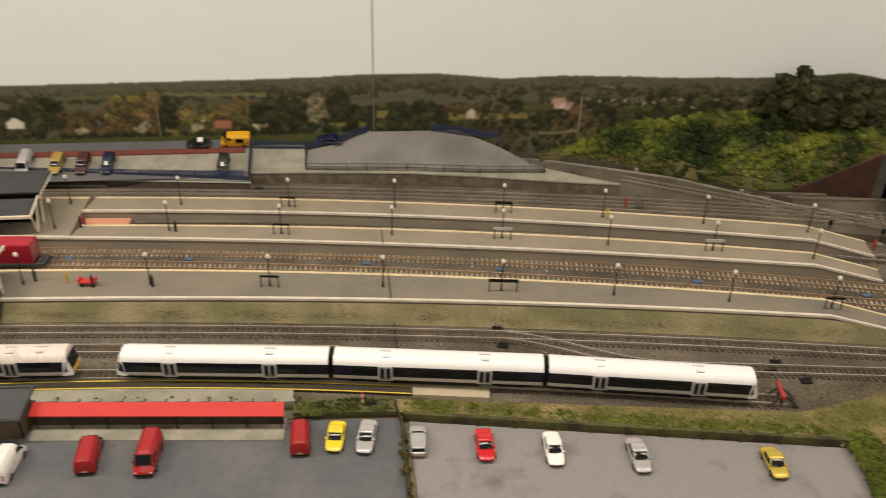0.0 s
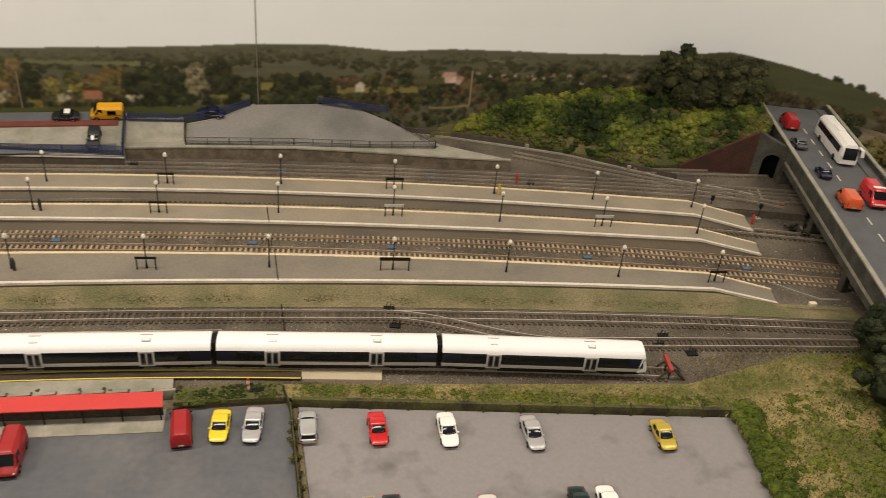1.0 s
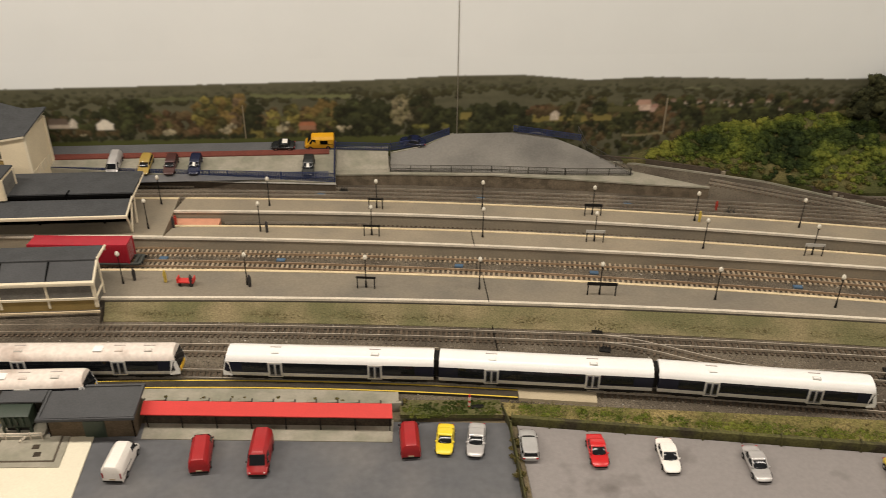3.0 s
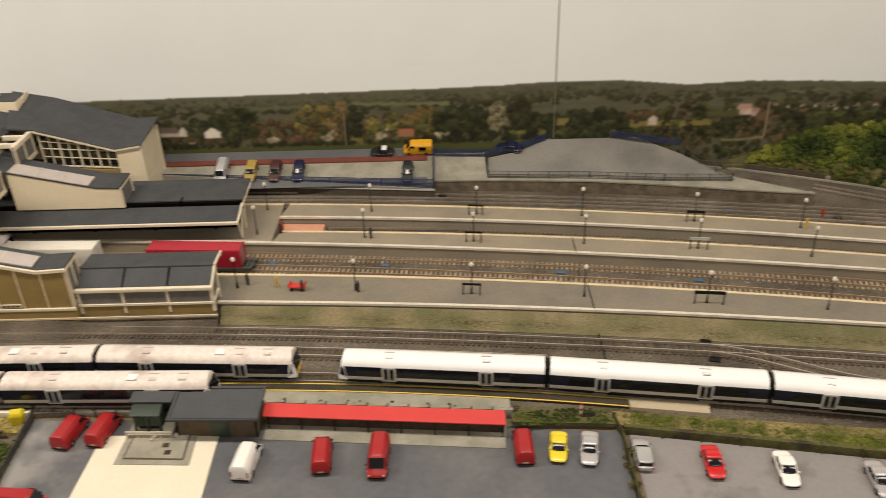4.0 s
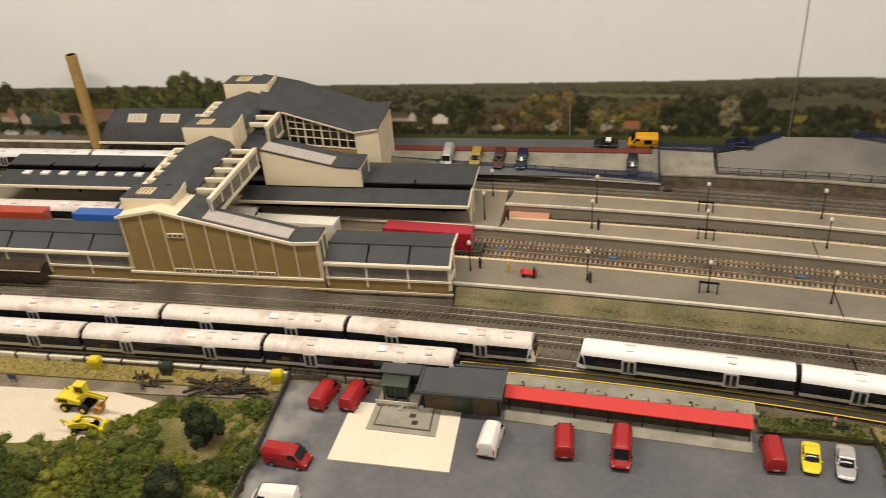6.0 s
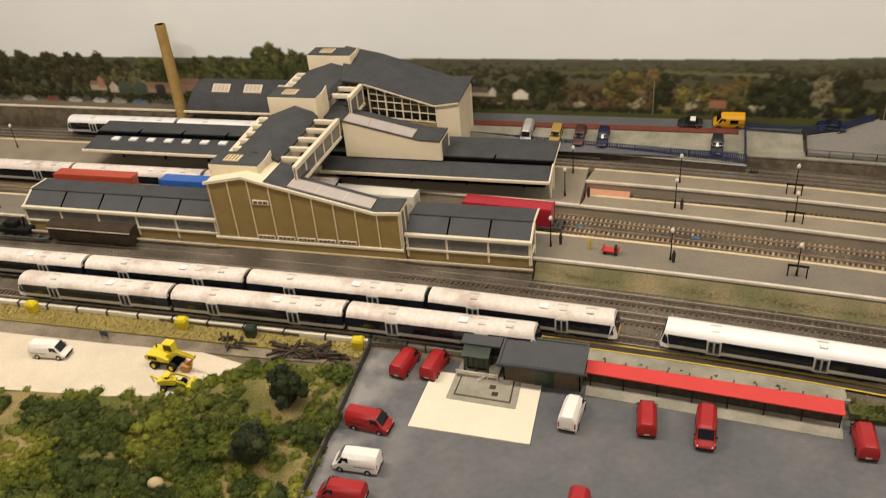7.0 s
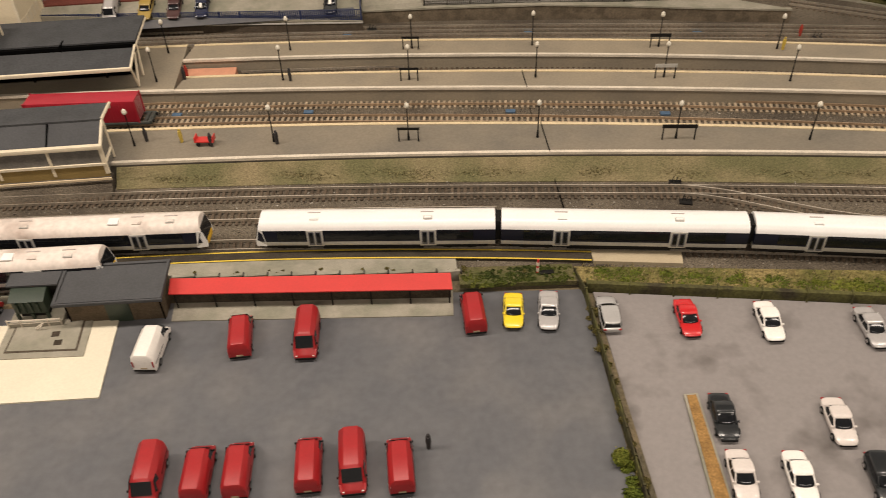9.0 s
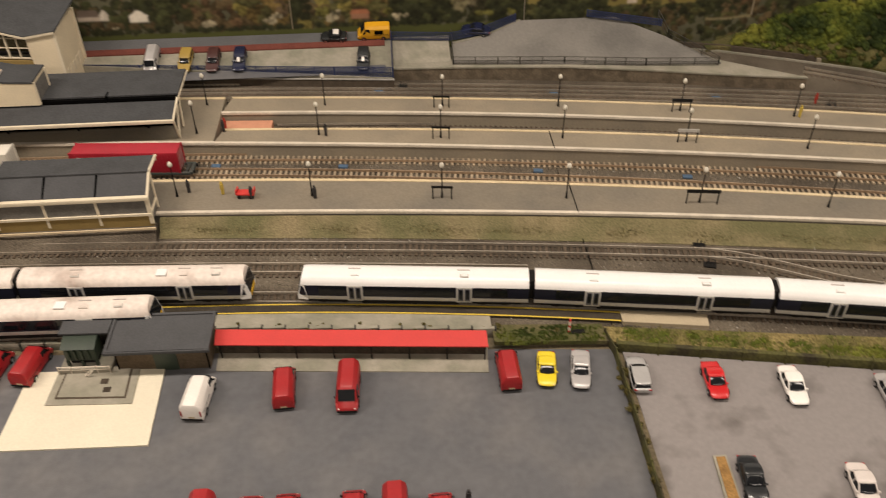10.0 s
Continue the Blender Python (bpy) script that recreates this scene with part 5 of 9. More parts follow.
# goods wagons on the line in front of the station
def van_wagon(x0, x1, f, z, label):
    L = x1 - x0
    m = pose((x0 + x1) / 2, (f(x0) + f(x1)) / 2, z, 0, 0, math.degrees(math.atan2(f(x1) - f(x0), L)))
    t = thing("goods_van", m, label, "wagon")
    h, W = L / 2, 0.0165
    bm = bmesh.new(); box(bm, -h, h, -W, W, 0.008, 0.034, 0.0008)
    part("body", bm, M["brown_wagon"], t)
    bm = bmesh.new()
    pr = [(-W - 0.001, 0.034), (-W * 0.85, 0.0395), (-W * 0.4, 0.043), (W * 0.4, 0.043), (W * 0.85, 0.0395), (W + 0.001, 0.034)]
    loft(bm, [[Vector((x, y, zz)) for y, zz in pr] for x in (-h - 0.001, h + 0.001)])
    part("roof", bm, M["brown_wagon"], t)
    bm = bmesh.new(); box(bm, -h, h, -W - 0.001, -W + 0.0002, 0.0335, 0.0352)
    part("gutter", bm, M["white_trim"], t)
    for k in range(7):
        x = -h + 0.012 + k * (L - 0.024) / 6
        bm = bmesh.new(); box(bm, x - 0.0009, x + 0.0009, -W - 0.0007, -W + 0.0002, 0.009, 0.0335)
        part("rib", bm, M["brown_wagon"], t)
    for x in (-h * 0.65, h * 0.65):
        bm = bmesh.new(); box(bm, x - 0.015, x + 0.015, -0.012, 0.012, 0.002, 0.0082, 0.001)
        part("bogie", bm, M["black"], t)
    return t


van_wagon(-1.533, -1.346, TA, RAILTOP, "weathered dark brown bogie goods van with grey roof")
w = flat_wagon(-1.72, -1.545, TA, RAILTOP, "dark flat wagon with a black machine load")
bm = bmesh.new(); box(bm, -0.03, 0.045, -0.012, 0.012, 0.0115, 0.022, 0.003); box(bm, -0.012, 0.016, -0.009, 0.009, 0.022, 0.034, 0.002); cyl(bm, (0.03, 0, 0.022), (0.034, 0, 0.045), 0.002)
lo = tagged(part("machine_load", bm, M["black"]), "black machine load standing on a flat wagon", "machinery")
lo.matrix_world = w.matrix_world.copy()

# ---- station building: three cross blocks on a spine ----
def poly_xz(bm, pts, y0, y1):
    return prism(bm, [(x, y0, z) for x, z in pts], (0, y1 - y0, 0))


def slab_xz(bm, line, y0, y1, th):
    """A roof sheet over a line of (x, z), th thick."""
    pts = list(line) + [(x, z - th) for x, z in reversed(line)]
    return poly_xz(bm, pts, y0, y1)


st = thing("station_building", pose(0, 0, 0), "cream and tan station building with dark slate roofs", "building")
# front block
bm = bmesh.new()
rings = []
for x in steps(-2.28, -0.577, 40):
    w = (1.111 if -1.171 < x < -0.803 else 1.118) - 0.0005
    rings.append([Vector((x, w - 0.026, 0.002)), Vector((x, w - 0.026, TRK + 0.0006)), Vector((x, w - 0.010, TRK + 0.006 + 0.001 * noise.noise((x * 30, 0, 0)))), Vector((x, w, 0.0292 + 0.0008 * noise.noise((x * 22, 4, 0)))), Vector((x, w + 0.012, 0.0292)), Vector((x, w + 0.012, 0.002))])
loft(bm, rings)
piece("ballast_shoulder", bm, M["ballast"], "dark brown ballast banked against the station wall", "trackbed")
FY, FE, FB = 1.115, 1.163, 1.192
TOP = [(-1.168, 0.162), (-1.092, 0.178), (-1.052, 0.168), (-0.850, 0.122), (-0.806, 0.124)]
bm = bmesh.new(); poly_xz(bm, [(-1.166, 0.050)] + TOP + [(-0.806, 0.050)], FY + 0.001, FE)
part("front_block_wall", bm, M["cream"], st)
bm = bmesh.new(); poly_xz(bm, [(-1.166, 0.050)] + TOP[:3] + [(-1.000, 0.1560), (-1.000, 0.050)], FE, FB)
part("link_wall", bm, M["cream"], st)
bm = bmesh.new(); poly_xz(bm, [(-1.163, 0.052)] + [(x, z - 0.003) for x, z in TOP] + [(-0.808, 0.052)], FY - 0.001, FY + 0.0008)
fc = part("front_facade", bm, M["tan"], st, "tan panelled gable front")


def topz(x):
    for (xa, za), (xb, zb) in zip(TOP, TOP[1:]):
        if xa <= x <= xb:
            return za + (zb - za) * (x - xa) / (xb - xa)
    return TOP[-1][1]


for k in range(10):
    x = -1.163 + k * 0.3565 / 9
    bm = bmesh.new(); box(bm, x - 0.0011, x + 0.0011, FY - 0.0024, FY - 0.0008, 0.052, topz(x) - 0.003)
    part("facade_post", bm, M["skylight"], fc)
bm = bmesh.new(); slab_xz(bm, [(-1.171, 0.1635)] + [(x, z + 0.001) for x, z in TOP[1:-1]] + [(-0.803, 0.126)], FY - 0.004, FY, 0.0050)
part("gable_trim", bm, M["white_trim"], st, "white gable verge board")
bm = bmesh.new(); box(bm, -1.170, -0.803, FY - 0.0040, FY, 0.0470, 0.0520, 0.0005)
part("sill_band", bm, M["white_trim"], st)
bm = bmesh.new(); box(bm, -1.170, -0.803, FY - 0.003, FE, 0.012, 0.0468)
part("plinth", bm, M["tan"], st)
bm = bmesh.new(); box(bm, -1.62, -0.575, FY - 0.0045, FY - 0.0025, 0.0300, 0.0330)
part("plinth_band", bm, M["skylight"], st)
for k in range(5):
    x0 = -1.085 + k * 0.0395
    bm = bmesh.new(); box(bm, x0 + 0.003, x0 + 0.0365, FY - 0.0026, FY - 0.0006, 0.0545, 0.0605)
    w = part("vent_window", bm, M["white_trim"], st)
    for j in range(4):
        bm = bmesh.new(); box(bm, x0 + 0.0052 + j * 0.0078, x0 + 0.0112 + j * 0.0078, FY - 0.0032, FY - 0.0024, 0.0558, 0.0592)
        part("pane", bm, M["brown_glass"], w)
bm = bmesh.new(); box(bm, -1.080, -1.048, FY - 0.0026, FY - 0.0006, 0.1240, 0.1330)
w = part("upper_window", bm, M["white_trim"], st)
for j in range(3):
    bm = bmesh.new(); box(bm, -1.0772 + j * 0.0096, -1.0700 + j * 0.0096, FY - 0.0032, FY - 0.0024, 0.1262, 0.1308)
    part("pane", bm, M["brown_glass"], w)
bm = bmesh.new(); slab_xz(bm, [(x, z + 0.002) for x, z in TOP[2:]], FY, FE + 0.002, 0.003)
part("front_roof", bm, M["slate"], st)
bm = bmesh.new(); slab_xz(bm, [(-1.052, 0.1700), (-0.9980, 0.1577)], FE + 0.002, FB + 0.002, 0.003)
part("link_roof", bm, M["slate"], st)
bm = bmesh.new(); slab_xz(bm, [(-1.008, 0.1618), (-0.858, 0.1280)], FY + 0.004, FY + 0.037, 0.002)
part("roof_panel", bm, M["lead"], st, "pale pinkish metal roof panel")
for k in range(4):
    x = -1.008 + k * 0.05
    bm = bmesh.new(); box(bm, x - 0.0006, x + 0.0006, FY + 0.004, FY + 0.037, topz(x) + 0.0030, topz(x) + 0.0042)
    part("panel_seam", bm, M["skylight"], st)
bm = bmesh.new(); quad(bm, [(-0.8055, FY + 0.004, 0.060), (-0.8055, FE - 0.005, 0.060), (-0.8055, FE - 0.005, 0.118), (-0.8055, FY + 0.004, 0.118)], 0.001)
ew = part("end_window", bm, M["grey_glass"], st)
for y in (FY + 0.003, FY + 0.023, FE - 0.005):
    bm = bmesh.new(); box(bm, -0.8058, -0.8030, y - 0.0016, y + 0.0016, 0.052, 0.121)
    part("mullion", bm, M["white_trim"], ew)


def lantern(x0, x1, y0, y1, z0, z1):
    """A boxy roof light housing with parapet, flat top and a skylight."""
    bm = bmesh.new(); box(bm, x0, x1, y0, y1, z0, z1, 0.0006)
    b = part("roof_housing", bm, M["cream"], st, "cream boxy roof housing")
    bm = bmesh.new(); box(bm, x0 + 0.001, x1 - 0.001, y0 + 0.0005, y1 - 0.001, z1, z1 + 0.0012)
    part("flat_roof", bm, M["slate"], b)
    xm = (x0 * 0.6 + x1 * 0.4)
    bm = bmesh.new(); box(bm, xm - 0.015, xm + 0.015, y0 + 0.012, y0 + 0.036, z1 + 0.0012, z1 + 0.0042, 0.0006)
    s = part("skylight", bm, M["skylight"], b)
    for j in range(4):
        for i in range(2):
            bm = bmesh.new(); box(bm, xm - 0.0120 + j * 0.0067, xm - 0.0092 + j * 0.0067, y0 + 0.0142 + i * 0.0105, y0 + 0.0232 + i * 0.0105, z1 + 0.0042, z1 + 0.0047)
            part("pane", bm, M["tan"], s)


lantern(-1.168, -1.070, 1.138, 1.193, 0.150, 0.187)
lantern(-1.150, -1.046, 1.365, 1.420, 0.170, 0.225)
lantern(-1.143, -1.043, 1.560, 1.612, 0.190, 0.2435)
for x, y, za, zb in ((-1.070, 1.168, 0.150, 0.193), (-1.046, 1.395, 0.180, 0.2305), (-1.043, 1.588, 0.200, 0.2480)):
    bm = bmesh.new(); prism(bm, [(x, y, za), (x, y + 0.026, za), (x, y + 0.026, zb), (x, y, zb - 0.006)], (0.0018, 0, 0))
    part("housing_fin", bm, M["cream"], st)


def spine(y0, y1, ra, rb, beams, rail):
    """A curved slate roof between two cross blocks, with eaves brackets on one side and open beams on the other."""
    bm = bmesh.new()
    loft(bm, [[Vector((x, y, z)) for x, z in r] + [Vector((x, y, z - 0.004)) for x, z in reversed(r)] for y, r in ((y0, ra), (y1, rb))])
    part("spine_roof", bm, M["slate"], st, "curved dark slate spine roof")
    bm = bmesh.new()
    loft(bm, [[Vector((-1.160, y, 0.098)), Vector((-1.160, y, r[0][1] - 0.004)), Vector((-1.058, y, r[-1][1] - 0.006)), Vector((-1.058, y, 0.098))] for y, r in ((y0, ra), (y1, rb))])
    part("spine_wall", bm, M["cream"], st)
    bm = bmesh.new()
    loft(bm, [[Vector((r[0][0] - 0.012, y, r[0][1] - 0.006)), Vector((r[0][0] - 0.012, y, r[0][1] + 0.004)), Vector((r[0][0] - 0.002, y, r[0][1] + 0.004)), Vector((r[0][0] - 0.002, y, r[0][1] - 0.006))] for y, r in ((y0, ra), (y1, rb))])
    part("eaves_board", bm, M["white_trim"], st)
    n = 6
    for k in range(n):
        f = (k + 0.5) / n
        y, z, x = y0 + (y1 - y0) * f, ra[0][1] + (rb[0][1] - ra[0][1]) * f, ra[0][0]
        bm = bmesh.new(); box(bm, x - 0.004, x + 0.016, y - 0.004, y + 0.004, z + 0.001, z + 0.011, 0.0018)
        part("eaves_bracket", bm, M["white_trim"], st)
    for y in beams:
        f = (y - y0) / (y1 - y0)
        z = ra[-1][1] + (rb[-1][1] - ra[-1][1]) * f
        bm = bmesh.new(); box(bm, -1.056, -1.004, y - 0.0035, y + 0.0035, z - 0.008, z + 0.001, 0.0008)
        part("cross_beam", bm, M["white_trim"], st, "white exposed roof beam")
    bm = bmesh.new(); box(bm, -1.057, -1.006, y0, y1, ra[-1][1] - 0.034, ra[-1][1] - 0.030)
    part("gutter_roof", bm, M["slate"], st)
    ya, yb, z0, z1 = rail
    bm = bmesh.new(); box(bm, -1.0035, -1.0015, ya, yb, z0, z1)
    gw = part("glazed_wall", bm, M["grey_glass"], st)
    for za, zb in ((z1 - 0.006, z1 + 0.003), (z0 - 0.002, z0 + 0.004)):
        bm = bmesh.new(); box(bm, -1.0065, -0.9985, ya, yb, za, zb, 0.0008)
        part("wall_rail", bm, M["white_trim"], gw)
    m = max(int((yb - ya) / 0.042), 2)
    for k in range(m + 1):
        y = ya + 0.002 + k * (yb - ya - 0.004) / m
        bm = bmesh.new(); box(bm, -1.0050, -0.9998, y - 0.0017, y + 0.0017, z0, z1)
        part("mullion", bm, M["white_trim"], gw)


spine(1.190, 1.366, [(-1.165, 0.163), (-1.146, 0.178), (-1.100, 0.190), (-1.072, 0.184), (-1.056, 0.173)], [(-1.165, 0.177), (-1.148, 0.187), (-1.092, 0.209), (-1.054, 0.197), (-1.046, 0.187)], (1.205, 1.242, 1.278, 1.314, 1.350), (1.145, 1.360, 0.146, 0.184))
spine(1.420, 1.562, [(-1.165, 0.188), (-1.148, 0.198), (-1.090, 0.217), (-1.054, 0.208), (-1.046, 0.199)], [(-1.165, 0.196), (-1.142, 0.210), (-1.088, 0.2275), (-1.045, 0.218), (-1.040, 0.210)], (1.448, 1.480), (1.428, 1.505, 0.158, 0.201))

# middle block
MY, MB, MX = 1.390, 1.452, -0.806
TOPM = [(-1.008, 0.1670), (-0.851, 0.1320), (MX, 0.1300)]
bm = bmesh.new(); poly_xz(bm, [(-1.008, 0.090)] + TOPM + [(MX, 0.090)], MY, MB)
part("middle_block_wall", bm, M["cream"], st)
# Black block standing in for the deep shade under the island canopy.
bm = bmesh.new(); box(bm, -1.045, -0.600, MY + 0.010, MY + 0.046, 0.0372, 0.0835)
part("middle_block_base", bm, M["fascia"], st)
bm = bmesh.new(); slab_xz(bm, [(-1.050, 0.1765)] + [(x, z + 0.0025) for x, z in TOPM], MY - 0.001, MB + 0.002, 0.003)
part("middle_roof", bm, M["slate"], st)
bm = bmesh.new(); slab_xz(bm, [(-1.004, 0.1710), (-0.862, 0.1392)], MY - 0.0012, MY + 0.036, 0.0018)
part("roof_panel", bm, M["lead"], st, "pale pinkish metal roof panel")
for k in range(4):
    x = -1.002 + k * 0.046
    z = 0.1712 - 0.224 * (x + 1.004)
    bm = bmesh.new(); box(bm, x - 0.0005, x + 0.0005, MY - 0.0012, MY + 0.036, z - 0.0004, z + 0.0008)
    part("panel_seam", bm, M["skylight"], st)
for y in (MY + 0.003, MB - 0.004):
    bm = bmesh.new(); box(bm, MX - 0.0015, MX + 0.0025, y - 0.002, y + 0.002, 0.090, 0.130)
    part("corner_post", bm, M["white_trim"], st)
bm = bmesh.new(); quad(bm, [(MX + 0.0005, MY + 0.006, 0.094), (MX + 0.0005, MB - 0.007, 0.094), (MX + 0.0005, MB - 0.007, 0.126), (MX + 0.0005, MY + 0.006, 0.126)], 0.0008)
part("end_window", bm, M["grey_glass"], st)

# back block with the tall glazed front
BY, BB = 1.505, 1.618
bm = bmesh.new(); poly_xz(bm, [(-0.844, 0.030), (-0.844, 0.156), (-0.797, 0.164), (-0.797, 0.030)], BY, BB)
part("back_block_wall", bm, M["cream"], st)
bm = bmesh.new(); poly_xz(bm, [(-1.14, 0.10), (-1.14, 0.196), (-1.05, 0.232), (-0.985, 0.216), (-0.846, 0.172), (-0.846, 0.10)], BB - 0.012, BB - 0.001)
part("back_gable_wall", bm, M["cream"], st)
bm = bmesh.new(); poly_xz(bm, [(-0.998, 0.100), (-0.998, 0.125), (-0.844, 0.115), (-0.844, 0.100)], BY, BY + 0.01)
part("apron_wall", bm, M["tan"], st)
G0, G1 = (lambda x: 0.129 - 0.068 * (x + 0.992)), (lambda x: 0.200 - 0.288 * (x + 0.992))
# One sheet of glazing, its inner light and reflections given by colour.
bm = bmesh.new(); poly_xz(bm, [(-0.992, G0(-0.992)), (-0.992, G1(-0.992)), (-0.844, G1(-0.844)), (-0.844, G0(-0.844))], BY + 0.030, BY + 0.032)
gz = part("glazed_front", bm, M["hall_glass_glow"], st, "tall dark glazed front wall")
for k in range(9):
    x = -0.9905 + k * 0.1455 / 8
    w = 0.0013 if k % 2 == 0 else 0.0006
    bm = bmesh.new(); box(bm, x - w, x + w, BY + 0.002, BY + 0.006, G0(x), G1(x))
    part("mullion", bm, M["white_trim"], gz)
for q in (0.0, 0.29, 0.56, 0.80):
    a, b = [G0(x) + q * (0.064 if q else 0) for x in (-0.992, -0.844)]
    b = min(b, G1(-0.844) - 0.001)
    xb = -0.844
    w = 0.0022 if q == 0 else 0.0010
    if q > 0.6:
        xb = -0.900
        b = G0(xb) + q * 0.064 - 0.004
    bm = bmesh.new(); prism(bm, [(-0.991, BY + 0.0025, a - w / 2), (-0.991, BY + 0.0025, a + w / 2), (xb, BY + 0.0025, b + w / 2), (xb, BY + 0.0025, b - w / 2)], (0, 0.003, 0))
    part("transom", bm, M["white_trim"], gz)
bm = bmesh.new(); slab_xz(bm, [(-0.997, 0.2045), (-0.846, 0.1605), (-0.794, 0.1685)], BY - 0.004, BY + 0.003, 0.0036)
part("verge_board", bm, M["white_trim"], st)
bm = bmesh.new()
fr = [(-1.046, 0.2105), (-0.995, 0.2065), (-0.900, 0.1785), (-0.846, 0.1622), (-0.793, 0.1700)]
bk = [(-1.075, 0.2455), (-0.990, 0.2290), (-0.905, 0.2020), (-0.832, 0.1795), (-0.788, 0.1830)]
loft(bm, [[Vector((x, y, z)) for x, z in r] + [Vector((x, y, z - 0.003)) for x, z in reversed(r)] for y, r in ((BY - 0.003, fr), (BY + 0.057, [((a[0] + b[0]) / 2, (a[1] + b[1]) / 2) for a, b in zip(fr, bk)]), (BB + 0.002, bk))])
part("back_roof", bm, M["slate"], st, "large sweeping dark slate roof")
for y in (BY + 0.002, BB - 0.004):
    bm = bmesh.new(); box(bm, -0.7985, -0.7935, y - 0.0025, y + 0.0025, 0.050, 0.166)
    part("corner_post", bm, M["white_trim"], st)
bm = bmesh.new(); prism(bm, [(-0.7965, BY + 0.002, 0.161), (-0.7965, BY + 0.002, 0.168), (-0.7965, BB - 0.002, 0.180), (-0.7965, BB - 0.002, 0.173)], (0.003, 0, 0))
part("eaves_board", bm, M["white_trim"], st)
for k in range(5):
    y = BY + 0.018 + k * 0.018
    bm = bmesh.new(); box(bm, -0.7978, -0.7962, y - 0.006, y + 0.006, 0.072, 0.090)
    part("louvre", bm, M["white_trim"], st)


# ---- platform canopies ----
def canopy(name, x0, x1, yf, label, ends=True, ground=0.012):
    """A lean-to along the near platform: glazed front, ribbed slope and flat top."""
    t = thing(name, pose(0, 0, 0), label, "canopy", "platform canopies")
    ya, yb, yc = yf, yf + 0.036, yf + 0.082
    bm = bmesh.new(); prism(bm, [(x0, ya + 0.002, 0.078), (x0, yb, 0.099), (x0, yb, 0.096), (x0, ya + 0.002, 0.075)], (x1 - x0, 0, 0))
    part("slope_roof", bm, M["felt"], t)
    bm = bmesh.new(); prism(bm, [(x0, yb - 0.002, 0.101), (x0, yc, 0.0985), (x0, yc, 0.0945), (x0, yb - 0.002, 0.097)], (x1 - x0, 0, 0))
    part("flat_roof", bm, M["slate"], t)
    n = max(int((x1 - x0) / 0.072), 1)
    for k in range(n + 1):
        x = x0 + k * (x1 - x0) / n
        x = min(max(x, x0 + 0.002), x1 - 0.002)
        if 0 < k < n:
            bm = bmesh.new(); prism(bm, [(x - 0.0012, ya + 0.003, 0.0790), (x - 0.0012, yb - 0.003, 0.0993), (x - 0.0012, yb - 0.003, 0.0970), (x - 0.0012, ya + 0.003, 0.0770)], (0.0024, 0, 0))
            part("rib", bm, M["fascia"], t)
        bm = bmesh.new(); box(bm, x - 0.0018, x + 0.0018, ya - 0.002, ya + 0.001, 0.034, 0.0745)
        part("post", bm, M["white_trim"], t)
    bm = bmesh.new(); box(bm, x0 - 0.002, x1 + 0.002, ya - 0.004, ya + 0.003, 0.0750, 0.0812, 0.001)
    part("fascia", bm, M["white_trim"], t, "cream fascia beam")
    bm = bmesh.new(); box(bm, x0, x1, ya - 0.0005, ya + 0.0015, 0.0520, 0.0745)
    part("window_band", bm, M["grey_glass"], t)
    bm = bmesh.new(); box(bm, x0 - 0.001, x1 + 0.001, ya - 0.003, ya + 0.002, 0.0485, 0.0520)
    part("sill_rail", bm, M["white_trim"], t)
    bm = bmesh.new(); box(bm, x0, x1, ya - 0.001, ya + 0.002, ground, 0.0485)
    part("lower_wall", bm, M["tan"], t)
    bm = bmesh.new(); box(bm, x0, x1, yc - 0.002, yc, 0.090, 0.0945)
    part("back_beam", bm, M["white_trim"], t)
    if ends:
        for xe in ([x1] if name == "platform_canopy" and x1 > -0.7 else [x0]):
            for a, b in (((ya, 0.034), (ya, 0.080)), ((yb, 0.037), (yb, 0.099)), ((ya, 0.078), (yb, 0.099)), ((yb, 0.0995), (yc, 0.098)), ((ya, 0.052), (yb, 0.054))):
                bm = bmesh.new()
                cyl(bm, (xe, a[0], a[1]), (xe, b[0], b[1]), 0.0022, n=6)
                part("end_frame", bm, M["white_trim"], t)
            bm = bmesh.new(); prism(bm, [(xe - 0.0012, ya + 0.002, 0.036), (xe - 0.0012, yb - 0.002, 0.038), (xe - 0.0012, yb - 0.002, 0.095), (xe - 0.0012, ya + 0.002, 0.076)], (0.0008, 0, 0))
            part("end_glazing", bm, M["grey_glass"], t)
    for k in range(3):
        x = x0 + (k + 0.5) * (x1 - x0) / 3
        bm = bmesh.new(); cyl(bm, (x, yc - 0.012, PLAT), (x, yc - 0.012, 0.0945), 0.0016, n=8)
        part("column", bm, M["black"], t)
    return t


canopy("platform_canopy", -0.800, -0.580, 1.122, "near platform canopy with cream glazed front and slate roof")
canopy("platform_canopy", -1.600, -1.172, 1.124, "long near platform canopy west of the station gable")


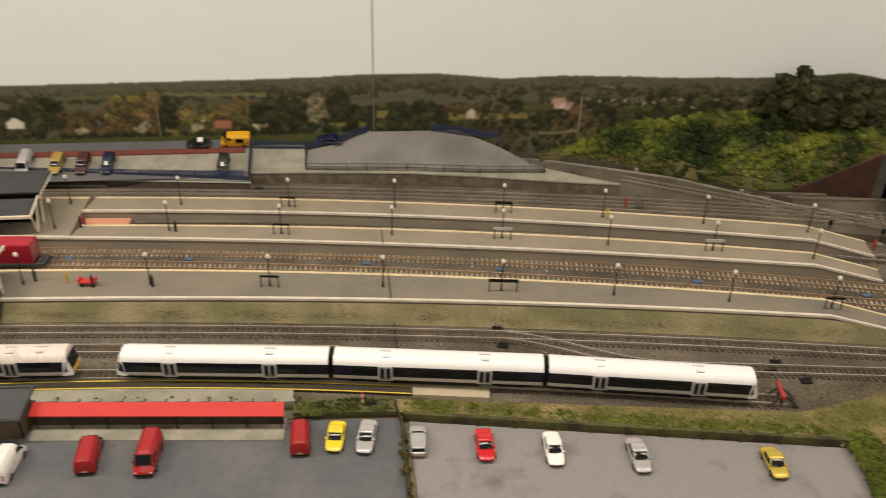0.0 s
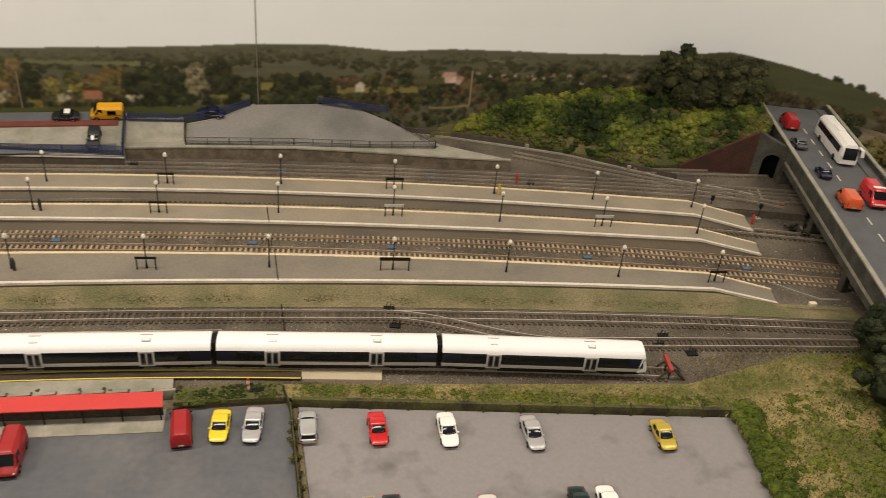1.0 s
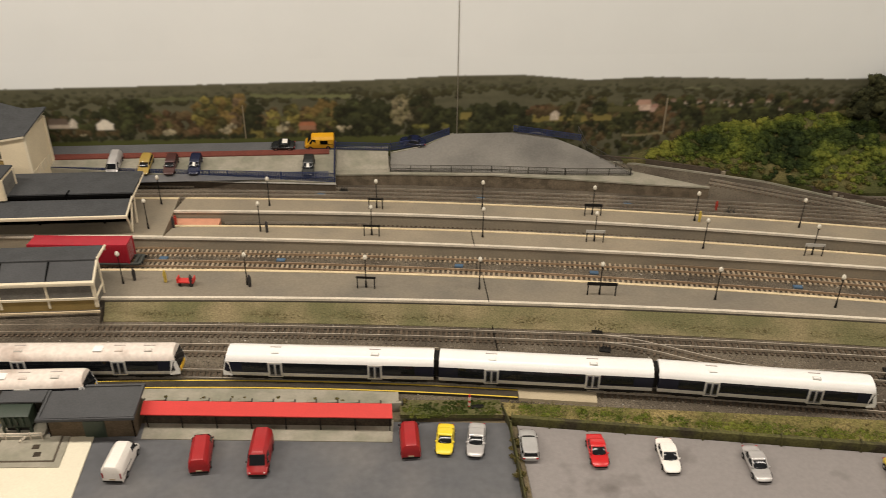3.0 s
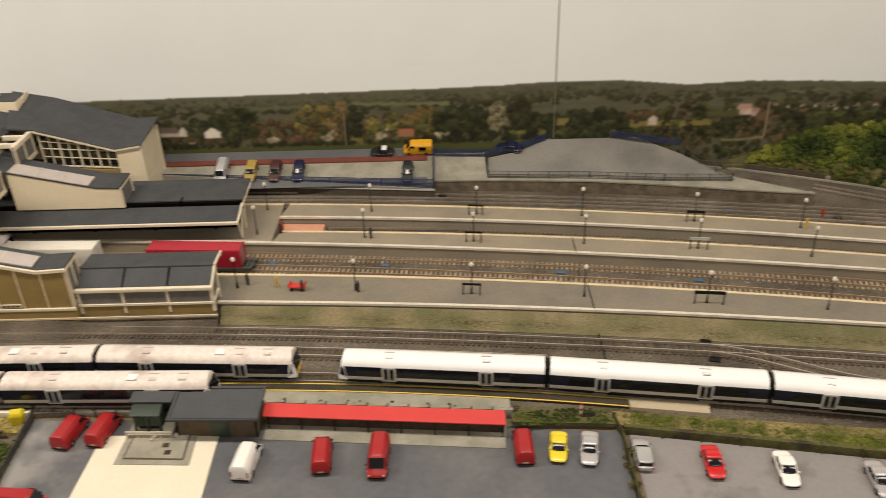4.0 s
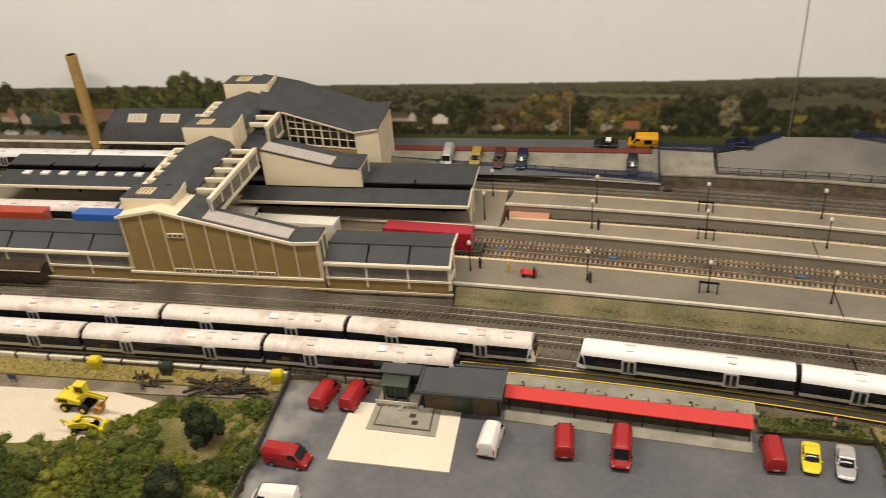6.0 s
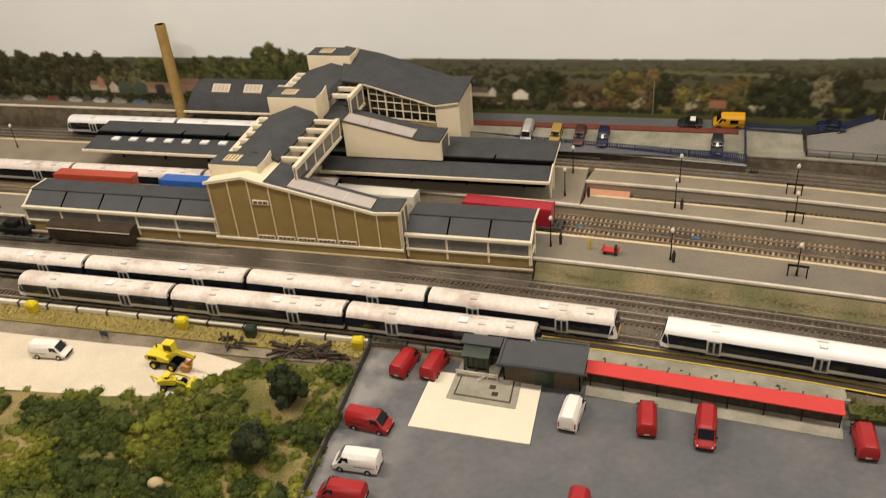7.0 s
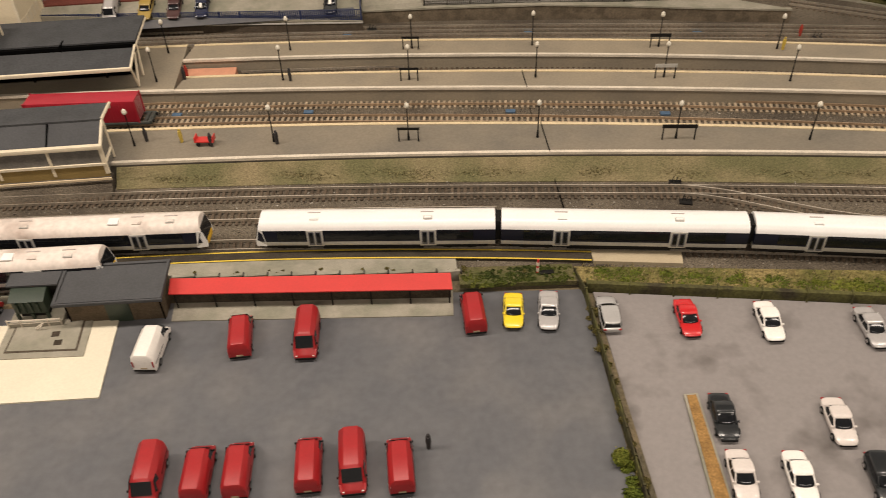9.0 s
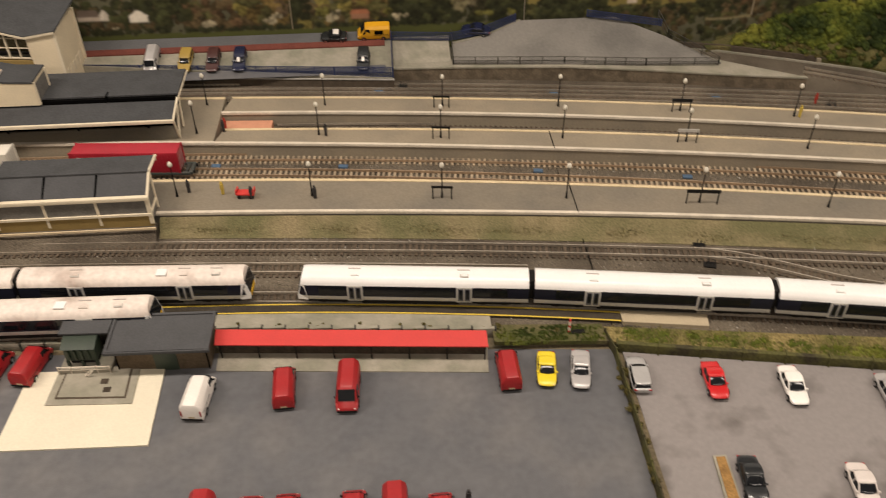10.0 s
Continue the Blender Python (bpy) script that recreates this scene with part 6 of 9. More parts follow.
def roof_canopy(x0, x1, ya, yb, z, label, lights=0, a_frame=True, split=0.52):
    """A dark double-pitched island canopy on columns."""
    t = thing("island_canopy", pose(0, 0, 0), label, "canopy", "platform canopies")
    ym = ya + (yb - ya) * split
    bm = bmesh.new(); prism(bm, [(x0, ya, z), (x0, ym, z + 0.009), (x0, ym, z + 0.006), (x0, ya, z - 0.003)], (x1 - x0, 0, 0))
    part("front_slope", bm, M["slate"], t)
    bm = bmesh.new(); prism(bm, [(x0, ym + 0.008, z + 0.0175), (x0, yb, z + 0.021), (x0, yb, z + 0.016), (x0, ym + 0.008, z + 0.0125)], (x1 - x0, 0, 0))
    part("rear_slope", bm, M["slate"], t)
    bm = bmesh.new(); box(bm, x0, x1, ym + 0.001, ym + 0.010, z + 0.002, z + 0.0150)
    part("valley", bm, M["fascia"], t)
    bm = bmesh.new(); box(bm, x0 - 0.001, x1 + 0.001, ya - 0.0035, ya + 0.001, z - 0.004, z + 0.0016, 0.0006)
    part("fascia", bm, M["white_trim"], t)
    for k in range(1, 4):
        x = x0 + k * (x1 - x0) / 4
        bm = bmesh.new(); box(bm, x - 0.0012, x + 0.0012, ym - 0.001, ym + 0.020, z + 0.008, z + 0.0190)
        part("rib", bm, M["fascia"], t)
    n = max(int((x1 - x0) / 0.1), 2)
    for k in range(n):
        x = x0 + (k + 0.5) * (x1 - x0) / n
        bm = bmesh.new(); cyl(bm, (x, ym, PLAT), (x, ym, z + 0.008), 0.002, n=8)
        part("column", bm, M["black"], t)
    if a_frame:
        for a, b in (((ya, z - 0.001), (ya + 0.016, PLAT)), ((ya + 0.040, z + 0.006), (ya + 0.016, PLAT)), ((ya, z), (ym, z + 0.013)), ((ym, z + 0.011), (yb, z + 0.016)), ((ya + 0.06, z + 0.010), (ya + 0.052, PLAT))):
            bm = bmesh.new(); cyl(bm, (x1, *a), (x1, *b), 0.0020, n=6)
            part("end_frame", bm, M["white_trim"], t)
    for k in range(lights):
        x = x0 + 0.05 + k * (x1 - x0 - 0.08) / lights
        bm = bmesh.new(); box(bm, x, x + 0.019, ym - 0.020, ym - 0.006, z + 0.0062, z + 0.0105, 0.0006)
        part("skylight", bm, M["coach_white"], t, "white rooflight")
    return t


roof_canopy(-1.050, -0.583, 1.343, 1.487, 0.078, "dark slate island canopy with white end frames", split=0.36)
roof_canopy(-1.640, -1.200, 1.378, 1.492, 0.082, "dark slate island canopy with a row of white rooflights", 8, False)

# ---- goods shed and chimney behind the station ----
gs = thing("goods_shed", pose(0, 0, 0), "long low shed with dark slate roof and cream rooflights", "shed")
bm = bmesh.new(); box(bm, -1.475, -1.20, 1.594, 1.645, 0.0, 0.097)
part("wall", bm, M["stone_grey"], gs)
bm = bmesh.new()
rings = []
for x, k in ((-1.492, 0.40), (-1.487, 0.72), (-1.478, 0.90), (-1.464, 1.0), (-1.190, 1.0)):
    arch = [(1.582, 0.0965), (1.592, 0.0965 + 0.020 * k), (1.605, 0.0965 + 0.036 * k), (1.622, 0.0965 + 0.049 * k), (1.648, 0.0965 + 0.056 * k), (1.648, 0.0945), (1.582, 0.0945)]
    rings.append([Vector((x, y, z)) for y, z in arch])
loft(bm, rings)
part("roof", bm, M["slate"], gs)
bm = bmesh.new(); box(bm, -1.495, -1.190, 1.576, 1.582, 0.0925, 0.0962)
part("gutter", bm, M["white_trim"], gs)
for x in (-1.426, -1.343, -1.258):
    bm = bmesh.new(); prism(bm, [(x, 1.6060, 0.1340), (x, 1.6230, 0.1470), (x, 1.6230, 0.1490), (x, 1.6060, 0.1360)], (0.046, 0, 0))
    sk = part("skylight", bm, M["skylight"], gs)
    for k in range(4):
        xa = x + 0.0045 + k * 0.0098
        bm = bmesh.new(); prism(bm, [(xa, 1.6080, 0.1378), (xa, 1.6212, 0.1479), (xa, 1.6212, 0.1483), (xa, 1.6080, 0.1382)], (0.0072, 0, 0))
        part("pane", bm, M["lead"], sk)
ch = thing("chimney_stack", pose(-1.520, 1.606, 0.0), "tall tapering yellow brick chimney", "chimney")
bm = bmesh.new(); cyl(bm, (0, 0, 0), (0, 0, 0.284), 0.0150, 0.0118, 20)
part("shaft", bm, M["chimney"], ch)
for z in (0.256, 0.264, 0.272):
    bm = bmesh.new(); cyl(bm, (0, 0, z), (0, 0, z + 0.0026), 0.0127, 0.0127, 20)
    part("brick_band", bm, M["chimney"], ch)
bm = bmesh.new(); cyl(bm, (0, 0, 0.283), (0, 0, 0.296), 0.0128, 0.0122, 20)
part("cap", bm, M["chimney"], ch)
bm = bmesh.new(); cyl(bm, (0, 0, 0.2956), (0, 0, 0.2966), 0.0095, 0.0095, 16)
part("flue", bm, M["fascia"], ch, "flat black disc at the flue opening")
for x in (-0.026, 0.022):
    bm = bmesh.new(); box(bm, x - 0.012, x + 0.012, -0.013, 0.010, 0.0, 0.074, 0.003)
    part("plinth", bm, M["brown_brick"], ch)

# ---- platform furniture ----
def lamp_post(x, y, first=None):
    m = pose(x, y, PLAT, 0, 0, random.uniform(-12, 12))
    if first:
        return copy_thing(first, m)
    t = thing("platform_lamp", m, "black platform lamp post with white globe lantern", "lamp post", "platform lamps")
    bm = bmesh.new(); cyl(bm, (0, 0, 0), (0, 0, 0.012), 0.0020, 0.0012); cyl(bm, (0, 0, 0.012), (0, 0, 0.053), 0.0010, 0.0008)
    part("post", bm, M["black"], t)
    bm = bmesh.new(); blob(bm, (0, 0, 0.0560), 0.0036, 2, (1, 1, 1.15))
    part("globe", bm, M["lampglass"], t)
    bm = bmesh.new(); cyl(bm, (0, 0, 0.0592), (0, 0, 0.0615), 0.0030, 0.0008, 10)
    part("cap", bm, M["lampglass"], t)
    bm = bmesh.new(); cyl(bm, (0, 0, 0.0515), (0, 0, 0.0535), 0.0016, 0.0024, 8)
    part("collar", bm, M["black"], t)
    return t


LAMPS = [(-0.556, 1.183), (-0.353, 1.168), (-0.158, 1.148), (0.027, 1.131), (0.221, 1.104), (0.405, 1.077), (0.590, 1.043), (0.752, 1.012),
         (-0.557, 1.370), (-0.351, 1.348), (-0.148, 1.322), (0.053, 1.303), (0.253, 1.276), (0.442, 1.238), (0.628, 1.205), (0.800, 1.163),
         (-0.554, 1.468), (-0.345, 1.450), (-0.138, 1.428), (0.065, 1.411), (0.273, 1.377), (0.462, 1.342), (0.650, 1.304), (0.838, 1.257),
         (-1.90, 1.46), (-1.72, 1.18)]
lamp0 = lamp_post(*LAMPS[0])
for x, y in LAMPS[1:]:
    lamp_post(x, y, lamp0)


def name_board(x, y, w, ang, pale=False):
    """A platform running-in frame: two legs and a board."""
    t = thing("platform_sign", pose(x, y, PLAT, 0, 0, ang), "black two-legged platform sign frame", "sign", "platform signs")
    for s in (-1, 1):
        bm = bmesh.new(); cyl(bm, (s * w / 2, 0, 0), (s * w / 2, 0, 0.022), 0.0011, 0.0009)
        part("leg", bm, M["black"], t)
    bm = bmesh.new(); box(bm, -w / 2 - 0.002, w / 2 + 0.002, -0.0008, 0.0008, 0.0190, 0.0225 if w < 0.03 else 0.0245)
    part("board", bm, M["silver"] if pale else M["black"], t)
    return t


for x, y, w, p in ((-0.158, 1.144, 0.028, False), (0.223, 1.100, 0.045, False), (0.752, 1.008, 0.026, False), (-0.148, 1.318, 0.027, False), (0.253, 1.272, 0.030, True), (-0.140, 1.424, 0.026, False), (0.273, 1.373, 0.030, False), (0.628, 1.201, 0.030, True)):
    name_board(x, y, w, -7, p)


def figure(x, y, z, coat, legs, label, h=0.0225, seated=False):
    """A model figure, kept as one plain shape."""
    bm = bmesh.new()
    cyl(bm, (0, 0, 0), (0, 0, h * 0.48), 0.0024, 0.0028, 8)
    cyl(bm, (0, 0, h * 0.48), (0, 0, h * 0.82), 0.0032, 0.0026, 8)
    blob(bm, (0, 0, h * 0.92), 0.0020, 1)
    ob = tagged(part("model_figure", bm, coat), label, "figurine", "model figures")
    ob.matrix_world = pose(x, y, z, 0, 0, random.uniform(0, 360))
    return ob


for x, y, z, c, lab in ((-0.540, 1.193, PLAT, "dark_fig", "small dark model figure standing on the platform"), (-0.488, 1.184, PLAT, "hivis", "small model figure in yellow on the platform"), (-0.443, 1.168, PLAT, "dark_fig", "small dark model figure by the red trolley"),
                        (-0.348, 1.162, PLAT, "dark_fig", "small dark model figure beside a lamp post"), (-0.339, 1.344, PLAT, "dark_fig", "small dark model figure on the island platform"), (-0.512, 1.372, PLAT, "dark_fig", "small dark model figure at the bay end"),
                        (-0.516, 1.405, 0.022, "red_fig", "small red model figure by the bay infill"), (0.962, 1.228, TRK, "red_fig", "small track worker figure in orange red"), (1.045, 1.265, TRK, "red_fig", "small track worker figure in orange red"),
                        (0.528, 1.402, TRK + RAISED, "red_fig", "small track worker figure beside the far line"), (0.470, 1.338, PLAT, "hivis", "small model figure in yellow beside a lamp"), (-0.166, 0.638, 0.002, "dark_fig", "small dark model figure beside a red van")):
    figure(x, y, z, M[c], None, lab)
tr = thing("luggage_trolley", pose(-0.452, 1.174, PLAT, 0, 0, -6), "red flat luggage trolley on the platform", "trolley")
bm = bmesh.new(); box(bm, -0.014, 0.014, -0.007, 0.007, 0.006, 0.0085, 0.0006)
part("deck", bm, M["red_roof"], tr)
for x in (-0.013, 0.013):
    bm = bmesh.new(); box(bm, x - 0.0008, x + 0.0008, -0.007, 0.007, 0.0085, 0.014)
    part("end_rail", bm, M["red_roof"], tr)
for x in (-0.009, 0.009):
    for s in (-1, 1):
        bm = bmesh.new(); cyl(bm, (x, s * 0.0055, 0.003), (x, s * 0.007, 0.003), 0.003, n=10)
        part("wheel", bm, M["tyre"], tr)

# blue trackside magnets
mag = None
for f, xs in ((lambda x: (F1(x) + F2(x)) / 2, (-0.52, -0.311, 0.005, 0.24, 0.58, 0.86)), (lambda x: (TA(x) + TC(x)) / 2 - 0.004, (-1.23, -1.06, -0.90, -0.60, -0.343, -0.034)), (lambda x: (T6R(x) + T7R(x)) / 2, (-0.25, 0.07, 0.36))):
    for x in xs:
        z = TRK + (RAISED if f(0) > 1.4 else 0)
        m = pose(x, f(x), z, 0, 0, -8)
        if mag:
            copy_thing(mag, m)
        else:
            bm = bmesh.new(); box(bm, -0.0075, 0.0075, -0.0045, 0.0045, 0, 0.003, 0.0006)
            mag = tagged(part("trackside_box", bm, M["bright_blue"]), "small bright blue box lying between the tracks", "trackside box", "trackside boxes")
            mag.matrix_world = m

# ---- walkway, board, low platform, shelter ----
t = thing("walkway", pose(0, 0, 0), "dark tarmac walkway with yellow edge lines beside the siding", "walkway", kind="structure")
bm = bmesh.new(); along(bm, STRIP, -0.80, 0.055, [(-0.0082, TRK), (0.0082, TRK), (0.0082, 0.0146), (-0.0082, 0.0146)])
part("surface", bm, mat("walkway_tarmac", (0.052, 0.042, 0.030), 0.9, var=0.25, scale=40, fine=400, bump=0.2), t)
for o in (-0.0078, 0.0078):
    bm = bmesh.new(); along(bm, STRIP, -0.80, 0.055, [(o - 0.0011, 0.0146), (o + 0.0011, 0.0146), (o + 0.0011, 0.0150), (o - 0.0011, 0.0150)])
    part("edge_line", bm, M["yellow_line"], t)
bm = bmesh.new(); flat(bm, [(0.0555, 0.883), (0.163, 0.866), (0.167, 0.888), (0.0565, 0.9035)], TRK, 0.0150)
piece("timber_board", bm, M["wood"], "pale plywood board lying beside the siding", "board", kind="structure")
lp = thing("low_platform", pose(0, 0, 0), "weathered beige concrete walkway on a panelled retaining wall", "wall", kind="structure")
LPN = lambda x: 0.8745 - 0.0853 * (x + 0.12)
LPF = lambda x: LPN(x) + 0.0455
bm = bmesh.new(); between(bm, lambda x: LPN(x) + 0.012, lambda x: LPN(x) + 0.0275, -0.80, -0.113, 0.0, 0.0150, 20)
part("lower_slab", bm, M["concrete"], lp)
bm = bmesh.new(); between(bm, lambda x: LPN(x) + 0.0277, LPF, -0.80, -0.113, 0.0, 0.0138, 20)
part("upper_slab", bm, M["concrete"], lp)
for k in range(12):
    x = -0.45 + k * 0.0297
    bm = bmesh.new(); box(bm, x - 0.0275 / 2, x + 0.0275 / 2, LPN(x) + 0.007, LPN(x) + 0.0118, 0.0, 0.0165, 0.0006)
    part("wall_panel", bm, M["concrete"], lp)
    bm = bmesh.new(); box(bm, x + 0.0139, x + 0.0158, LPN(x) + 0.0055, LPN(x) + 0.012, 0.0, 0.0168)
    part("wall_post", bm, M["stone_grey"], lp)
sh = thing("cycle_shelter", pose(0, 0, 0), "long open shelter with bright red sheet roof on posts", "shelter")
RB, RF = (lambda x: 0.8615 - 0.0838 * (x + 0.122)), (lambda x: 0.8385 - 0.0868 * (x + 0.124))
bm = bmesh.new(); loft(bm, [[Vector((x, RF(x), 0.0285)), Vector((x, RB(x), 0.0335)), Vector((x, RB(x), 0.0320)), Vector((x, RF(x), 0.0270))] for x in steps(-0.458, -0.123, 12)])
part("roof", bm, M["red_roof"], sh)
for k in range(8):
    x = -0.452 + k * 0.0465
    for f, z in ((RF, 0.0272), (RB, 0.0322)):
        bm = bmesh.new(); cyl(bm, (x, f(x) + (0.003 if f is RF else -0.003), 0.001), (x, f(x) + (0.003 if f is RF else -0.003), z), 0.0009, n=6)
        part("post", bm, M["black"], sh)
# Back wall set forward and darkened; its colour includes the roof's shadow.
bm = bmesh.new(); loft(bm, [[Vector((x, RB(x) - 0.0115, 0.0035)), Vector((x, RB(x) - 0.0105, 0.0035)), Vector((x, RB(x) - 0.0105, 0.0290)), Vector((x, RB(x) - 0.0115, 0.0290))] for x in (-0.457, -0.124)])
part("back_panel", bm, M["timber"], sh)
bm = bmesh.new(); flat(bm, [(-0.457, 0.848), (-0.124, 0.820), (-0.121, 0.862), (-0.458, 0.890)], 0.0012, 0.0034)
piece("apron", bm, M["concrete"], "weathered concrete apron under the shelter", "pavement", kind="structure")

# ---- brick hut, generator and pad ----
bm = bmesh.new(); flat(bm, [(-0.688, 0.743), (-0.517, 0.7385), (-0.520, 0.858), (-0.684, 0.862)], 0.0015, 0.0040)
piece("cream_pad", bm, M["pad"], "flat cream painted pad in the van yard", "pad", kind="structure")
hut = thing("brick_hut", pose(-0.5195, 0.8780, 0.002, 0, 0, -1.5), "brown brick hut with flat dark grey felt roof", "hut")
bm = bmesh.new(); box(bm, -0.0565, 0.0565, -0.0215, 0.0215, 0, 0.041, 0.0006)
part("wall", bm, M["brown_brick"], hut)
bm = bmesh.new(); prism(bm, [(-0.062, -0.033, 0.0395), (-0.062, 0.028, 0.0440), (-0.062, 0.028, 0.0470), (-0.062, -0.033, 0.0425)], (0.124, 0, 0))
part("roof", bm, M["felt"], hut)
for y, z in ((-0.0335, 0.0415), (0.0285, 0.0460)):
    bm = bmesh.new(); box(bm, -0.063, 0.063, y - 0.0012, y + 0.0012, z - 0.0022, z + 0.0022, 0.0004)
    part("roof_edge", bm, M["felt"], hut)
for x in (-0.0605, 0.0605):
    bm = bmesh.new(); prism(bm, [(x - 0.0016, -0.033, 0.0424), (x - 0.0016, 0.028, 0.0469), (x - 0.0016, 0.028, 0.0490), (x - 0.0016, -0.033, 0.0445)], (0.0032, 0, 0))
    part("roof_rim", bm, M["felt"], hut)
for y, z in ((-0.0312, 0.0424), (0.0265, 0.0467)):
    bm = bmesh.new(); box(bm, -0.0588, 0.0588, y - 0.0016, y + 0.0016, z, z + 0.0022)
    part("roof_rim", bm, M["felt"], hut)
bm = bmesh.new(); box(bm, -0.010, 0.018, -0.0225, -0.0212, 0.0, 0.028)
part("door", bm, M["dark_green"], hut, "dull dark green double door")
for x in (-0.0565, 0.0565):
    bm = bmesh.new(); cyl(bm, (x * 0.97, -0.0225, 0), (x * 0.97, -0.0225, 0.040), 0.0009, n=6)
    part("drainpipe", bm, M["fascia"], hut)
g = thing("transformer", pose(-0.612, 0.884, 0.002, 0, 0, -2), "dark green electrical transformer cabinet on a concrete plinth", "transformer")
bm = bmesh.new(); box(bm, -0.033, 0.029, -0.030, 0.022, 0, 0.008, 0.0006)
part("plinth", bm, M["concrete"], g)
bm = bmesh.new(); box(bm, -0.024, 0.014, -0.0215, 0.002, 0.017, 0.0385, 0.0010)
tank = part("tank", bm, M["dark_green"], g)
bm = bmesh.new(); prism(bm, [(-0.0255, -0.0245, 0.0380), (-0.0255, -0.0080, 0.0440), (-0.0255, 0.0035, 0.0440), (-0.0255, 0.0035, 0.0380)], (0.041, 0, 0))
part("hood", bm, M["dark_green"], g)
for x in (-0.018, -0.010, -0.002, 0.006):
    bm = bmesh.new(); box(bm, x - 0.0012, x + 0.0012, -0.0240, -0.0213, 0.020, 0.035, 0.0003)
    part("cooling_fin", bm, M["dark_green"], tank)
for x in (-0.0225, -0.0050, 0.0125):
    for y in (-0.0205, 0.0000):
        bm = bmesh.new(); box(bm, x - 0.0016, x + 0.0016, y - 0.0016, y + 0.0016, 0.008, 0.0172)
        part("leg", bm, M["dark_green"], g)
bm = bmesh.new(); box(bm, -0.0210, 0.0110, -0.0160, 0.0000, 0.008, 0.0171)
part("switchgear", bm, M["black"], g)
bm = bmesh.new(); box(bm, -0.029, 0.026, 0.016, 0.0215, 0.008, 0.0462, 0.0005)
part("rear_wall", bm, M["stone_grey"], g, "grey blast wall")
bm = bmesh.new(); prism(bm, [(-0.031, -0.006, 0.0452), (-0.031, 0.0245, 0.0462), (-0.031, 0.0245, 0.0486), (-0.031, -0.006, 0.0476)], (0.060, 0, 0))
part("rear_roof", bm, M["felt"], g, "flat dark grey felt roof")
for z in (0.0105, 0.0150):
    bm = bmesh.new(); cyl(bm, (-0.033, -0.0305, z), (0.029, -0.0305, z), 0.0008, n=6)
    part("rail", bm, M["coping"], g)
for x in (-0.033, -0.018, 0.014, 0.029):
    bm = bmesh.new(); cyl(bm, (x, -0.0305, 0.002), (x, -0.0305, 0.0160), 0.0009, n=6)
    part("rail_post", bm, M["coping"], g)
bm = bmesh.new()
ringc = [Vector((0.005 + 0.0050 * math.cos(a), -0.0345 + 0.0030 * math.sin(a), 0.0085 + 0.0035 * math.cos(a))) for a in [math.tau * k / 14 for k in range(15)]]
for a, b in zip(ringc, ringc[1:]):
    cyl(bm, a, b, 0.0008, n=5)
part("cable_coil", bm, M["coping"], g, "loose coil of pale cable")
sl = thing("concrete_slab", pose(0, 0, 0), "grey concrete slab with dark edge channel and two hatches", "slab", kind="structure")
bm = bmesh.new(); flat(bm, [(-0.650, 0.806), (-0.548, 0.801), (-0.550, 0.862), (-0.648, 0.867)], 0.0040, 0.0052)
part("border", bm, M["concrete"], sl)
bm = bmesh.new(); flat(bm, [(-0.641, 0.8145), (-0.557, 0.8100), (-0.559, 0.8600), (-0.639, 0.8640)], 0.0052, 0.0057)
part("channel", bm, M["wallstone"], sl)
bm = bmesh.new(); flat(bm, [(-0.6385, 0.8165), (-0.5592, 0.8122), (-0.5612, 0.8600), (-0.6367, 0.8640)], 0.0057, 0.0064)
part("slab", bm, M["concrete"], sl)
for x, y in ((-0.588, 0.838), (-0.582, 0.824)):
    bm = bmesh.new(); box(bm, x - 0.0045, x + 0.0045, y - 0.004, y + 0.004, 0.0064, 0.0070)
    part("hatch", bm, M["timber"], sl)


# ---- walls and fences of the yards ----
def wall_line(name, pts, h, th, mt, cap, label, z0=0.0, posts=0.0, cat="wall"):
    t = thing(name, pose(0, 0, 0), label, cat, kind="structure")
    for (xa, ya), (xb, yb) in zip(pts, pts[1:]):
        d = Vector((xb - xa, yb - ya))
        L = d.length
        m = pose(xa, ya, z0, 0, 0, math.degrees(math.atan2(d.y, d.x)))
        n = max(int(L / posts), 1) if posts else 1
        for k in range(n):
            bm = bmesh.new(); box(bm, k * L / n, (k + 1) * L / n - (0.0004 if posts else 0), -th / 2, th / 2, 0, h, 0.0004, m)
            part("panel", bm, mt, t)
            if posts:
                bm = bmesh.new(); box(bm, k * L / n - 0.0010, k * L / n + 0.0010, -th * 0.9, th * 0.9, 0, h + 0.0015, 0.0, m)
                part("post", bm, cap, t)
    return t


wall_line("boundary_wall", [(0.040, 0.8465), (0.645, 0.7385)], 0.0155, 0.006, M["mossy"], M["mossy"], "dark mossy boundary wall behind the car park", 0.0, 0.05)
wall_line("dividing_fence", [(0.030, 0.870), (0.036, 0.835), (0.033, 0.497)], 0.0160, 0.0016, M["mossy"], M["mossy"], "weathered panel fence dividing the two yards", 0.0, 0.032, "fence")
wall_line("kerb", [(0.0425, 0.835), (0.0425, 0.497)], 0.004, 0.006, M["earth"], M["concrete"], "narrow strip of brown soil along the fence", 0.0)
wall_line("hedge_fence", [(-0.800, 0.915), (-0.779, 0.500)], 0.0150, 0.0030, M["stone_grey"], M["stone_grey"], "grey panel fence between the van yard and the bushes", 0.0, 0.034, "fence")
wall_line("yard_back_wall", [(-0.800, 0.912), (-0.585, 0.900)], 0.0125, 0.004, M["concrete"], M["stone_grey"], "low concrete wall behind the red vans", 0.0, 0.030)
wall_line("white_wall", [(-2.5, 0.9105), (-1.22, 0.9105), (-1.02, 0.9105), (-0.802, 0.9075)], 0.0130, 0.0070, M["pad"], M["wallstone"], "low whitish concrete wall with dark stub posts", 0.0, 0.06)
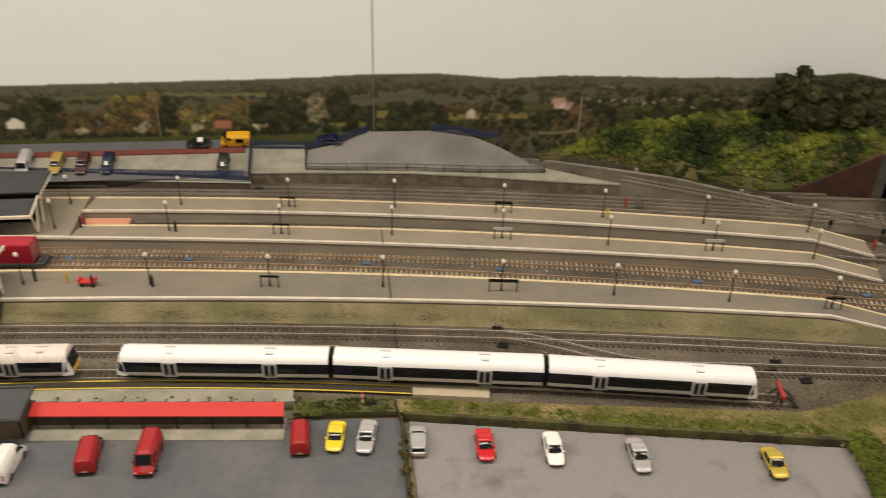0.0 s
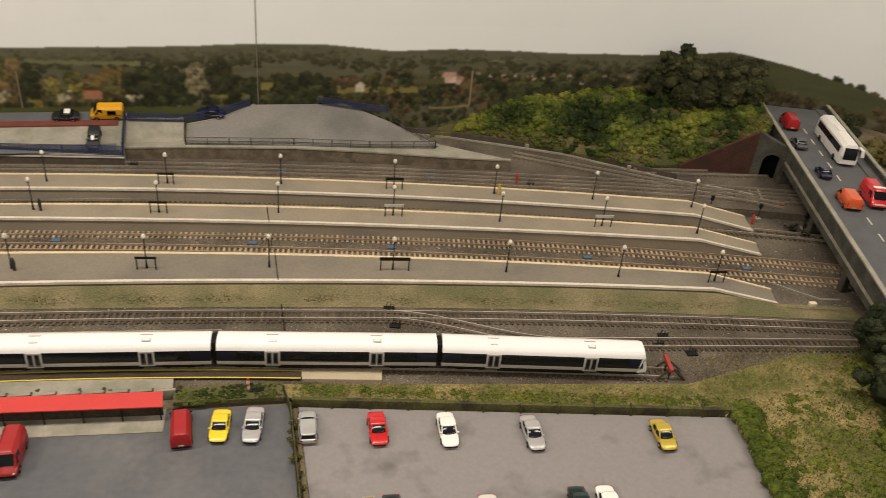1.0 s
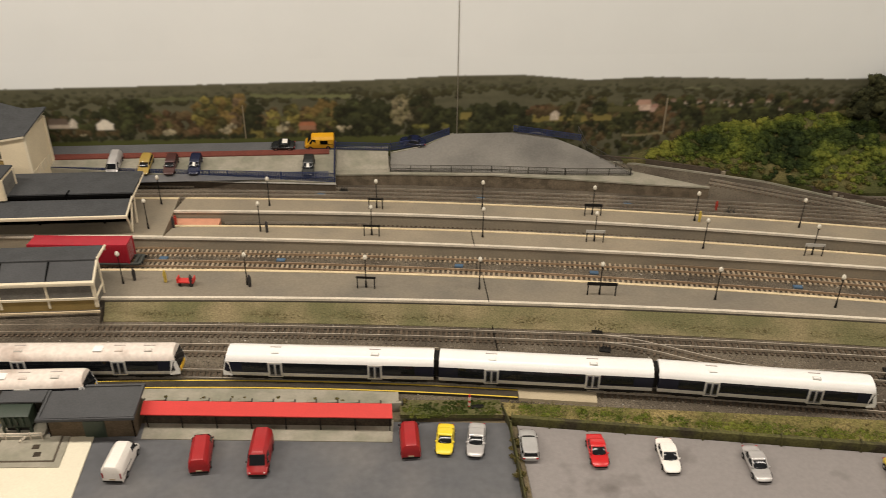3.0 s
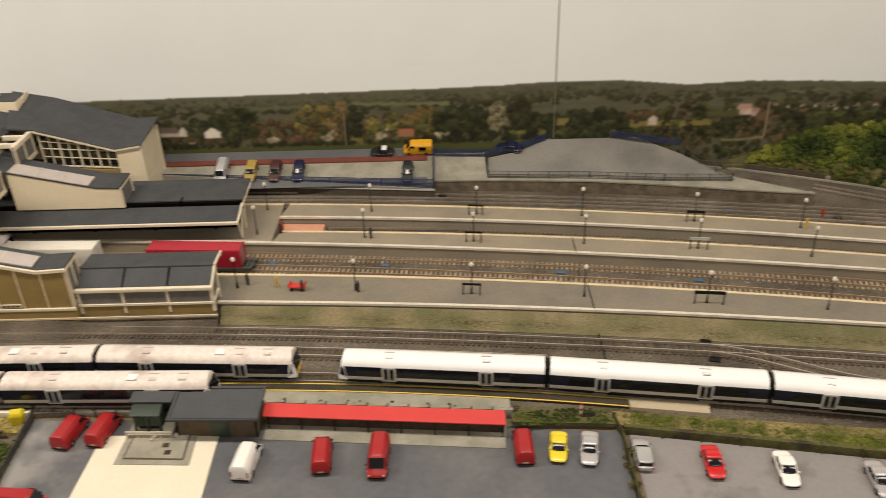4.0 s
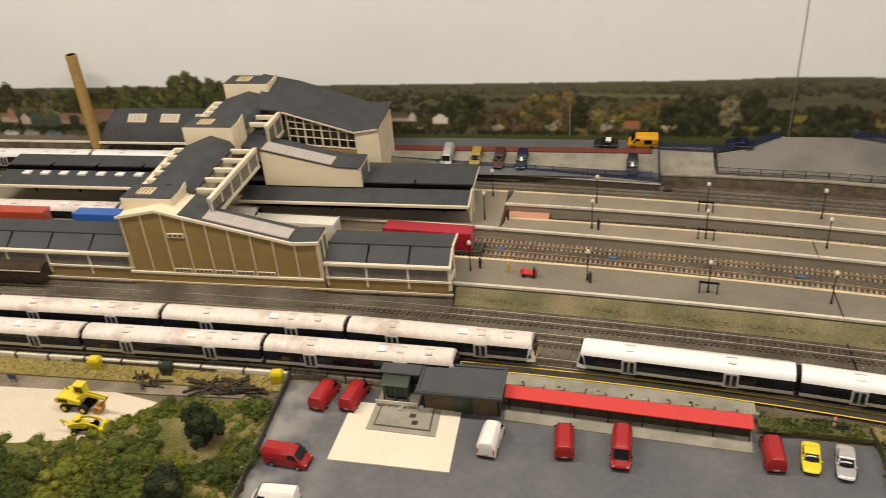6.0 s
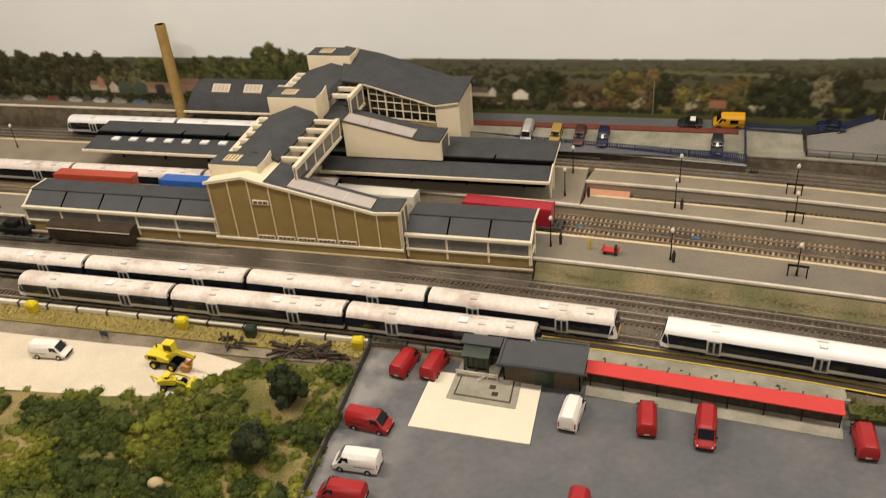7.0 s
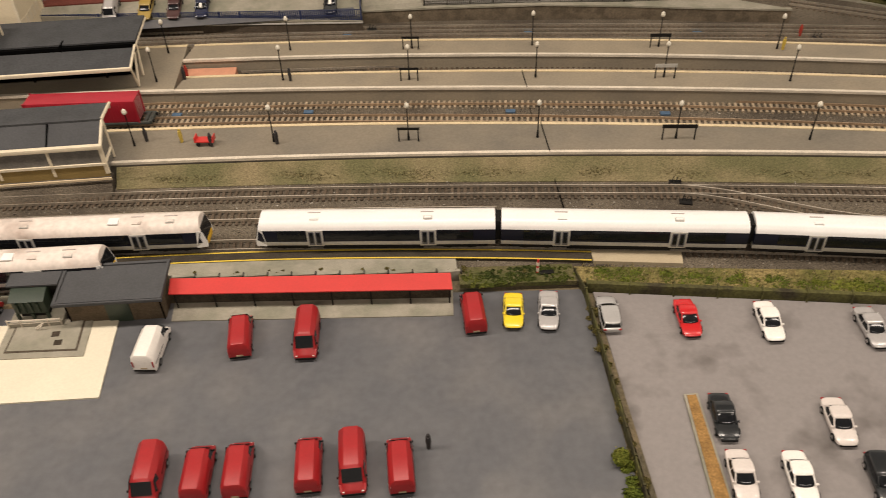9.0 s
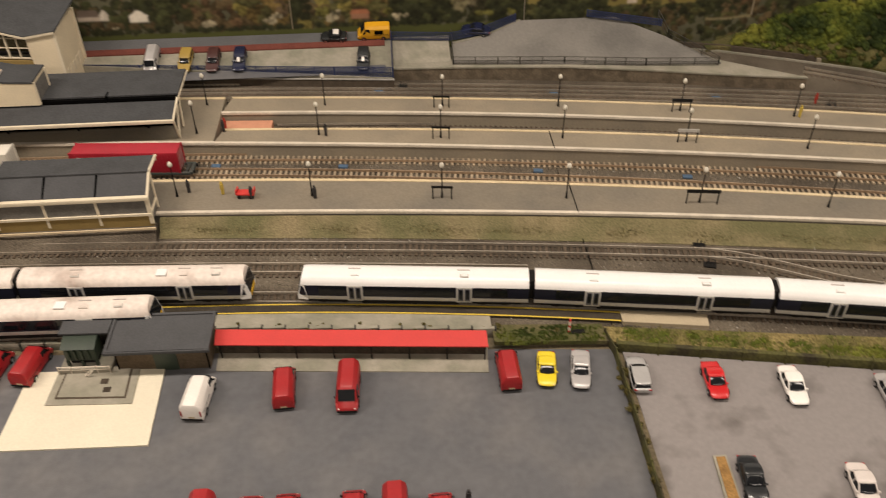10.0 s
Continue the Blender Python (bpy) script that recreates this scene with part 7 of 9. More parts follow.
bm = bmesh.new(); flat(bm, [(-2.5, 0.862), (-1.20, 0.868), (-0.802, 0.872), (-0.802, 0.9035), (-1.02, 0.9065), (-2.5, 0.9065)], 0.0005, 0.0045)
piece("grass_strip", bm, M["grass_yellow"], "straw coloured static grass strip along the white wall", "grass")
bm = bmesh.new(); flat(bm, [(-2.5, 0.825), (-1.25, 0.838), (-1.0, 0.846), (-0.86, 0.852), (-0.85, 0.871), (-1.2, 0.867), (-2.5, 0.861)], 0.0005, 0.0025)
piece("access_road", bm, mat("dirt_road", (0.235, 0.192, 0.140), 0.9, var=0.15, scale=18, fine=260, bump=0.3, col2=(0.150, 0.122, 0.088)), "worn grey access road beside the sand yard", "road")
bm = bmesh.new(); flat(bm, [(-2.5, 0.66), (-1.35, 0.705), (-1.157, 0.722), (-1.05, 0.742), (-1.0, 0.80), (-0.985, 0.828), (-1.06, 0.843), (-1.25, 0.837), (-2.5, 0.824)], 0.0005, 0.0032)
piece("sand_yard", bm, M["sand"], "smooth pale sand plant yard", "sand")
gi = thing("gravel_island", pose(0, 0, 0), "long kerbed traffic island filled with brown gravel", "traffic island", kind="structure")
bm = bmesh.new(); flat(bm, [(0.107, 0.676), (0.122, 0.676), (0.112, 0.502), (0.092, 0.502)], 0.002, 0.0046)
part("kerb", bm, M["concrete"], gi)
bm = bmesh.new(); flat(bm, [(0.1095, 0.6735), (0.1195, 0.6735), (0.1100, 0.505), (0.0950, 0.505)], 0.0046, 0.0054)
part("gravel", bm, M["brown_soil"], gi)


# ---- bins, stacked sleepers and plant ----
def grit_bin(x, y, paint, label, first=None):
    m = pose(x, y, 0.004, 0, 0, random.uniform(-10, 10)) @ Matrix.Diagonal((1.0, 1.0, 1.2, 1))
    t = thing("grit_bin", m, label, "bin", "grit bins")
    bm = bmesh.new()
    loft(bm, [[Vector((sx * w, sy * w * 0.8, z)) for sx, sy in ((-1, -1), (1, -1), (1, 1), (-1, 1))] for z, w in ((0, 0.0072), (0.013, 0.0088))])
    part("body", bm, paint, t)
    bm = bmesh.new()
    loft(bm, [[Vector((sx * w, sy * w * 0.8, z)) for sx, sy in ((-1, -1), (1, -1), (1, 1), (-1, 1))] for z, w in ((0.013, 0.0098), (0.0145, 0.0098), (0.018, 0.0070))])
    part("lid", bm, paint, t)
    return t


BY_ = mat("bin_yellow", (0.66, 0.52, 0.02), 0.5)
grit_bin(-0.814, 0.893, BY_, "yellow grit bin with sloping lid by the wall")
grit_bin(-1.127, 0.896, BY_, "yellow grit bin with sloping lid by the wall")
grit_bin(-1.425, 0.896, BY_, "yellow grit bin with sloping lid by the wall")
grit_bin(-1.000, 0.894, M["dark_green"], "dark green grit bin by the white wall")


def timber_pile(x0, x1, y, n, seed, label):
    rng = random.Random(seed)
    t = thing("sleeper_pile", pose((x0 + x1) / 2, y, 0.0025), label, "timber pile", "timber piles")
    for k in range(n):
        L = rng.uniform(0.022, 0.045)
        bm = bmesh.new()
        box(bm, -L / 2, L / 2, -0.0016, 0.0016, 0, 0.0028, 0.0, pose(rng.uniform(-1, 1) * (x1 - x0) / 2, rng.uniform(-0.014, 0.014), 0.0028 * (k % 4) * 0.9, rng.uniform(-8, 8), rng.uniform(-14, 14), rng.choice((rng.uniform(-15, 15), rng.uniform(0, 180)))))
        part("timber", bm, M["timber"], t)
    return t


timber_pile(-1.045, -0.995, 0.866, 9, 3, "heap of old dark railway sleepers")
timber_pile(-0.950, -0.830, 0.868, 30, 4, "long untidy heap of old dark railway sleepers")
timber_pile(-0.885, -0.862, 0.875, 12, 5, "tall heap of old dark railway sleepers")


RUST = mat("rusty_orange", (0.40, 0.19, 0.04), 0.7)


def arm(bm, pts, w, y):
    """A flat-sided digger arm through points (x, z, depth)."""
    for (xa, za, ha), (xb, zb, hb) in zip(pts, pts[1:]):
        prism(bm, [(xa, y - w, za - ha), (xb, y - w, zb - hb), (xb, y - w, zb + hb), (xa, y - w, za + ha)], (0, 2 * w, 0))
    return bm


def excavator(x, y, ang, label, low=False):
    t = thing("excavator", pose(x, y, 0.0032, 0, 0, ang) @ Matrix.Diagonal((0.95, 0.98, 1.0, 1) if low else (1.22, 1.3, 1.3, 1)), label, "excavator")
    yl = BY_
    r = 0.0052 if low else 0.0060
    for s in (-1, 1):
        for k in (-0.014, 0.012):
            bm = bmesh.new(); cyl(bm, (k, s * 0.0075, r), (k, s * 0.0125, r), r, n=14)
            w = part("wheel", bm, M["tyre"], t)
            bm = bmesh.new(); cyl(bm, (k, s * 0.0125, r), (k, s * 0.0129, r), r * 0.5, n=10)
            part("hub", bm, yl, w)
    bm = bmesh.new(); box(bm, -0.021, 0.018, -0.0070, 0.0070, 0.0050, 0.0100, 0.001)
    part("chassis", bm, M["fascia"], t)
    if low:
        bm = bmesh.new(); prism(bm, [(-0.024, -0.007, 0.010), (0.004, -0.007, 0.010), (0.004, -0.007, 0.015), (-0.012, -0.007, 0.0185), (-0.024, -0.007, 0.0165)], (0, 0.014, 0))
        part("body", bm, yl, t)
        for yy in (-0.0082, 0.0082):
            bm = bmesh.new(); arm(bm, [(-0.016, 0.0185, 0.0018), (0.004, 0.0205, 0.0020), (0.020, 0.0160, 0.0018), (0.030, 0.0075, 0.0014)], 0.0009, yy)
            part("lift_arm", bm, yl, t)
        bm = bmesh.new(); prism(bm, [(0.026, -0.012, 0.0030), (0.040, -0.012, 0.0030), (0.040, -0.012, 0.0042), (0.030, -0.012, 0.0120), (0.026, -0.012, 0.0120)], (0, 0.024, 0))
        part("shovel", bm, yl, t)
        bm = bmesh.new(); arm(bm, [(-0.022, 0.0150, 0.0014), (-0.036, 0.0230, 0.0014), (-0.033, 0.0100, 0.0012)], 0.0012, 0.0)
        part("rear_arm", bm, yl, t)
        for q in (-0.0055, 0.0055):
            bm = bmesh.new(); cyl(bm, (-0.004, q, 0.015), (-0.004, q, 0.0255), 0.0005, n=5); cyl(bm, (-0.012, q, 0.017), (-0.012, q, 0.0255), 0.0005, n=5)
            part("roll_bar", bm, yl, t)
        bm = bmesh.new(); box(bm, -0.0135, -0.0025, -0.0065, 0.0065, 0.0252, 0.0262, 0.0004)
        part("canopy", bm, yl, t)
        bm = bmesh.new(); box(bm, -0.012, -0.006, -0.003, 0.003, 0.016, 0.0205, 0.001)
        part("seat", bm, M["tyre"], t)
        return t
    bm = bmesh.new(); cyl(bm, (-0.002, 0, 0.0095), (-0.002, 0, 0.0120), 0.0085, n=16)
    part("turntable", bm, M["fascia"], t)
    bm = bmesh.new(); prism(bm, [(-0.025, -0.0105, 0.0120), (0.009, -0.0105, 0.0120), (0.009, -0.0105, 0.0165), (-0.008, -0.0105, 0.0205), (-0.022, -0.0105, 0.0205), (-0.0265, -0.0105, 0.0165)], (0, 0.021, 0))
    body = part("body", bm, yl, t)
    for k in range(3):
        bm = bmesh.new(); box(bm, -0.020 + k * 0.0045, -0.017 + k * 0.0045, -0.0110, -0.0103, 0.0140, 0.0185)
        part("grille", bm, M["fascia"], body)
    bm = bmesh.new(); cyl(bm, (-0.017, 0.005, 0.0205), (-0.017, 0.005, 0.0250), 0.0009, n=8)
    part("exhaust", bm, M["fascia"], t)
    bm = bmesh.new(); prism(bm, [(-0.004, 0.0005, 0.0160), (0.011, 0.0005, 0.0160), (0.0090, 0.0005, 0.0300), (-0.003, 0.0005, 0.0300)], (0, 0.0095, 0))
    cb = part("cab", bm, yl, t)
    bm = bmesh.new(); prism(bm, [(-0.0022, 0.0000, 0.0215), (0.0090, 0.0000, 0.0215), (0.0080, 0.0000, 0.0285), (-0.0018, 0.0000, 0.0285)], (0, 0.0105, 0))
    part("cab_window", bm, M["glass"], cb)
    bm = bmesh.new(); box(bm, -0.0042, 0.0100, -0.0004, 0.0106, 0.0300, 0.0312, 0.0004)
    part("cab_roof", bm, yl, cb)
    for yy in (-0.0062, -0.0028):
        bm = bmesh.new(); arm(bm, [(0.004, 0.0170, 0.0022), (0.022, 0.0262, 0.0024), (0.046, 0.0222, 0.0016)], 0.0007, yy)
        part("boom", bm, yl, t)
    bm = bmesh.new(); arm(bm, [(0.0475, 0.0240, 0.0016), (0.040, 0.0160, 0.0018), (0.030, 0.0090, 0.0012)], 0.0013, -0.0045)
    part("dipper", bm, RUST, t, "rusty orange folded dipper arm")
    bm = bmesh.new(); cyl(bm, (0.008, -0.0045, 0.0150), (0.023, -0.0045, 0.0230), 0.0010, 0.0007, 8)
    part("ram", bm, M["chrome"], t)
    bm = bmesh.new(); prism(bm, [(0.022, -0.010, 0.0030), (0.034, -0.010, 0.0020), (0.036, -0.010, 0.0090), (0.028, -0.010, 0.0115)], (0, 0.011, 0))
    part("bucket", bm, RUST, t, "rusty orange digging bucket")
    return t


excavator(-1.100, 0.806, -3, "yellow wheeled excavator with raised boom on the sand")
excavator(-1.062, 0.758, 8, "low yellow loader on the sand", True)
bm = bmesh.new(); box(bm, -0.008, 0.008, -0.0008, 0.0008, 0.006, 0.015); cyl(bm, (-0.006, 0, 0), (-0.006, 0, 0.014), 0.0006); cyl(bm, (0.006, 0, 0), (0.006, 0, 0.014), 0.0006)
ob = tagged(part("site_sign", bm, M["bluefence"]), "small dark blue sign on two legs beside the road", "sign")
ob.matrix_world = pose(-1.248, 0.850, 0.0025, 0, 0, -8)
bm = bmesh.new(); blob(bm, (0, 0, 0.006), 0.010, 2, (1.2, 0.9, 0.7))
ob = tagged(part("boulder", bm, mat("boulder_stone", (0.42, 0.33, 0.18), 0.9, var=0.15, scale=60, fine=500, bump=0.3)), "tan rounded boulder among the bushes", "boulder")
ob.matrix_world = pose(-0.982, 0.575, 0.004)

# ---- far yard ----
def yz(y):
    return 0.042 + (y - 1.531) * 0.32


YF = lambda x: 1.532 - 0.105 * (x + 0.221)
bm = bmesh.new()
loft(bm, [[Vector((x, YF(x), 0.0)), Vector((x, YF(x), yz(YF(x)))), Vector((x, 1.654, yz(1.654))), Vector((x, 1.654, 0.0))] for x in (-1.19, -0.221)])
piece("far_yard", bm, M["concrete"], "pale concrete car park behind the station on a slope", "car park")


bm = bmesh.new(); box(bm, -2.6, -1.1905, 1.607, 1.6535, 0.0, 0.046)
piece("west_ground", bm, M["earth"], "bare brown ground behind the stone wall", "ground")
t = thing("stone_wall", pose(0, 0, 0), "long brown stone wall with pale coping beside the far line", "wall", kind="structure")
for k in range(9):
    x = -2.6 + k * 0.12
    bm = bmesh.new(); box(bm, x, x + 0.1196, 1.6066, 1.6125, 0.0242, 0.0800, 0.0005)
    part("panel", bm, M["brown_stone"], t)
    bm = bmesh.new(); box(bm, x, x + 0.1196, 1.6052, 1.6140, 0.0802, 0.0836, 0.0006)
    part("coping", bm, M["sand"], t)


def on_yard(bm, x0, x1, ya, yb, up):
    """A thin sheet lying on the sloping yard."""
    return loft(bm, [[Vector((x, ya, yz(ya) + 0.0004)), Vector((x, ya, yz(ya) + up)), Vector((x, yb, yz(yb) + up)), Vector((x, yb, yz(yb) + 0.0004))] for x in (x0, x1)])


bm = bmesh.new(); on_yard(bm, -1.189, -0.222, 1.6285, 1.653, 0.0022)
piece("yard_road", bm, M["road"], "narrow dark tarmac road along the backscene", "road")
bm = bmesh.new(); on_yard(bm, -0.80, -0.235, 1.6145, 1.628, 0.0028)
piece("red_path", bm, mat("red_tarmac", (0.150, 0.046, 0.034), 0.85, var=0.15), "strip of dull red tarmac beside the road", "path")
bm = bmesh.new(); on_yard(bm, -0.80, -0.235, 1.545, 1.565, 0.0012)
piece("yard_paint", bm, M["tarmac_blue"], "bluish tarmac strip along the yard fence", "tarmac")
t = thing("yard_wall", pose(0, 0, 0), "dark retaining wall with pale rail below the blue fence", "wall", kind="structure")
bm = bmesh.new(); loft(bm, [[Vector((x, YF(x) - 0.004, 0.0)), Vector((x, YF(x) - 0.004, 0.042)), Vector((x, YF(x) - 0.0004, 0.042)), Vector((x, YF(x) - 0.0004, 0.0))] for x in (-0.82, -0.2205)])
part("wall", bm, M["wallstone"], t)
bm = bmesh.new(); loft(bm, [[Vector((x, YF(x) - 0.0055, 0.0405)), Vector((x, YF(x) - 0.0055, 0.0425)), Vector((x, YF(x) - 0.003, 0.0425)), Vector((x, YF(x) - 0.003, 0.0405))] for x in (-0.82, -0.2195)])
part("rail", bm, M["silver"], t)


def mesh_fence(pts, h, mt, label, bars=0.0042, rails=(0.15, 0.95), r=0.00035):
    """A palisade fence: posts, rails and thin upright bars joined by panel."""
    t = thing("fence", pose(0, 0, 0), label, "fence", "yard fences", "structure")
    for (xa, ya, za), (xb, yb, zb) in zip(pts, pts[1:]):
        a, b = Vector((xa, ya, za)), Vector((xb, yb, zb))
        L = (b - a).length
        n = max(int(L / 0.035), 1)
        for k in range(n + 1):
            p = a.lerp(b, k / n)
            bm = bmesh.new(); box(bm, p.x - 0.0008, p.x + 0.0008, p.y - 0.0008, p.y + 0.0008, p.z, p.z + h)
            part("post", bm, mt, t)
        for q in rails:
            bm = bmesh.new(); cyl(bm, a + Vector((0, 0, h * q)), b + Vector((0, 0, h * q)), 0.0006, n=5)
            part("rail", bm, mt, t)
        bm = bmesh.new()
        m = int(L / bars)
        for k in range(m):
            p = a.lerp(b, (k + 0.5) / m)
            box(bm, p.x - r, p.x + r, p.y - r, p.y + r, p.z, p.z + h * 0.98)
        ob = part("bars", bm, mt, t)
        tagged(ob, kind="stuff")
    return t


mesh_fence([(-0.80, YF(-0.80) + 0.002, 0.042), (-0.2215, YF(-0.2215) + 0.002, 0.042)], 0.022, M["bluefence"], "dark blue palisade fence along the yard front", 0.0034, (0.1, 0.5, 0.95), 0.0009)
mesh_fence([(-0.2225, 1.536, 0.044), (-0.2225, 1.624, 0.072)], 0.024, M["bluefence"], "dark blue palisade fence at the yard end", 0.0034, (0.1, 0.5, 0.95), 0.0009)
mesh_fence([(-0.2225, 1.630, 0.0735), (-0.106, 1.625, 0.0700), (-0.044, 1.634, 0.0765), (0.02, 1.651, 0.092)], 0.017, M["bluefence"], "dark blue palisade fence climbing beside the road", 0.0034, (0.1, 0.5, 0.95), 0.0009)
mesh_fence([(0.16, 1.650, 0.098), (0.30, 1.620, 0.086)], 0.014, M["bluefence"], "short dark blue fence on the concrete ramp", 0.0034, (0.1, 0.5, 0.95), 0.0009)

# concrete ramp and slabs above the far lines
t = thing("concrete_yard", pose(0, 0, 0), "grey concrete loading yard rising to the backscene", "yard", kind="structure")
bm = bmesh.new()
RP = [(-0.108, 1.566), (0.246, 1.530), (0.392, 1.522), (0.306, 1.604), (0.216, 1.654), (0.030, 1.654), (-0.006, 1.641), (-0.040, 1.628), (-0.106, 1.618)]
RZ = [0.0525, 0.0525, 0.0525, 0.072, 0.0935, 0.0935, 0.0840, 0.0745, 0.0660]
top = [Vector((x, y, z)) for (x, y), z in zip(RP, RZ)]
vs = [bm.verts.new(p) for p in top]
mid = bm.verts.new((0.13, 1.585, 0.0655))
for k in range(len(vs)):
    bm.faces.new((vs[k], vs[(k + 1) % len(vs)], mid))
lo = [bm.verts.new((p.x, p.y, 0.012)) for p in top]
for k in range(len(vs)):
    bm.faces.new((vs[(k + 1) % len(vs)], vs[k], lo[k], lo[(k + 1) % len(vs)]))
part("ramp", bm, M["concrete_grey"], t)
for a, b in zip(top[5:], top[6:]):
    bm = bmesh.new(); loft(bm, [[p + Vector((0, 0, -0.004)), p + Vector((0, 0, 0.0022)), p + Vector((0.0008, 0.0040, 0.0022)), p + Vector((0.0008, 0.0040, -0.004))] for p in (a, b)])
    part("kerb", bm, M["concrete"], t)
bm = bmesh.new(); flat(bm, [(-0.2205, 1.560), (-0.10, 1.555), (0.10, 1.540), (0.25, 1.513), (0.393, 1.482), (0.527, 1.458), (0.40, 1.535), (0.30, 1.640), (-0.2205, 1.640)], 0.012, 0.050)
part("base_slab", bm, M["concrete"], t)
bm = bmesh.new(); prism(bm, [(-0.2200, 1.575, 0.0502), (-0.2200, 1.640, 0.0740), (-0.2200, 1.640, 0.0502)], (0.1085, 0, 0))
part("link_ramp", bm, M["concrete"], t)
t = thing("retaining_wall", pose(0, 0, 0), "brown stone retaining wall with pale coping above the far lines", "wall", kind="structure")
WL = [(-0.2205, 1.5575), (-0.10, 1.5525), (0.10, 1.5375), (0.25, 1.5105), (0.393, 1.4795), (0.529, 1.4545)]
for (xa, ya), (xb, yb) in zip(WL, WL[1:]):
    bm = bmesh.new(); prism(bm, [(xa, ya - 0.003, 0.012), (xb, yb - 0.003, 0.012), (xb, yb, 0.012), (xa, ya, 0.012)], (0, 0, 0.0365))
    part("panel", bm, M["brown_stone"], t)
    bm = bmesh.new(); prism(bm, [(xa, ya - 0.0045, 0.0486), (xb, yb - 0.0045, 0.0486), (xb, yb + 0.003, 0.0486), (xa, ya + 0.003, 0.0486)], (0, 0, 0.0030))
    part("coping", bm, M["concrete"], t)
mesh_fence([(-0.108, 1.562, 0.050), (0.10, 1.546, 0.050), (0.25, 1.526, 0.050), (0.385, 1.517, 0.050)], 0.016, M["stone_grey"], "grey chain link fence along the loading yard", 0.0036, (0.03, 0.5, 0.98), 0.00022)
mesh_fence([(-0.108, 1.562, 0.050), (-0.106, 1.640, 0.068)], 0.018, M["stone_grey"], "grey chain link fence across the ramp foot", 0.0036, (0.03, 0.5, 0.98), 0.00022)
mesh_fence([(0.385, 1.517, 0.050), (0.31, 1.600, 0.070), (0.30, 1.645, 0.09)], 0.018, M["stone_grey"], "grey chain link fence at the yard end", 0.0036, (0.03, 0.5, 0.98), 0.00022)


def yard_pose(x, y, ang):
    m = pose(0, 0, 0, math.degrees(math.atan(0.32)), 0, 0)
    return Matrix.Translation((x, y, yz(y) + 0.0012)) @ m @ pose(0, 0, 0, 0, 0, ang)


van(yard_pose(-0.668, 1.592, 268), PAINT["silver"], "silver people carrier in the sloping yard", L=0.056, W=0.012, H=0.022, group="parked cars")
car(yard_pose(-0.606, 1.588, 266), PAINT["ochre"], "mustard yellow estate car in the sloping yard", estate=True)
car(yard_pose(-0.555, 1.586, 267), PAINT["maroon"], "dark maroon hatchback in the sloping yard", estate=True)
sc1 = car(yard_pose(-0.506, 1.585, 268), PAINT["blue"], "dark blue car with white windscreen sticker", estate=True)
sc2 = car(yard_pose(-0.276, 1.574, 268), PAINT["black"], "black hatchback standing alone at the yard end", estate=True)
bc = car(yard_pose(-0.331, 1.637, 178), PAINT["black"], "black car with white roof on the far road", L=0.050)
for c in (sc1, sc2):
    bm = bmesh.new(); box(bm, -0.0042, 0.0042, -0.0026, 0.0026, -0.0003, 0.0003, 0.0, pose(0.0082, 0, 0.0154, 0, 30, 0))
    part("windscreen_sticker", bm, M["white_van"], c, "white paper sticker")
bm = bmesh.new(); box(bm, -0.0100, 0.0010, -0.0070, 0.0070, 0.0168, 0.0183, 0.0008)
part("roof_panel", bm, M["white_van"], bc, "white roof")
av = van(yard_pose(-0.255, 1.640, 180), PAINT["amber"], "bright amber breakdown van with dark lettering bars", L=0.062, W=0.0125, H=0.030)
bm = bmesh.new(); box(bm, -0.018, -0.002, 0.0116, 0.0128, 0.015, 0.023)
part("lettering_bar", bm, M["fascia"], av)
car(yard_pose(-0.058, 1.640, 170), PAINT["blue"], "dark blue car behind the palisade fence", L=0.056)


# ---- plants ----
def bush(x, y, z, r, mt, seed, label, n=420, size=0.0052, sq=0.8):
    rng = random.Random(seed)
    bl = [(0, 0, r * 0.40, r * 0.66, sq)]
    for k in range(15):
        a = rng.uniform(0, math.tau)
        d = r * rng.uniform(0.35, 0.95)
        bl.append((math.cos(a) * d, math.sin(a) * d, r * rng.uniform(0.15, 1.0) * sq * (1.15 - 0.6 * d / r), r * rng.uniform(0.18, 0.36), sq))
    t = thing("bush", pose(x, y, z), label, "bush", "bushes")
    leaves("foliage", bl, int(n * 0.8), size * 0.50, mt, seed, t)
    return t


def thicket(name, spots, mt, n, size, seed, label):
    """Continuous low growth, which nobody could count."""
    ob = leaves(name, spots, n, size, mt, seed)
    tagged(ob, label, "undergrowth", kind="stuff")
    return ob


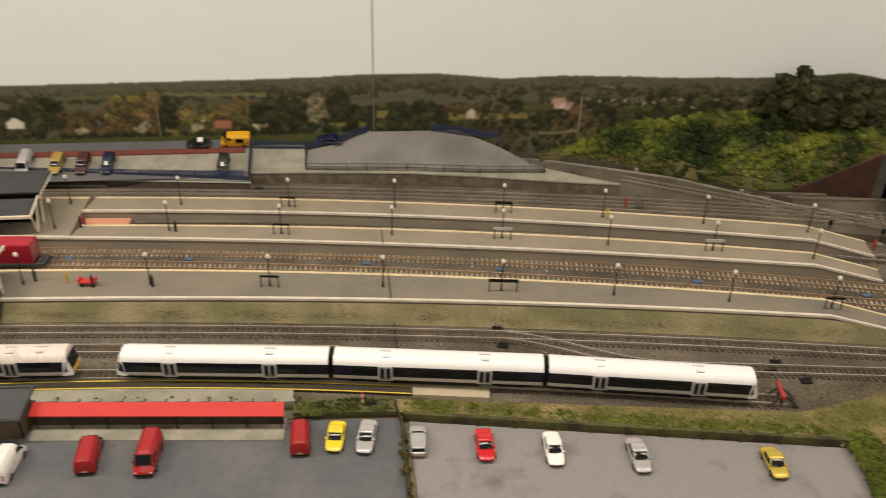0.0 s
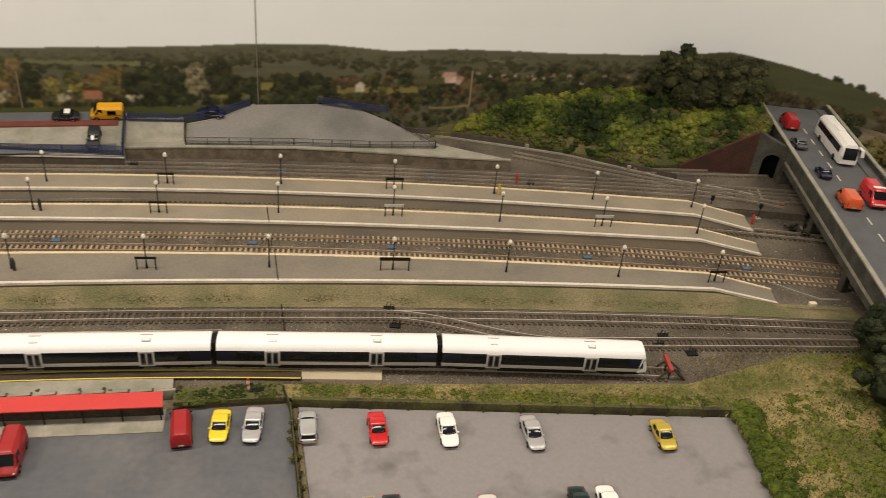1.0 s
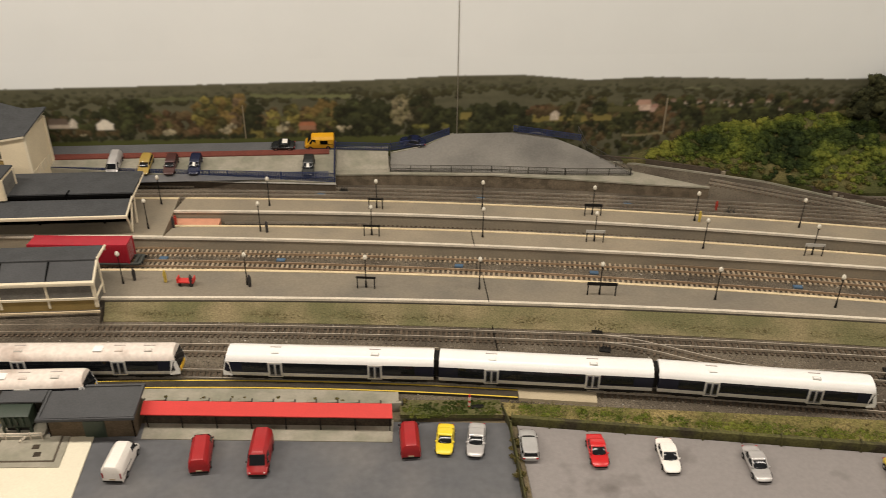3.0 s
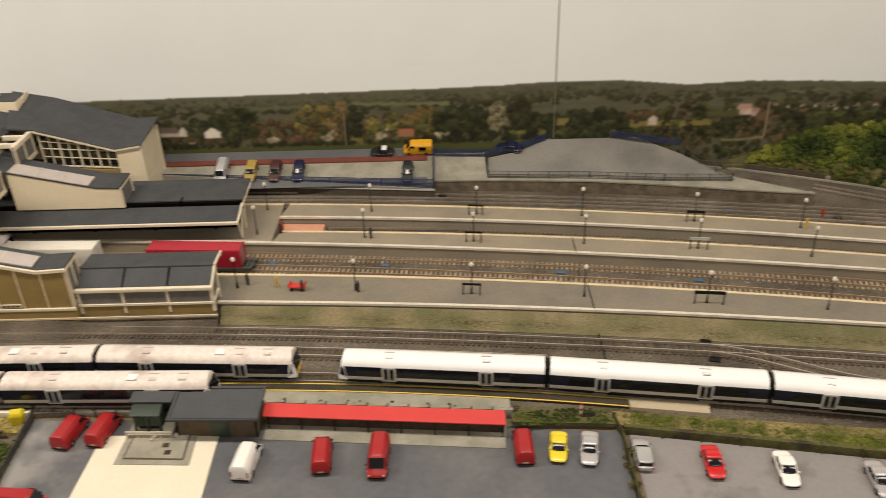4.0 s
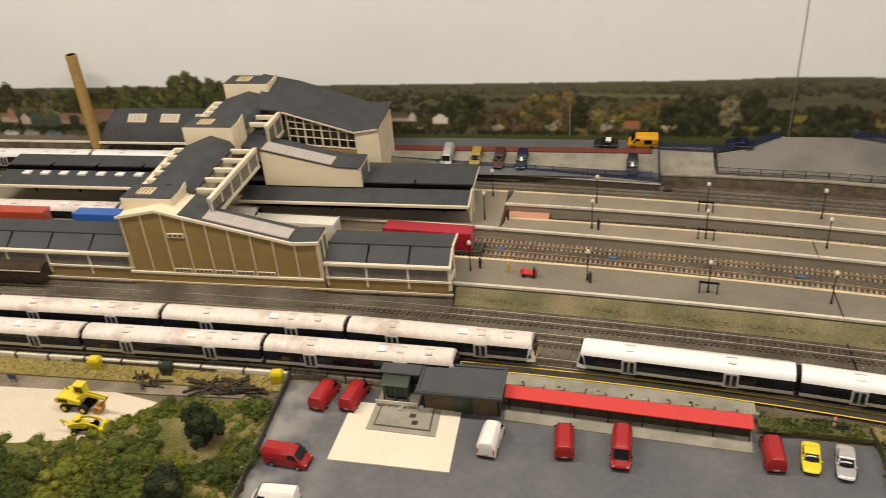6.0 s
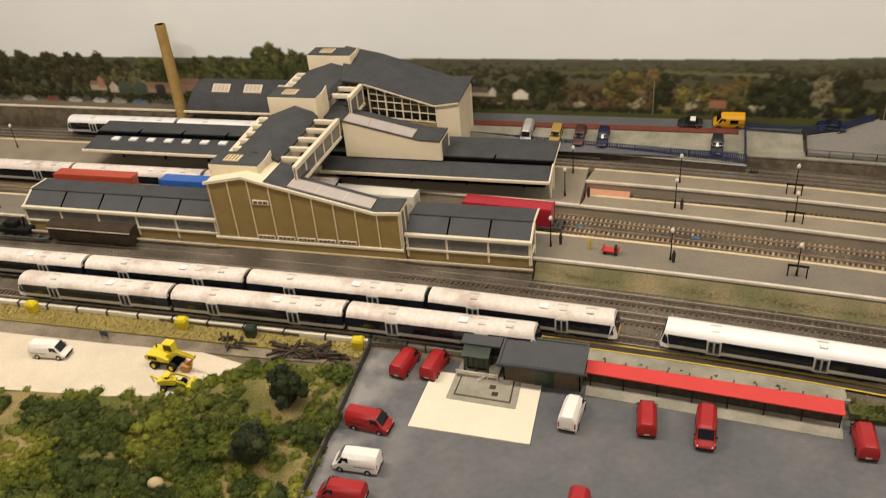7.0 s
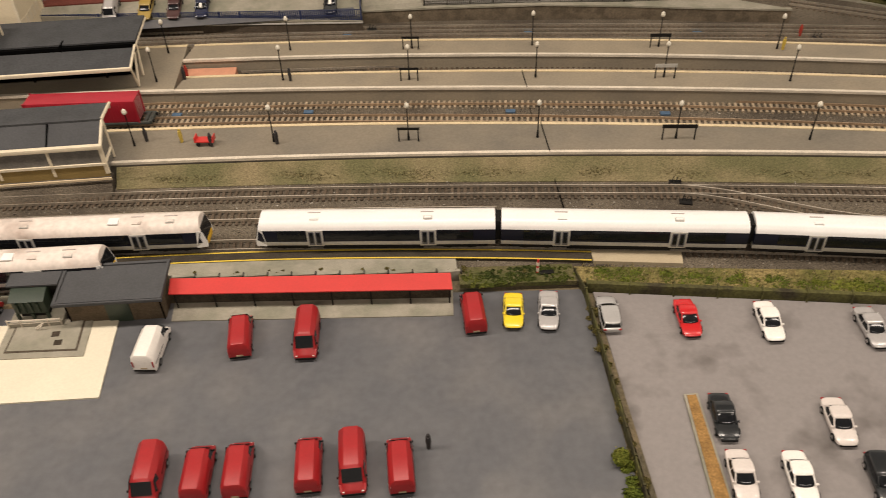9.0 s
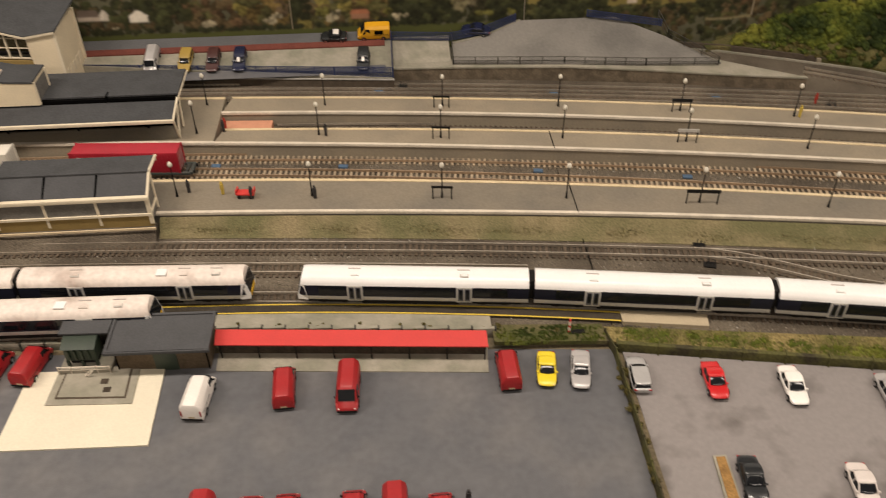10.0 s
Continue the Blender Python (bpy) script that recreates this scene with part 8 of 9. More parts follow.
def tree(x, y, z, h, r, mt, seed, label, n=2600, size=0.0062):
    rng = random.Random(seed)
    t = thing("tree", pose(x, y, z), label, "tree", "trees")
    bm = bmesh.new()
    cyl(bm, (0, 0, 0), (0.002, 0.001, h * 0.45), r * 0.13, r * 0.08, 8)
    bl = [(0, 0, h * 0.42, r * 0.66, 0.9), (0, 0, h * 0.60, r * 0.66, 0.9), (0, 0, h * 0.78, r * 0.46, 0.9)]
    for k in range(16):
        a = k * 2.4 + rng.uniform(-0.3, 0.3)
        hh = h * rng.uniform(0.35, 0.92)
        d = r * rng.uniform(0.35, 0.95) * (1.25 - 0.75 * hh / h)
        p = Vector((math.cos(a) * d, math.sin(a) * d, hh))
        cyl(bm, (0, 0, h * 0.3), p, r * 0.06, r * 0.02, 5)
        q = r * rng.uniform(0.18, 0.34)
        bl.append((*p, q, 0.85))
        for i in range(4):
            o = Vector((rng.gauss(0, 1), rng.gauss(0, 1), rng.gauss(0.2, 1))).normalized() * q * 0.85
            bl.append((*(p + o), q * rng.uniform(0.32, 0.58), 0.85))
    part("trunk", bm, M["timber"], t)
    leaves("crown", bl, int(n * 0.45), size * 0.62, mt, seed, t, 0.92, 2)
    return t


rng = random.Random(11)
# thicket in the front west corner
def clear(x, y):
    return (x + 0.982) ** 2 + (y - 0.572) ** 2 < 0.0006 or (abs(x + 0.90) < 0.055 and abs(y - 0.765) < 0.034) or (abs(x + 1.10) < 0.022 and abs(y - 0.605) < 0.018) or (abs(x + 0.985) < 0.02 and abs(y - 0.65) < 0.014)


spots = []
for k in range(1100):
    x, y = rng.uniform(-1.75, -0.79), rng.uniform(0.497, 0.742)
    if rng.random() < 0.18:
        x, y = rng.uniform(-0.99, -0.80), rng.uniform(0.735, 0.842)
        if y > 0.70 + 0.9 * (x + 1.13) or y < 0.73:
            continue
    if clear(x, y) or y > 0.752 + 0.12 * (x + 0.98) and x < -1.0 or noise.noise((x * 12, y * 12, 5)) < -0.32:
        continue
    r = rng.uniform(0.005, 0.012) * (0.8 if y > 0.74 else 1)
    spots.append((x, y, r * 0.25, r, rng.uniform(0.5, 0.9)))
thicket("thicket", spots, L_PATCH, 52000, 0.0014, 61, "soft yellow-green undergrowth of the thicket")
mounds = []
while len(mounds) < 210:
    x, y = rng.uniform(-1.55, -0.800), rng.uniform(0.508, 0.735)
    r = rng.uniform(0.013, 0.030)
    if clear(x, y) or (x < -1.0 and y + r > 0.738 + 0.14 * (x + 0.98)) or noise.noise((x * 9, y * 9, 7)) < -0.15 or any((x - a) ** 2 + (y - b) ** 2 < (0.62 * (r + c)) ** 2 for a, b, c in mounds):
        if rng.random() < 0.02:
            mounds.append((9, 9, 0.001))
        continue
    mounds.append((x, y, r))
for k, (x, y, r) in enumerate(mounds):
    if x < 2:
        dark = noise.noise((x * 7, y * 7, 3)) < 0.12
        bush(x, y, 0.0, r, L_BUSH if dark else L_PATCH, 100 + k, "dark green leafy bush in the thicket" if dark else "yellow-green leafy bush in the thicket", 900, 0.0035, 0.85)
for k in range(30):
    bush(-1.50 + k * 0.0235 + rng.uniform(-0.008, 0.008), rng.uniform(0.504, 0.514), 0.0, rng.uniform(0.008, 0.014), L_PATCH, 660 + k, "yellow-green bush along the layout edge", 420, 0.0032, 0.9)
for k in range(9):
    bush(-0.797 + rng.uniform(-0.006, 0.006), 0.512 + k * 0.013, 0.0, rng.uniform(0.011, 0.018), L_PATCH, 300 + k, "yellow-green bush leaning over the yard fence", 420, 0.0028, 1.0)
tree(-0.872, 0.752, 0.0, 0.070, 0.031, L_DARK, 21, "small dark green round-headed tree by the thicket", 5600, 0.0030)
tree(-0.872, 0.640, 0.0, 0.064, 0.034, L_DARK, 22, "dark green tree rising from the thicket", 5600, 0.0030)
for k in range(10):
    f = k / 9
    bush(-1.045 + 0.125 * f + rng.uniform(-0.006, 0.006), 0.752 + 0.082 * f ** 0.8 + rng.uniform(-0.006, 0.004), 0.0, rng.uniform(0.012, 0.019), L_PATCH, 620 + k, "yellow-green bush at the edge of the sand", 420, 0.0028, 0.8)
bush(-0.820, 0.826, 0.0, 0.026, L_MID, 23, "rounded green bush at the fence corner", 700, 0.0046)
bm = bmesh.new(); flat(bm, [(-2.5, 0.4945), (-0.781, 0.4945), (-0.800, 0.850), (-0.985, 0.828), (-1.05, 0.742), (-1.35, 0.700), (-2.5, 0.66)], 0.0003, 0.0030)
piece("thicket_floor", bm, M["turf"], "mossy green and brown ground under the thicket", "ground")

# hedge at the east end of the car park, and the big trees beyond
sp = []
for k in range(260):
    f = rng.random()
    x, y = 0.650 - 0.05 * f + rng.uniform(-0.008, 0.022), 0.748 - 0.27 * f
    r = rng.uniform(0.006, 0.013)
    sp.append((x, y, 0.005 + r * 0.5, r, 0.9))
for k in range(1000):
    x, y = rng.uniform(0.63, 1.16), rng.uniform(0.50, 0.83)
    if (0.655 < x < 0.80 and y > 0.755) or y > 0.765 + 0.25 * (x - 0.72) or (x < 0.72 and y > 0.70) or noise.noise((x * 9, y * 9, 9)) < -0.35 and x < 0.80:
        continue
    r = rng.uniform(0.004, 0.010) * (1.5 if x > 0.86 else 1)
    sp.append((x, y, TRK + r * 0.1, r, 0.5))
thicket("bank_growth", sp, L_BANK, 80000, 0.0015, 72, "soft green hedge and low growth by the car park")
for k in range(9):
    x, y = rng.uniform(0.80, 1.05), rng.uniform(0.52, 0.76)
    bush(x, y, TRK, rng.uniform(0.012, 0.020), L_BANK, 500 + k, "low green bush on the grass bank", 500, 0.0028, 0.6)
for k, (x, y, h, r) in enumerate(((0.912, 0.800, 0.108, 0.054), (0.965, 0.835, 0.100, 0.046), (0.868, 0.715, 0.092, 0.050), (0.945, 0.735, 0.100, 0.050), (1.02, 0.78, 0.10, 0.05))):
    tree(x, y, TRK, h, r, L_DARK, 31 + k, "large dark green tree beside the bridge", 12000, 0.0033)
for k in range(10):
    bush(rng.uniform(0.80, 0.92), rng.uniform(0.56, 0.65), TRK, rng.uniform(0.014, 0.024), L_PATCH, 540 + k, "bright yellow-green bush on the grass bank", 600, 0.0028, 0.7)
bm = bmesh.new(); flat(bm, [(-0.112, 0.862), (0.029, 0.853), (0.029, 0.884), (-0.112, 0.893)], TRK - 0.004, TRK + 0.0022)
piece("shelter_bank", bm, mat("bank_moss", (0.070, 0.074, 0.024), 0.95, var=0.35, scale=30, fine=420, bump=0.6, bscale=520, col2=(0.125, 0.105, 0.052), mix=(0.42, 0.66)), "flat mossy olive grass bank between shelter and fence", "grass")
# moss above the boundary wall, and ivy on the dividing fence
sp = [(0.045 + 0.60 * f, 0.853 - 0.109 * f + rng.uniform(0.0, 0.020), TRK - 0.001, rng.uniform(0.004, 0.008), 0.8) for f in [rng.random() for k in range(430)]]
thicket("wall_moss", sp[:240], L_BANK, 14000, 0.0013, 81, "green moss and weeds above the boundary wall")
thicket("wall_weeds", sp[240:], L_BANK, 10000, 0.0013, 82, "bright green weeds above the boundary wall")
sp = [(0.034 + rng.uniform(-0.004, 0.008), y, rng.uniform(0.000, 0.009), rng.uniform(0.002, 0.004), 1.0) for y in [rng.uniform(0.49, 0.84) for k in range(34)]]
thicket("fence_weeds", sp, L_OLIVE, 4000, 0.0013, 83, "dry olive weeds along the dividing fence")
sp = [(0.026 + rng.uniform(-0.006, 0.004), y, rng.uniform(0.000, 0.009), rng.uniform(0.003, 0.007), 1.0) for y in [rng.uniform(0.50, 0.61) for k in range(22)]]
thicket("fence_ivy", sp, L_BANK, 6000, 0.0015, 84, "green ivy climbing the dividing fence")
sp = [(rng.uniform(-0.108, 0.028), rng.uniform(0.856, 0.884), 0.0116, rng.uniform(0.0010, 0.0024), 0.40) for k in range(190)]
thicket("ledge_moss", sp, L_BUSH, 14000, 0.0011, 86, "low green moss on the bank beside the shelter")
sp = [(x, 0.8865 - 0.0853 * (x + 0.12) + rng.uniform(-0.006, 0.006), 0.0140, rng.uniform(0.0010, 0.0020), 0.5) for x in [rng.uniform(-0.45, 0.02) for k in range(26)]]
thicket("ledge_weeds", sp, L_OLIVE, 3000, 0.0011, 85, "patchy olive weeds on the low concrete ledge")

# ---- hillside behind the junction ----
def hill_front(x):
    """Foot of the hillside: y and height."""
    f = min(max((x - 0.905) / 0.175, 0), 1)
    y = max(1.520 - 0.57 * (x - 0.678), 1.442 - 0.030 * f + max(x - 1.065, 0) * 0.9)
    return min(y, 1.625), 0.034 + 0.080 * f


def hill_z(x, y):
    y0, z0 = hill_front(x)
    f = min(max((y - y0) / (1.66 - y0), 0), 1)
    top = 0.034 + 0.048 * min(max((x - 0.42) / 0.16, 0), 1) + 0.051 * min(max((x - 0.45) / 0.45, 0), 1)
    return z0 + (top - z0) * f ** 0.8


bm = bmesh.new()
nx, ny = 34, 14
gr = []
for i in range(nx + 1):
    row = []
    for j in range(ny + 1):
        f = j / ny
        x0 = 0.40 + i * 0.74 / nx
        y = hill_front(x0)[0] + (1.66 - hill_front(x0)[0]) * f
        lim = 1.166 - 0.327 * max(1.58 - y, 0)
        x = 0.40 + (i / nx) * (lim - 0.40)
        y = hill_front(x)[0] + (1.66 - hill_front(x)[0]) * f
        row.append(bm.verts.new((x, y, hill_z(x, y) + 0.004 * noise.noise((x * 20, y * 20, 1)) * min(f * 4, 1))))
    gr.append(row)
foot = [bm.verts.new((r[0].co.x, r[0].co.y, 0.008)) for r in gr]
for i in range(nx):
    bm.faces.new((foot[i], foot[i + 1], gr[i + 1][0], gr[i][0]))
for i in range(nx):
    for j in range(ny):
        bm.faces.new((gr[i][j], gr[i + 1][j], gr[i + 1][j + 1], gr[i][j + 1]))
piece("hillside", bm, mat("hill_turf", (0.058, 0.062, 0.020), 0.95, var=0.4, scale=22, fine=350, bump=1.0, bscale=420, col2=(0.12, 0.10, 0.040), mix=(0.45, 0.66)), "steep grassy hillside below the backscene", "hillside")
sp, so = [], []
for k in range(1150):
    x = rng.uniform(0.45, 1.16)
    y0, z0 = hill_front(x)
    if x < 0.45 + 0.16 * rng.random():
        continue
    y = y0 + (1.655 - y0) * rng.random() ** 1.1
    if x > 1.160 - 0.327 * max(1.58 - y, 0) - 0.012:
        continue
    f = (y - y0) / (1.66 - y0)
    r = rng.uniform(0.004, 0.008) if f < 0.2 and x < 0.9 else rng.uniform(0.006, 0.013)
    (so if f < 0.2 and rng.random() < 0.3 else sp).append((x, y, hill_z(x, y) + r * 0.15, r, 0.75))
thicket("hill_scrub", sp, L_HILL, 60000, 0.0016, 91, "dark and yellow-green scrub covering the hillside")
thicket("hill_olive", so, L_OLIVE, 9000, 0.0016, 94, "dry olive grass tufts at the hillside foot")
for k in range(95):
    x = rng.uniform(0.55, 1.12)
    y0 = hill_front(x)[0] + 0.022
    y = rng.uniform(y0, 1.64)
    if y0 > 1.60 or x > 1.14 - 0.327 * max(1.58 - y, 0) - 0.02:
        continue
    bush(x, y, hill_z(x, y) - 0.003, rng.uniform(0.012, 0.026), L_HILL, 800 + k, "leafy green bush on the hillside", 700, 0.0029, 0.8)
for k, (x, y, h, r) in enumerate(((0.962, 1.605, 0.144, 0.036), (0.935, 1.612, 0.118, 0.040), (0.905, 1.612, 0.088, 0.034), (0.985, 1.600, 0.104, 0.046), (1.030, 1.590, 0.094, 0.050), (1.075, 1.580, 0.096, 0.048), (1.112, 1.575, 0.096, 0.044), (1.134, 1.605, 0.086, 0.036),
                                 (1.060, 1.545, 0.064, 0.036), (1.000, 1.560, 0.066, 0.040), (0.955, 1.565, 0.066, 0.036), (1.105, 1.535, 0.058, 0.032))):
    tree(x, y, hill_z(x, y) - 0.006, h, r, L_TREE, 900 + k, "dark olive leafy tree at the top of the hillside", 7000, 0.0031)

# pale cable trough and low wall at the hillside foot
t = thing("trough_wall", pose(0, 0, 0), "low dark wall with pale cable trough at the hillside foot", "wall", kind="structure")
pts = [(0.335, 1.646), (0.430, 1.622), (0.553, 1.572), (0.676, 1.519), (0.776, 1.449), (0.875, 1.384), (0.977, 1.332), (1.010, 1.311)]
for (xa, ya), (xb, yb) in zip(pts[:6], pts[1:6]):
    bm = bmesh.new(); prism(bm, [(xa + 0.004, ya + 0.010, TRK), (xb + 0.004, yb + 0.010, TRK), (xb + 0.004, yb + 0.014, TRK), (xa + 0.004, ya + 0.014, TRK)], (0, 0, 0.026))
    part("wall", bm, M["wallstone"], t)
for (xa, ya), (xb, yb) in zip(pts, pts[1:]):
    bm = bmesh.new(); prism(bm, [(xa, ya - 0.0018, TRK), (xb, yb - 0.0018, TRK), (xb, yb + 0.0018, TRK), (xa, ya + 0.0018, TRK)], (0, 0, 0.0190))
    part("trough", bm, M["concrete"], t)
for xa, ya, xb, yb in ((1.014, 1.334, 0.996, 1.284), (1.034, 1.334, 1.016, 1.286)):
    bm = bmesh.new(); prism(bm, [(xa, ya, 0.0254), (xb, yb, 0.0254), (xb + 0.0035, yb, 0.0254), (xa + 0.0035, ya, 0.0254)], (0, 0, 0.0016))
    part("plank", bm, M["concrete"], t)
for x, y in ((0.79, 1.441), (0.60, 1.556)):
    bm = bmesh.new(); box(bm, x - 0.004, x + 0.004, y - 0.003, y + 0.003, 0.0254, 0.036, 0.0006)
    part("junction_box", bm, M["platform"], t)
bm = bmesh.new(); flat(bm, [(0.40, 1.47), (0.6, 1.43), (0.8, 1.38), (1.0, 1.33), (1.10, 1.30), (1.135, 1.372), (1.07, 1.425), (0.90, 1.43), (0.835, 1.43), (0.678, 1.517), (0.535, 1.592), (0.34, 1.652)], TRK, TRK + RAISED + 0.0013)
piece("trackbed_junction", bm, M["ballast"], "brown ballast of the junction below the hillside", "trackbed")
T9 = lambda x: 1.428 - 0.12 * (x - 0.84)
track("railway_track", T9, 0.80, 1.11, TRK + RAISED + 0.0003, False, "dark single track running into the tunnel mouth")
T8 = lambda x: 1.462 - 0.545 * (x - 0.678)
track("railway_track", T8, 0.56, 1.05, TRK + RAISED + 0.0006, False, "disused curve of dark track below the hillside")

# ---- road bridge ----
br = thing("road_bridge", pose(0, 0, 0), "grey concrete road bridge with stone abutment and arch", "bridge", kind="structure")
BA, BD, BN = Vector((1.172, 1.580, 0)), Vector((-0.3109, -0.9504, 0)), Vector((0.9504, -0.3109, 0))
DECK, LEN, WID = 0.093, 0.98, 0.168


def on_bridge(s, o, z):
    """s metres along the bridge from its north end, o across from the west parapet."""
    return BA + BD * s + BN * o + Vector((0, 0, z))


def bbox(bm, s0, s1, o0, o1, z0, z1):
    return loft(bm, [[on_bridge(s, o0, z0), on_bridge(s, o0, z1), on_bridge(s, o1, z1), on_bridge(s, o1, z0)] for s in (s0, s1)])


bm = bmesh.new(); bbox(bm, -0.05, LEN, 0.006, WID - 0.006, DECK - 0.012, DECK)
part("deck", bm, M["road"], br)
for o0, o1 in ((0.0, 0.0058), (WID - 0.0058, WID)):
    bm = bmesh.new(); bbox(bm, -0.05, LEN, o0, o1, DECK - 0.034, DECK + 0.014)
    part("parapet", bm, M["stone_grey"], br)
    bm = bmesh.new(); bbox(bm, -0.05, LEN, o0 - 0.0012, o1 + 0.0012, DECK + 0.0142, DECK + 0.0170)
    part("coping", bm, M["concrete"], br)
bm = bmesh.new(); bbox(bm, -0.05, LEN, -0.001, 0.0, DECK - 0.020, DECK - 0.014)
part("string_course", bm, M["concrete"], br)
for k in range(16):
    s = 0.02 + k * 0.058
    bm = bmesh.new(); bbox(bm, s, s + 0.026, WID * 0.46 - 0.0013, WID * 0.46 + 0.0013, DECK, DECK + 0.0006)
    part("lane_dash", bm, M["coping"], br)
bm = bmesh.new(); bbox(bm, -0.05, LEN, WID - 0.026, WID - 0.006, DECK, DECK + 0.003)
part("footway", bm, M["road"], br)
for s in (0.612, 0.420):
    for o in (0.016, 0.060, 0.108, 0.152):
        p = on_bridge(s, o, 0)
        bm = bmesh.new(); box(bm, p.x - 0.006, p.x + 0.006, p.y - 0.006, p.y + 0.006, 0.0105, DECK - 0.0345, 0.001)
        part("pier", bm, M["stone_grey"], br)
    bm = bmesh.new(); bbox(bm, s - 0.009, s + 0.009, 0.004, WID - 0.004, DECK - 0.0345, DECK - 0.0120)
    part("pier_cap", bm, M["stone_grey"], br)
# abutment, and the portal with a dark arch beside it
bm = bmesh.new(); bbox(bm, -0.05, 0.232, 0.003, WID - 0.001, 0.012, DECK - 0.0345)
part("abutment", bm, M["stone_grey"], br, "grey stone abutment")
bm = bmesh.new(); bbox(bm, 0.214, 0.236, -0.006, 0.0028, 0.0105, DECK - 0.012)
part("pilaster", bm, M["stone_grey"], br)
PD = Vector((0.0795, -0.0655, 0)).normalized()
PA = Vector((1.055, 1.403, 0))
PN = Vector((-PD.y, PD.x, 0))
bm = bmesh.new()
sc, rw, zs, pw = 0.0395, 0.0210, 0.061, 0.070
poly = [(0.0, 0.0105), (0.0, 0.124), (pw, 0.100), (pw, 0.0105), (sc + rw, 0.0105)] + [(sc + rw * math.cos(a), zs + rw * math.sin(a)) for a in [math.pi * k / 14 for k in range(15)]] + [(sc - rw, 0.0105)]
vs = [bm.verts.new(PA + PD * s + Vector((0, 0, z))) for s, z in poly]
f = bm.faces.new(vs)
f.normal_update()
bmesh.ops.triangulate(bm, faces=[f], ngon_method="EAR_CLIP")
r = bmesh.ops.extrude_face_region(bm, geom=bm.faces[:])
for v in [g2 for g2 in r["geom"] if isinstance(g2, bmesh.types.BMVert)]:
    v.co += PN * 0.012
bmesh.ops.recalc_face_normals(bm, faces=bm.faces[:])
part("portal", bm, M["stone_grey"], br, "grey stone tunnel portal with a round arch")
# Flat black sheet behind the arch stands for the darkness inside the tunnel.
bm = bmesh.new(); prism(bm, [PA + PD * s + PN * 0.0122 + Vector((0, 0, z)) for s, z in ((0.004, 0.0105), (0.004, 0.096), (pw - 0.004, 0.096), (pw - 0.004, 0.0105))], PN * 0.002)
part("tunnel_mouth", bm, M["fascia"], br)
for k in range(15):
    a = math.pi * k / 14
    q = [PA + PD * (sc + rr * math.cos(a + da)) - PN * 0.0015 + Vector((0, 0, zs + rr * math.sin(a + da))) for rr, da in ((rw + 0.0004, -0.10), (rw + 0.0004, 0.10), (rw + 0.0046, 0.10), (rw + 0.0046, -0.10))]
    bm = bmesh.new(); prism(bm, q, PN * 0.002)
    part("arch_stone", bm, M["stone_grey"], br)
# red brick wing wall
bm = bmesh.new()
a, b = Vector((0.905, 1.434, 0)), PA
loft(bm, [[Vector((a.x, a.y, 0.012)), Vector((a.x, a.y, 0.036)), Vector((a.x, a.y + 0.006, 0.036)), Vector((a.x, a.y + 0.006, 0.012))], [Vector((b.x, b.y, 0.012)), Vector((b.x, b.y, 0.124)), Vector((b.x, b.y + 0.006, 0.124)), Vector((b.x, b.y + 0.006, 0.012))]])
piece("wing_wall", bm, M["brick_red"], "dark red brick wing wall beside the bridge", "wall")


def road_pose(s, o, turn=0):
    p = on_bridge(s, o, DECK + 0.0006)
    return pose(p.x, p.y, p.z, 0, 0, math.degrees(math.atan2(BD.y, BD.x)) + turn)


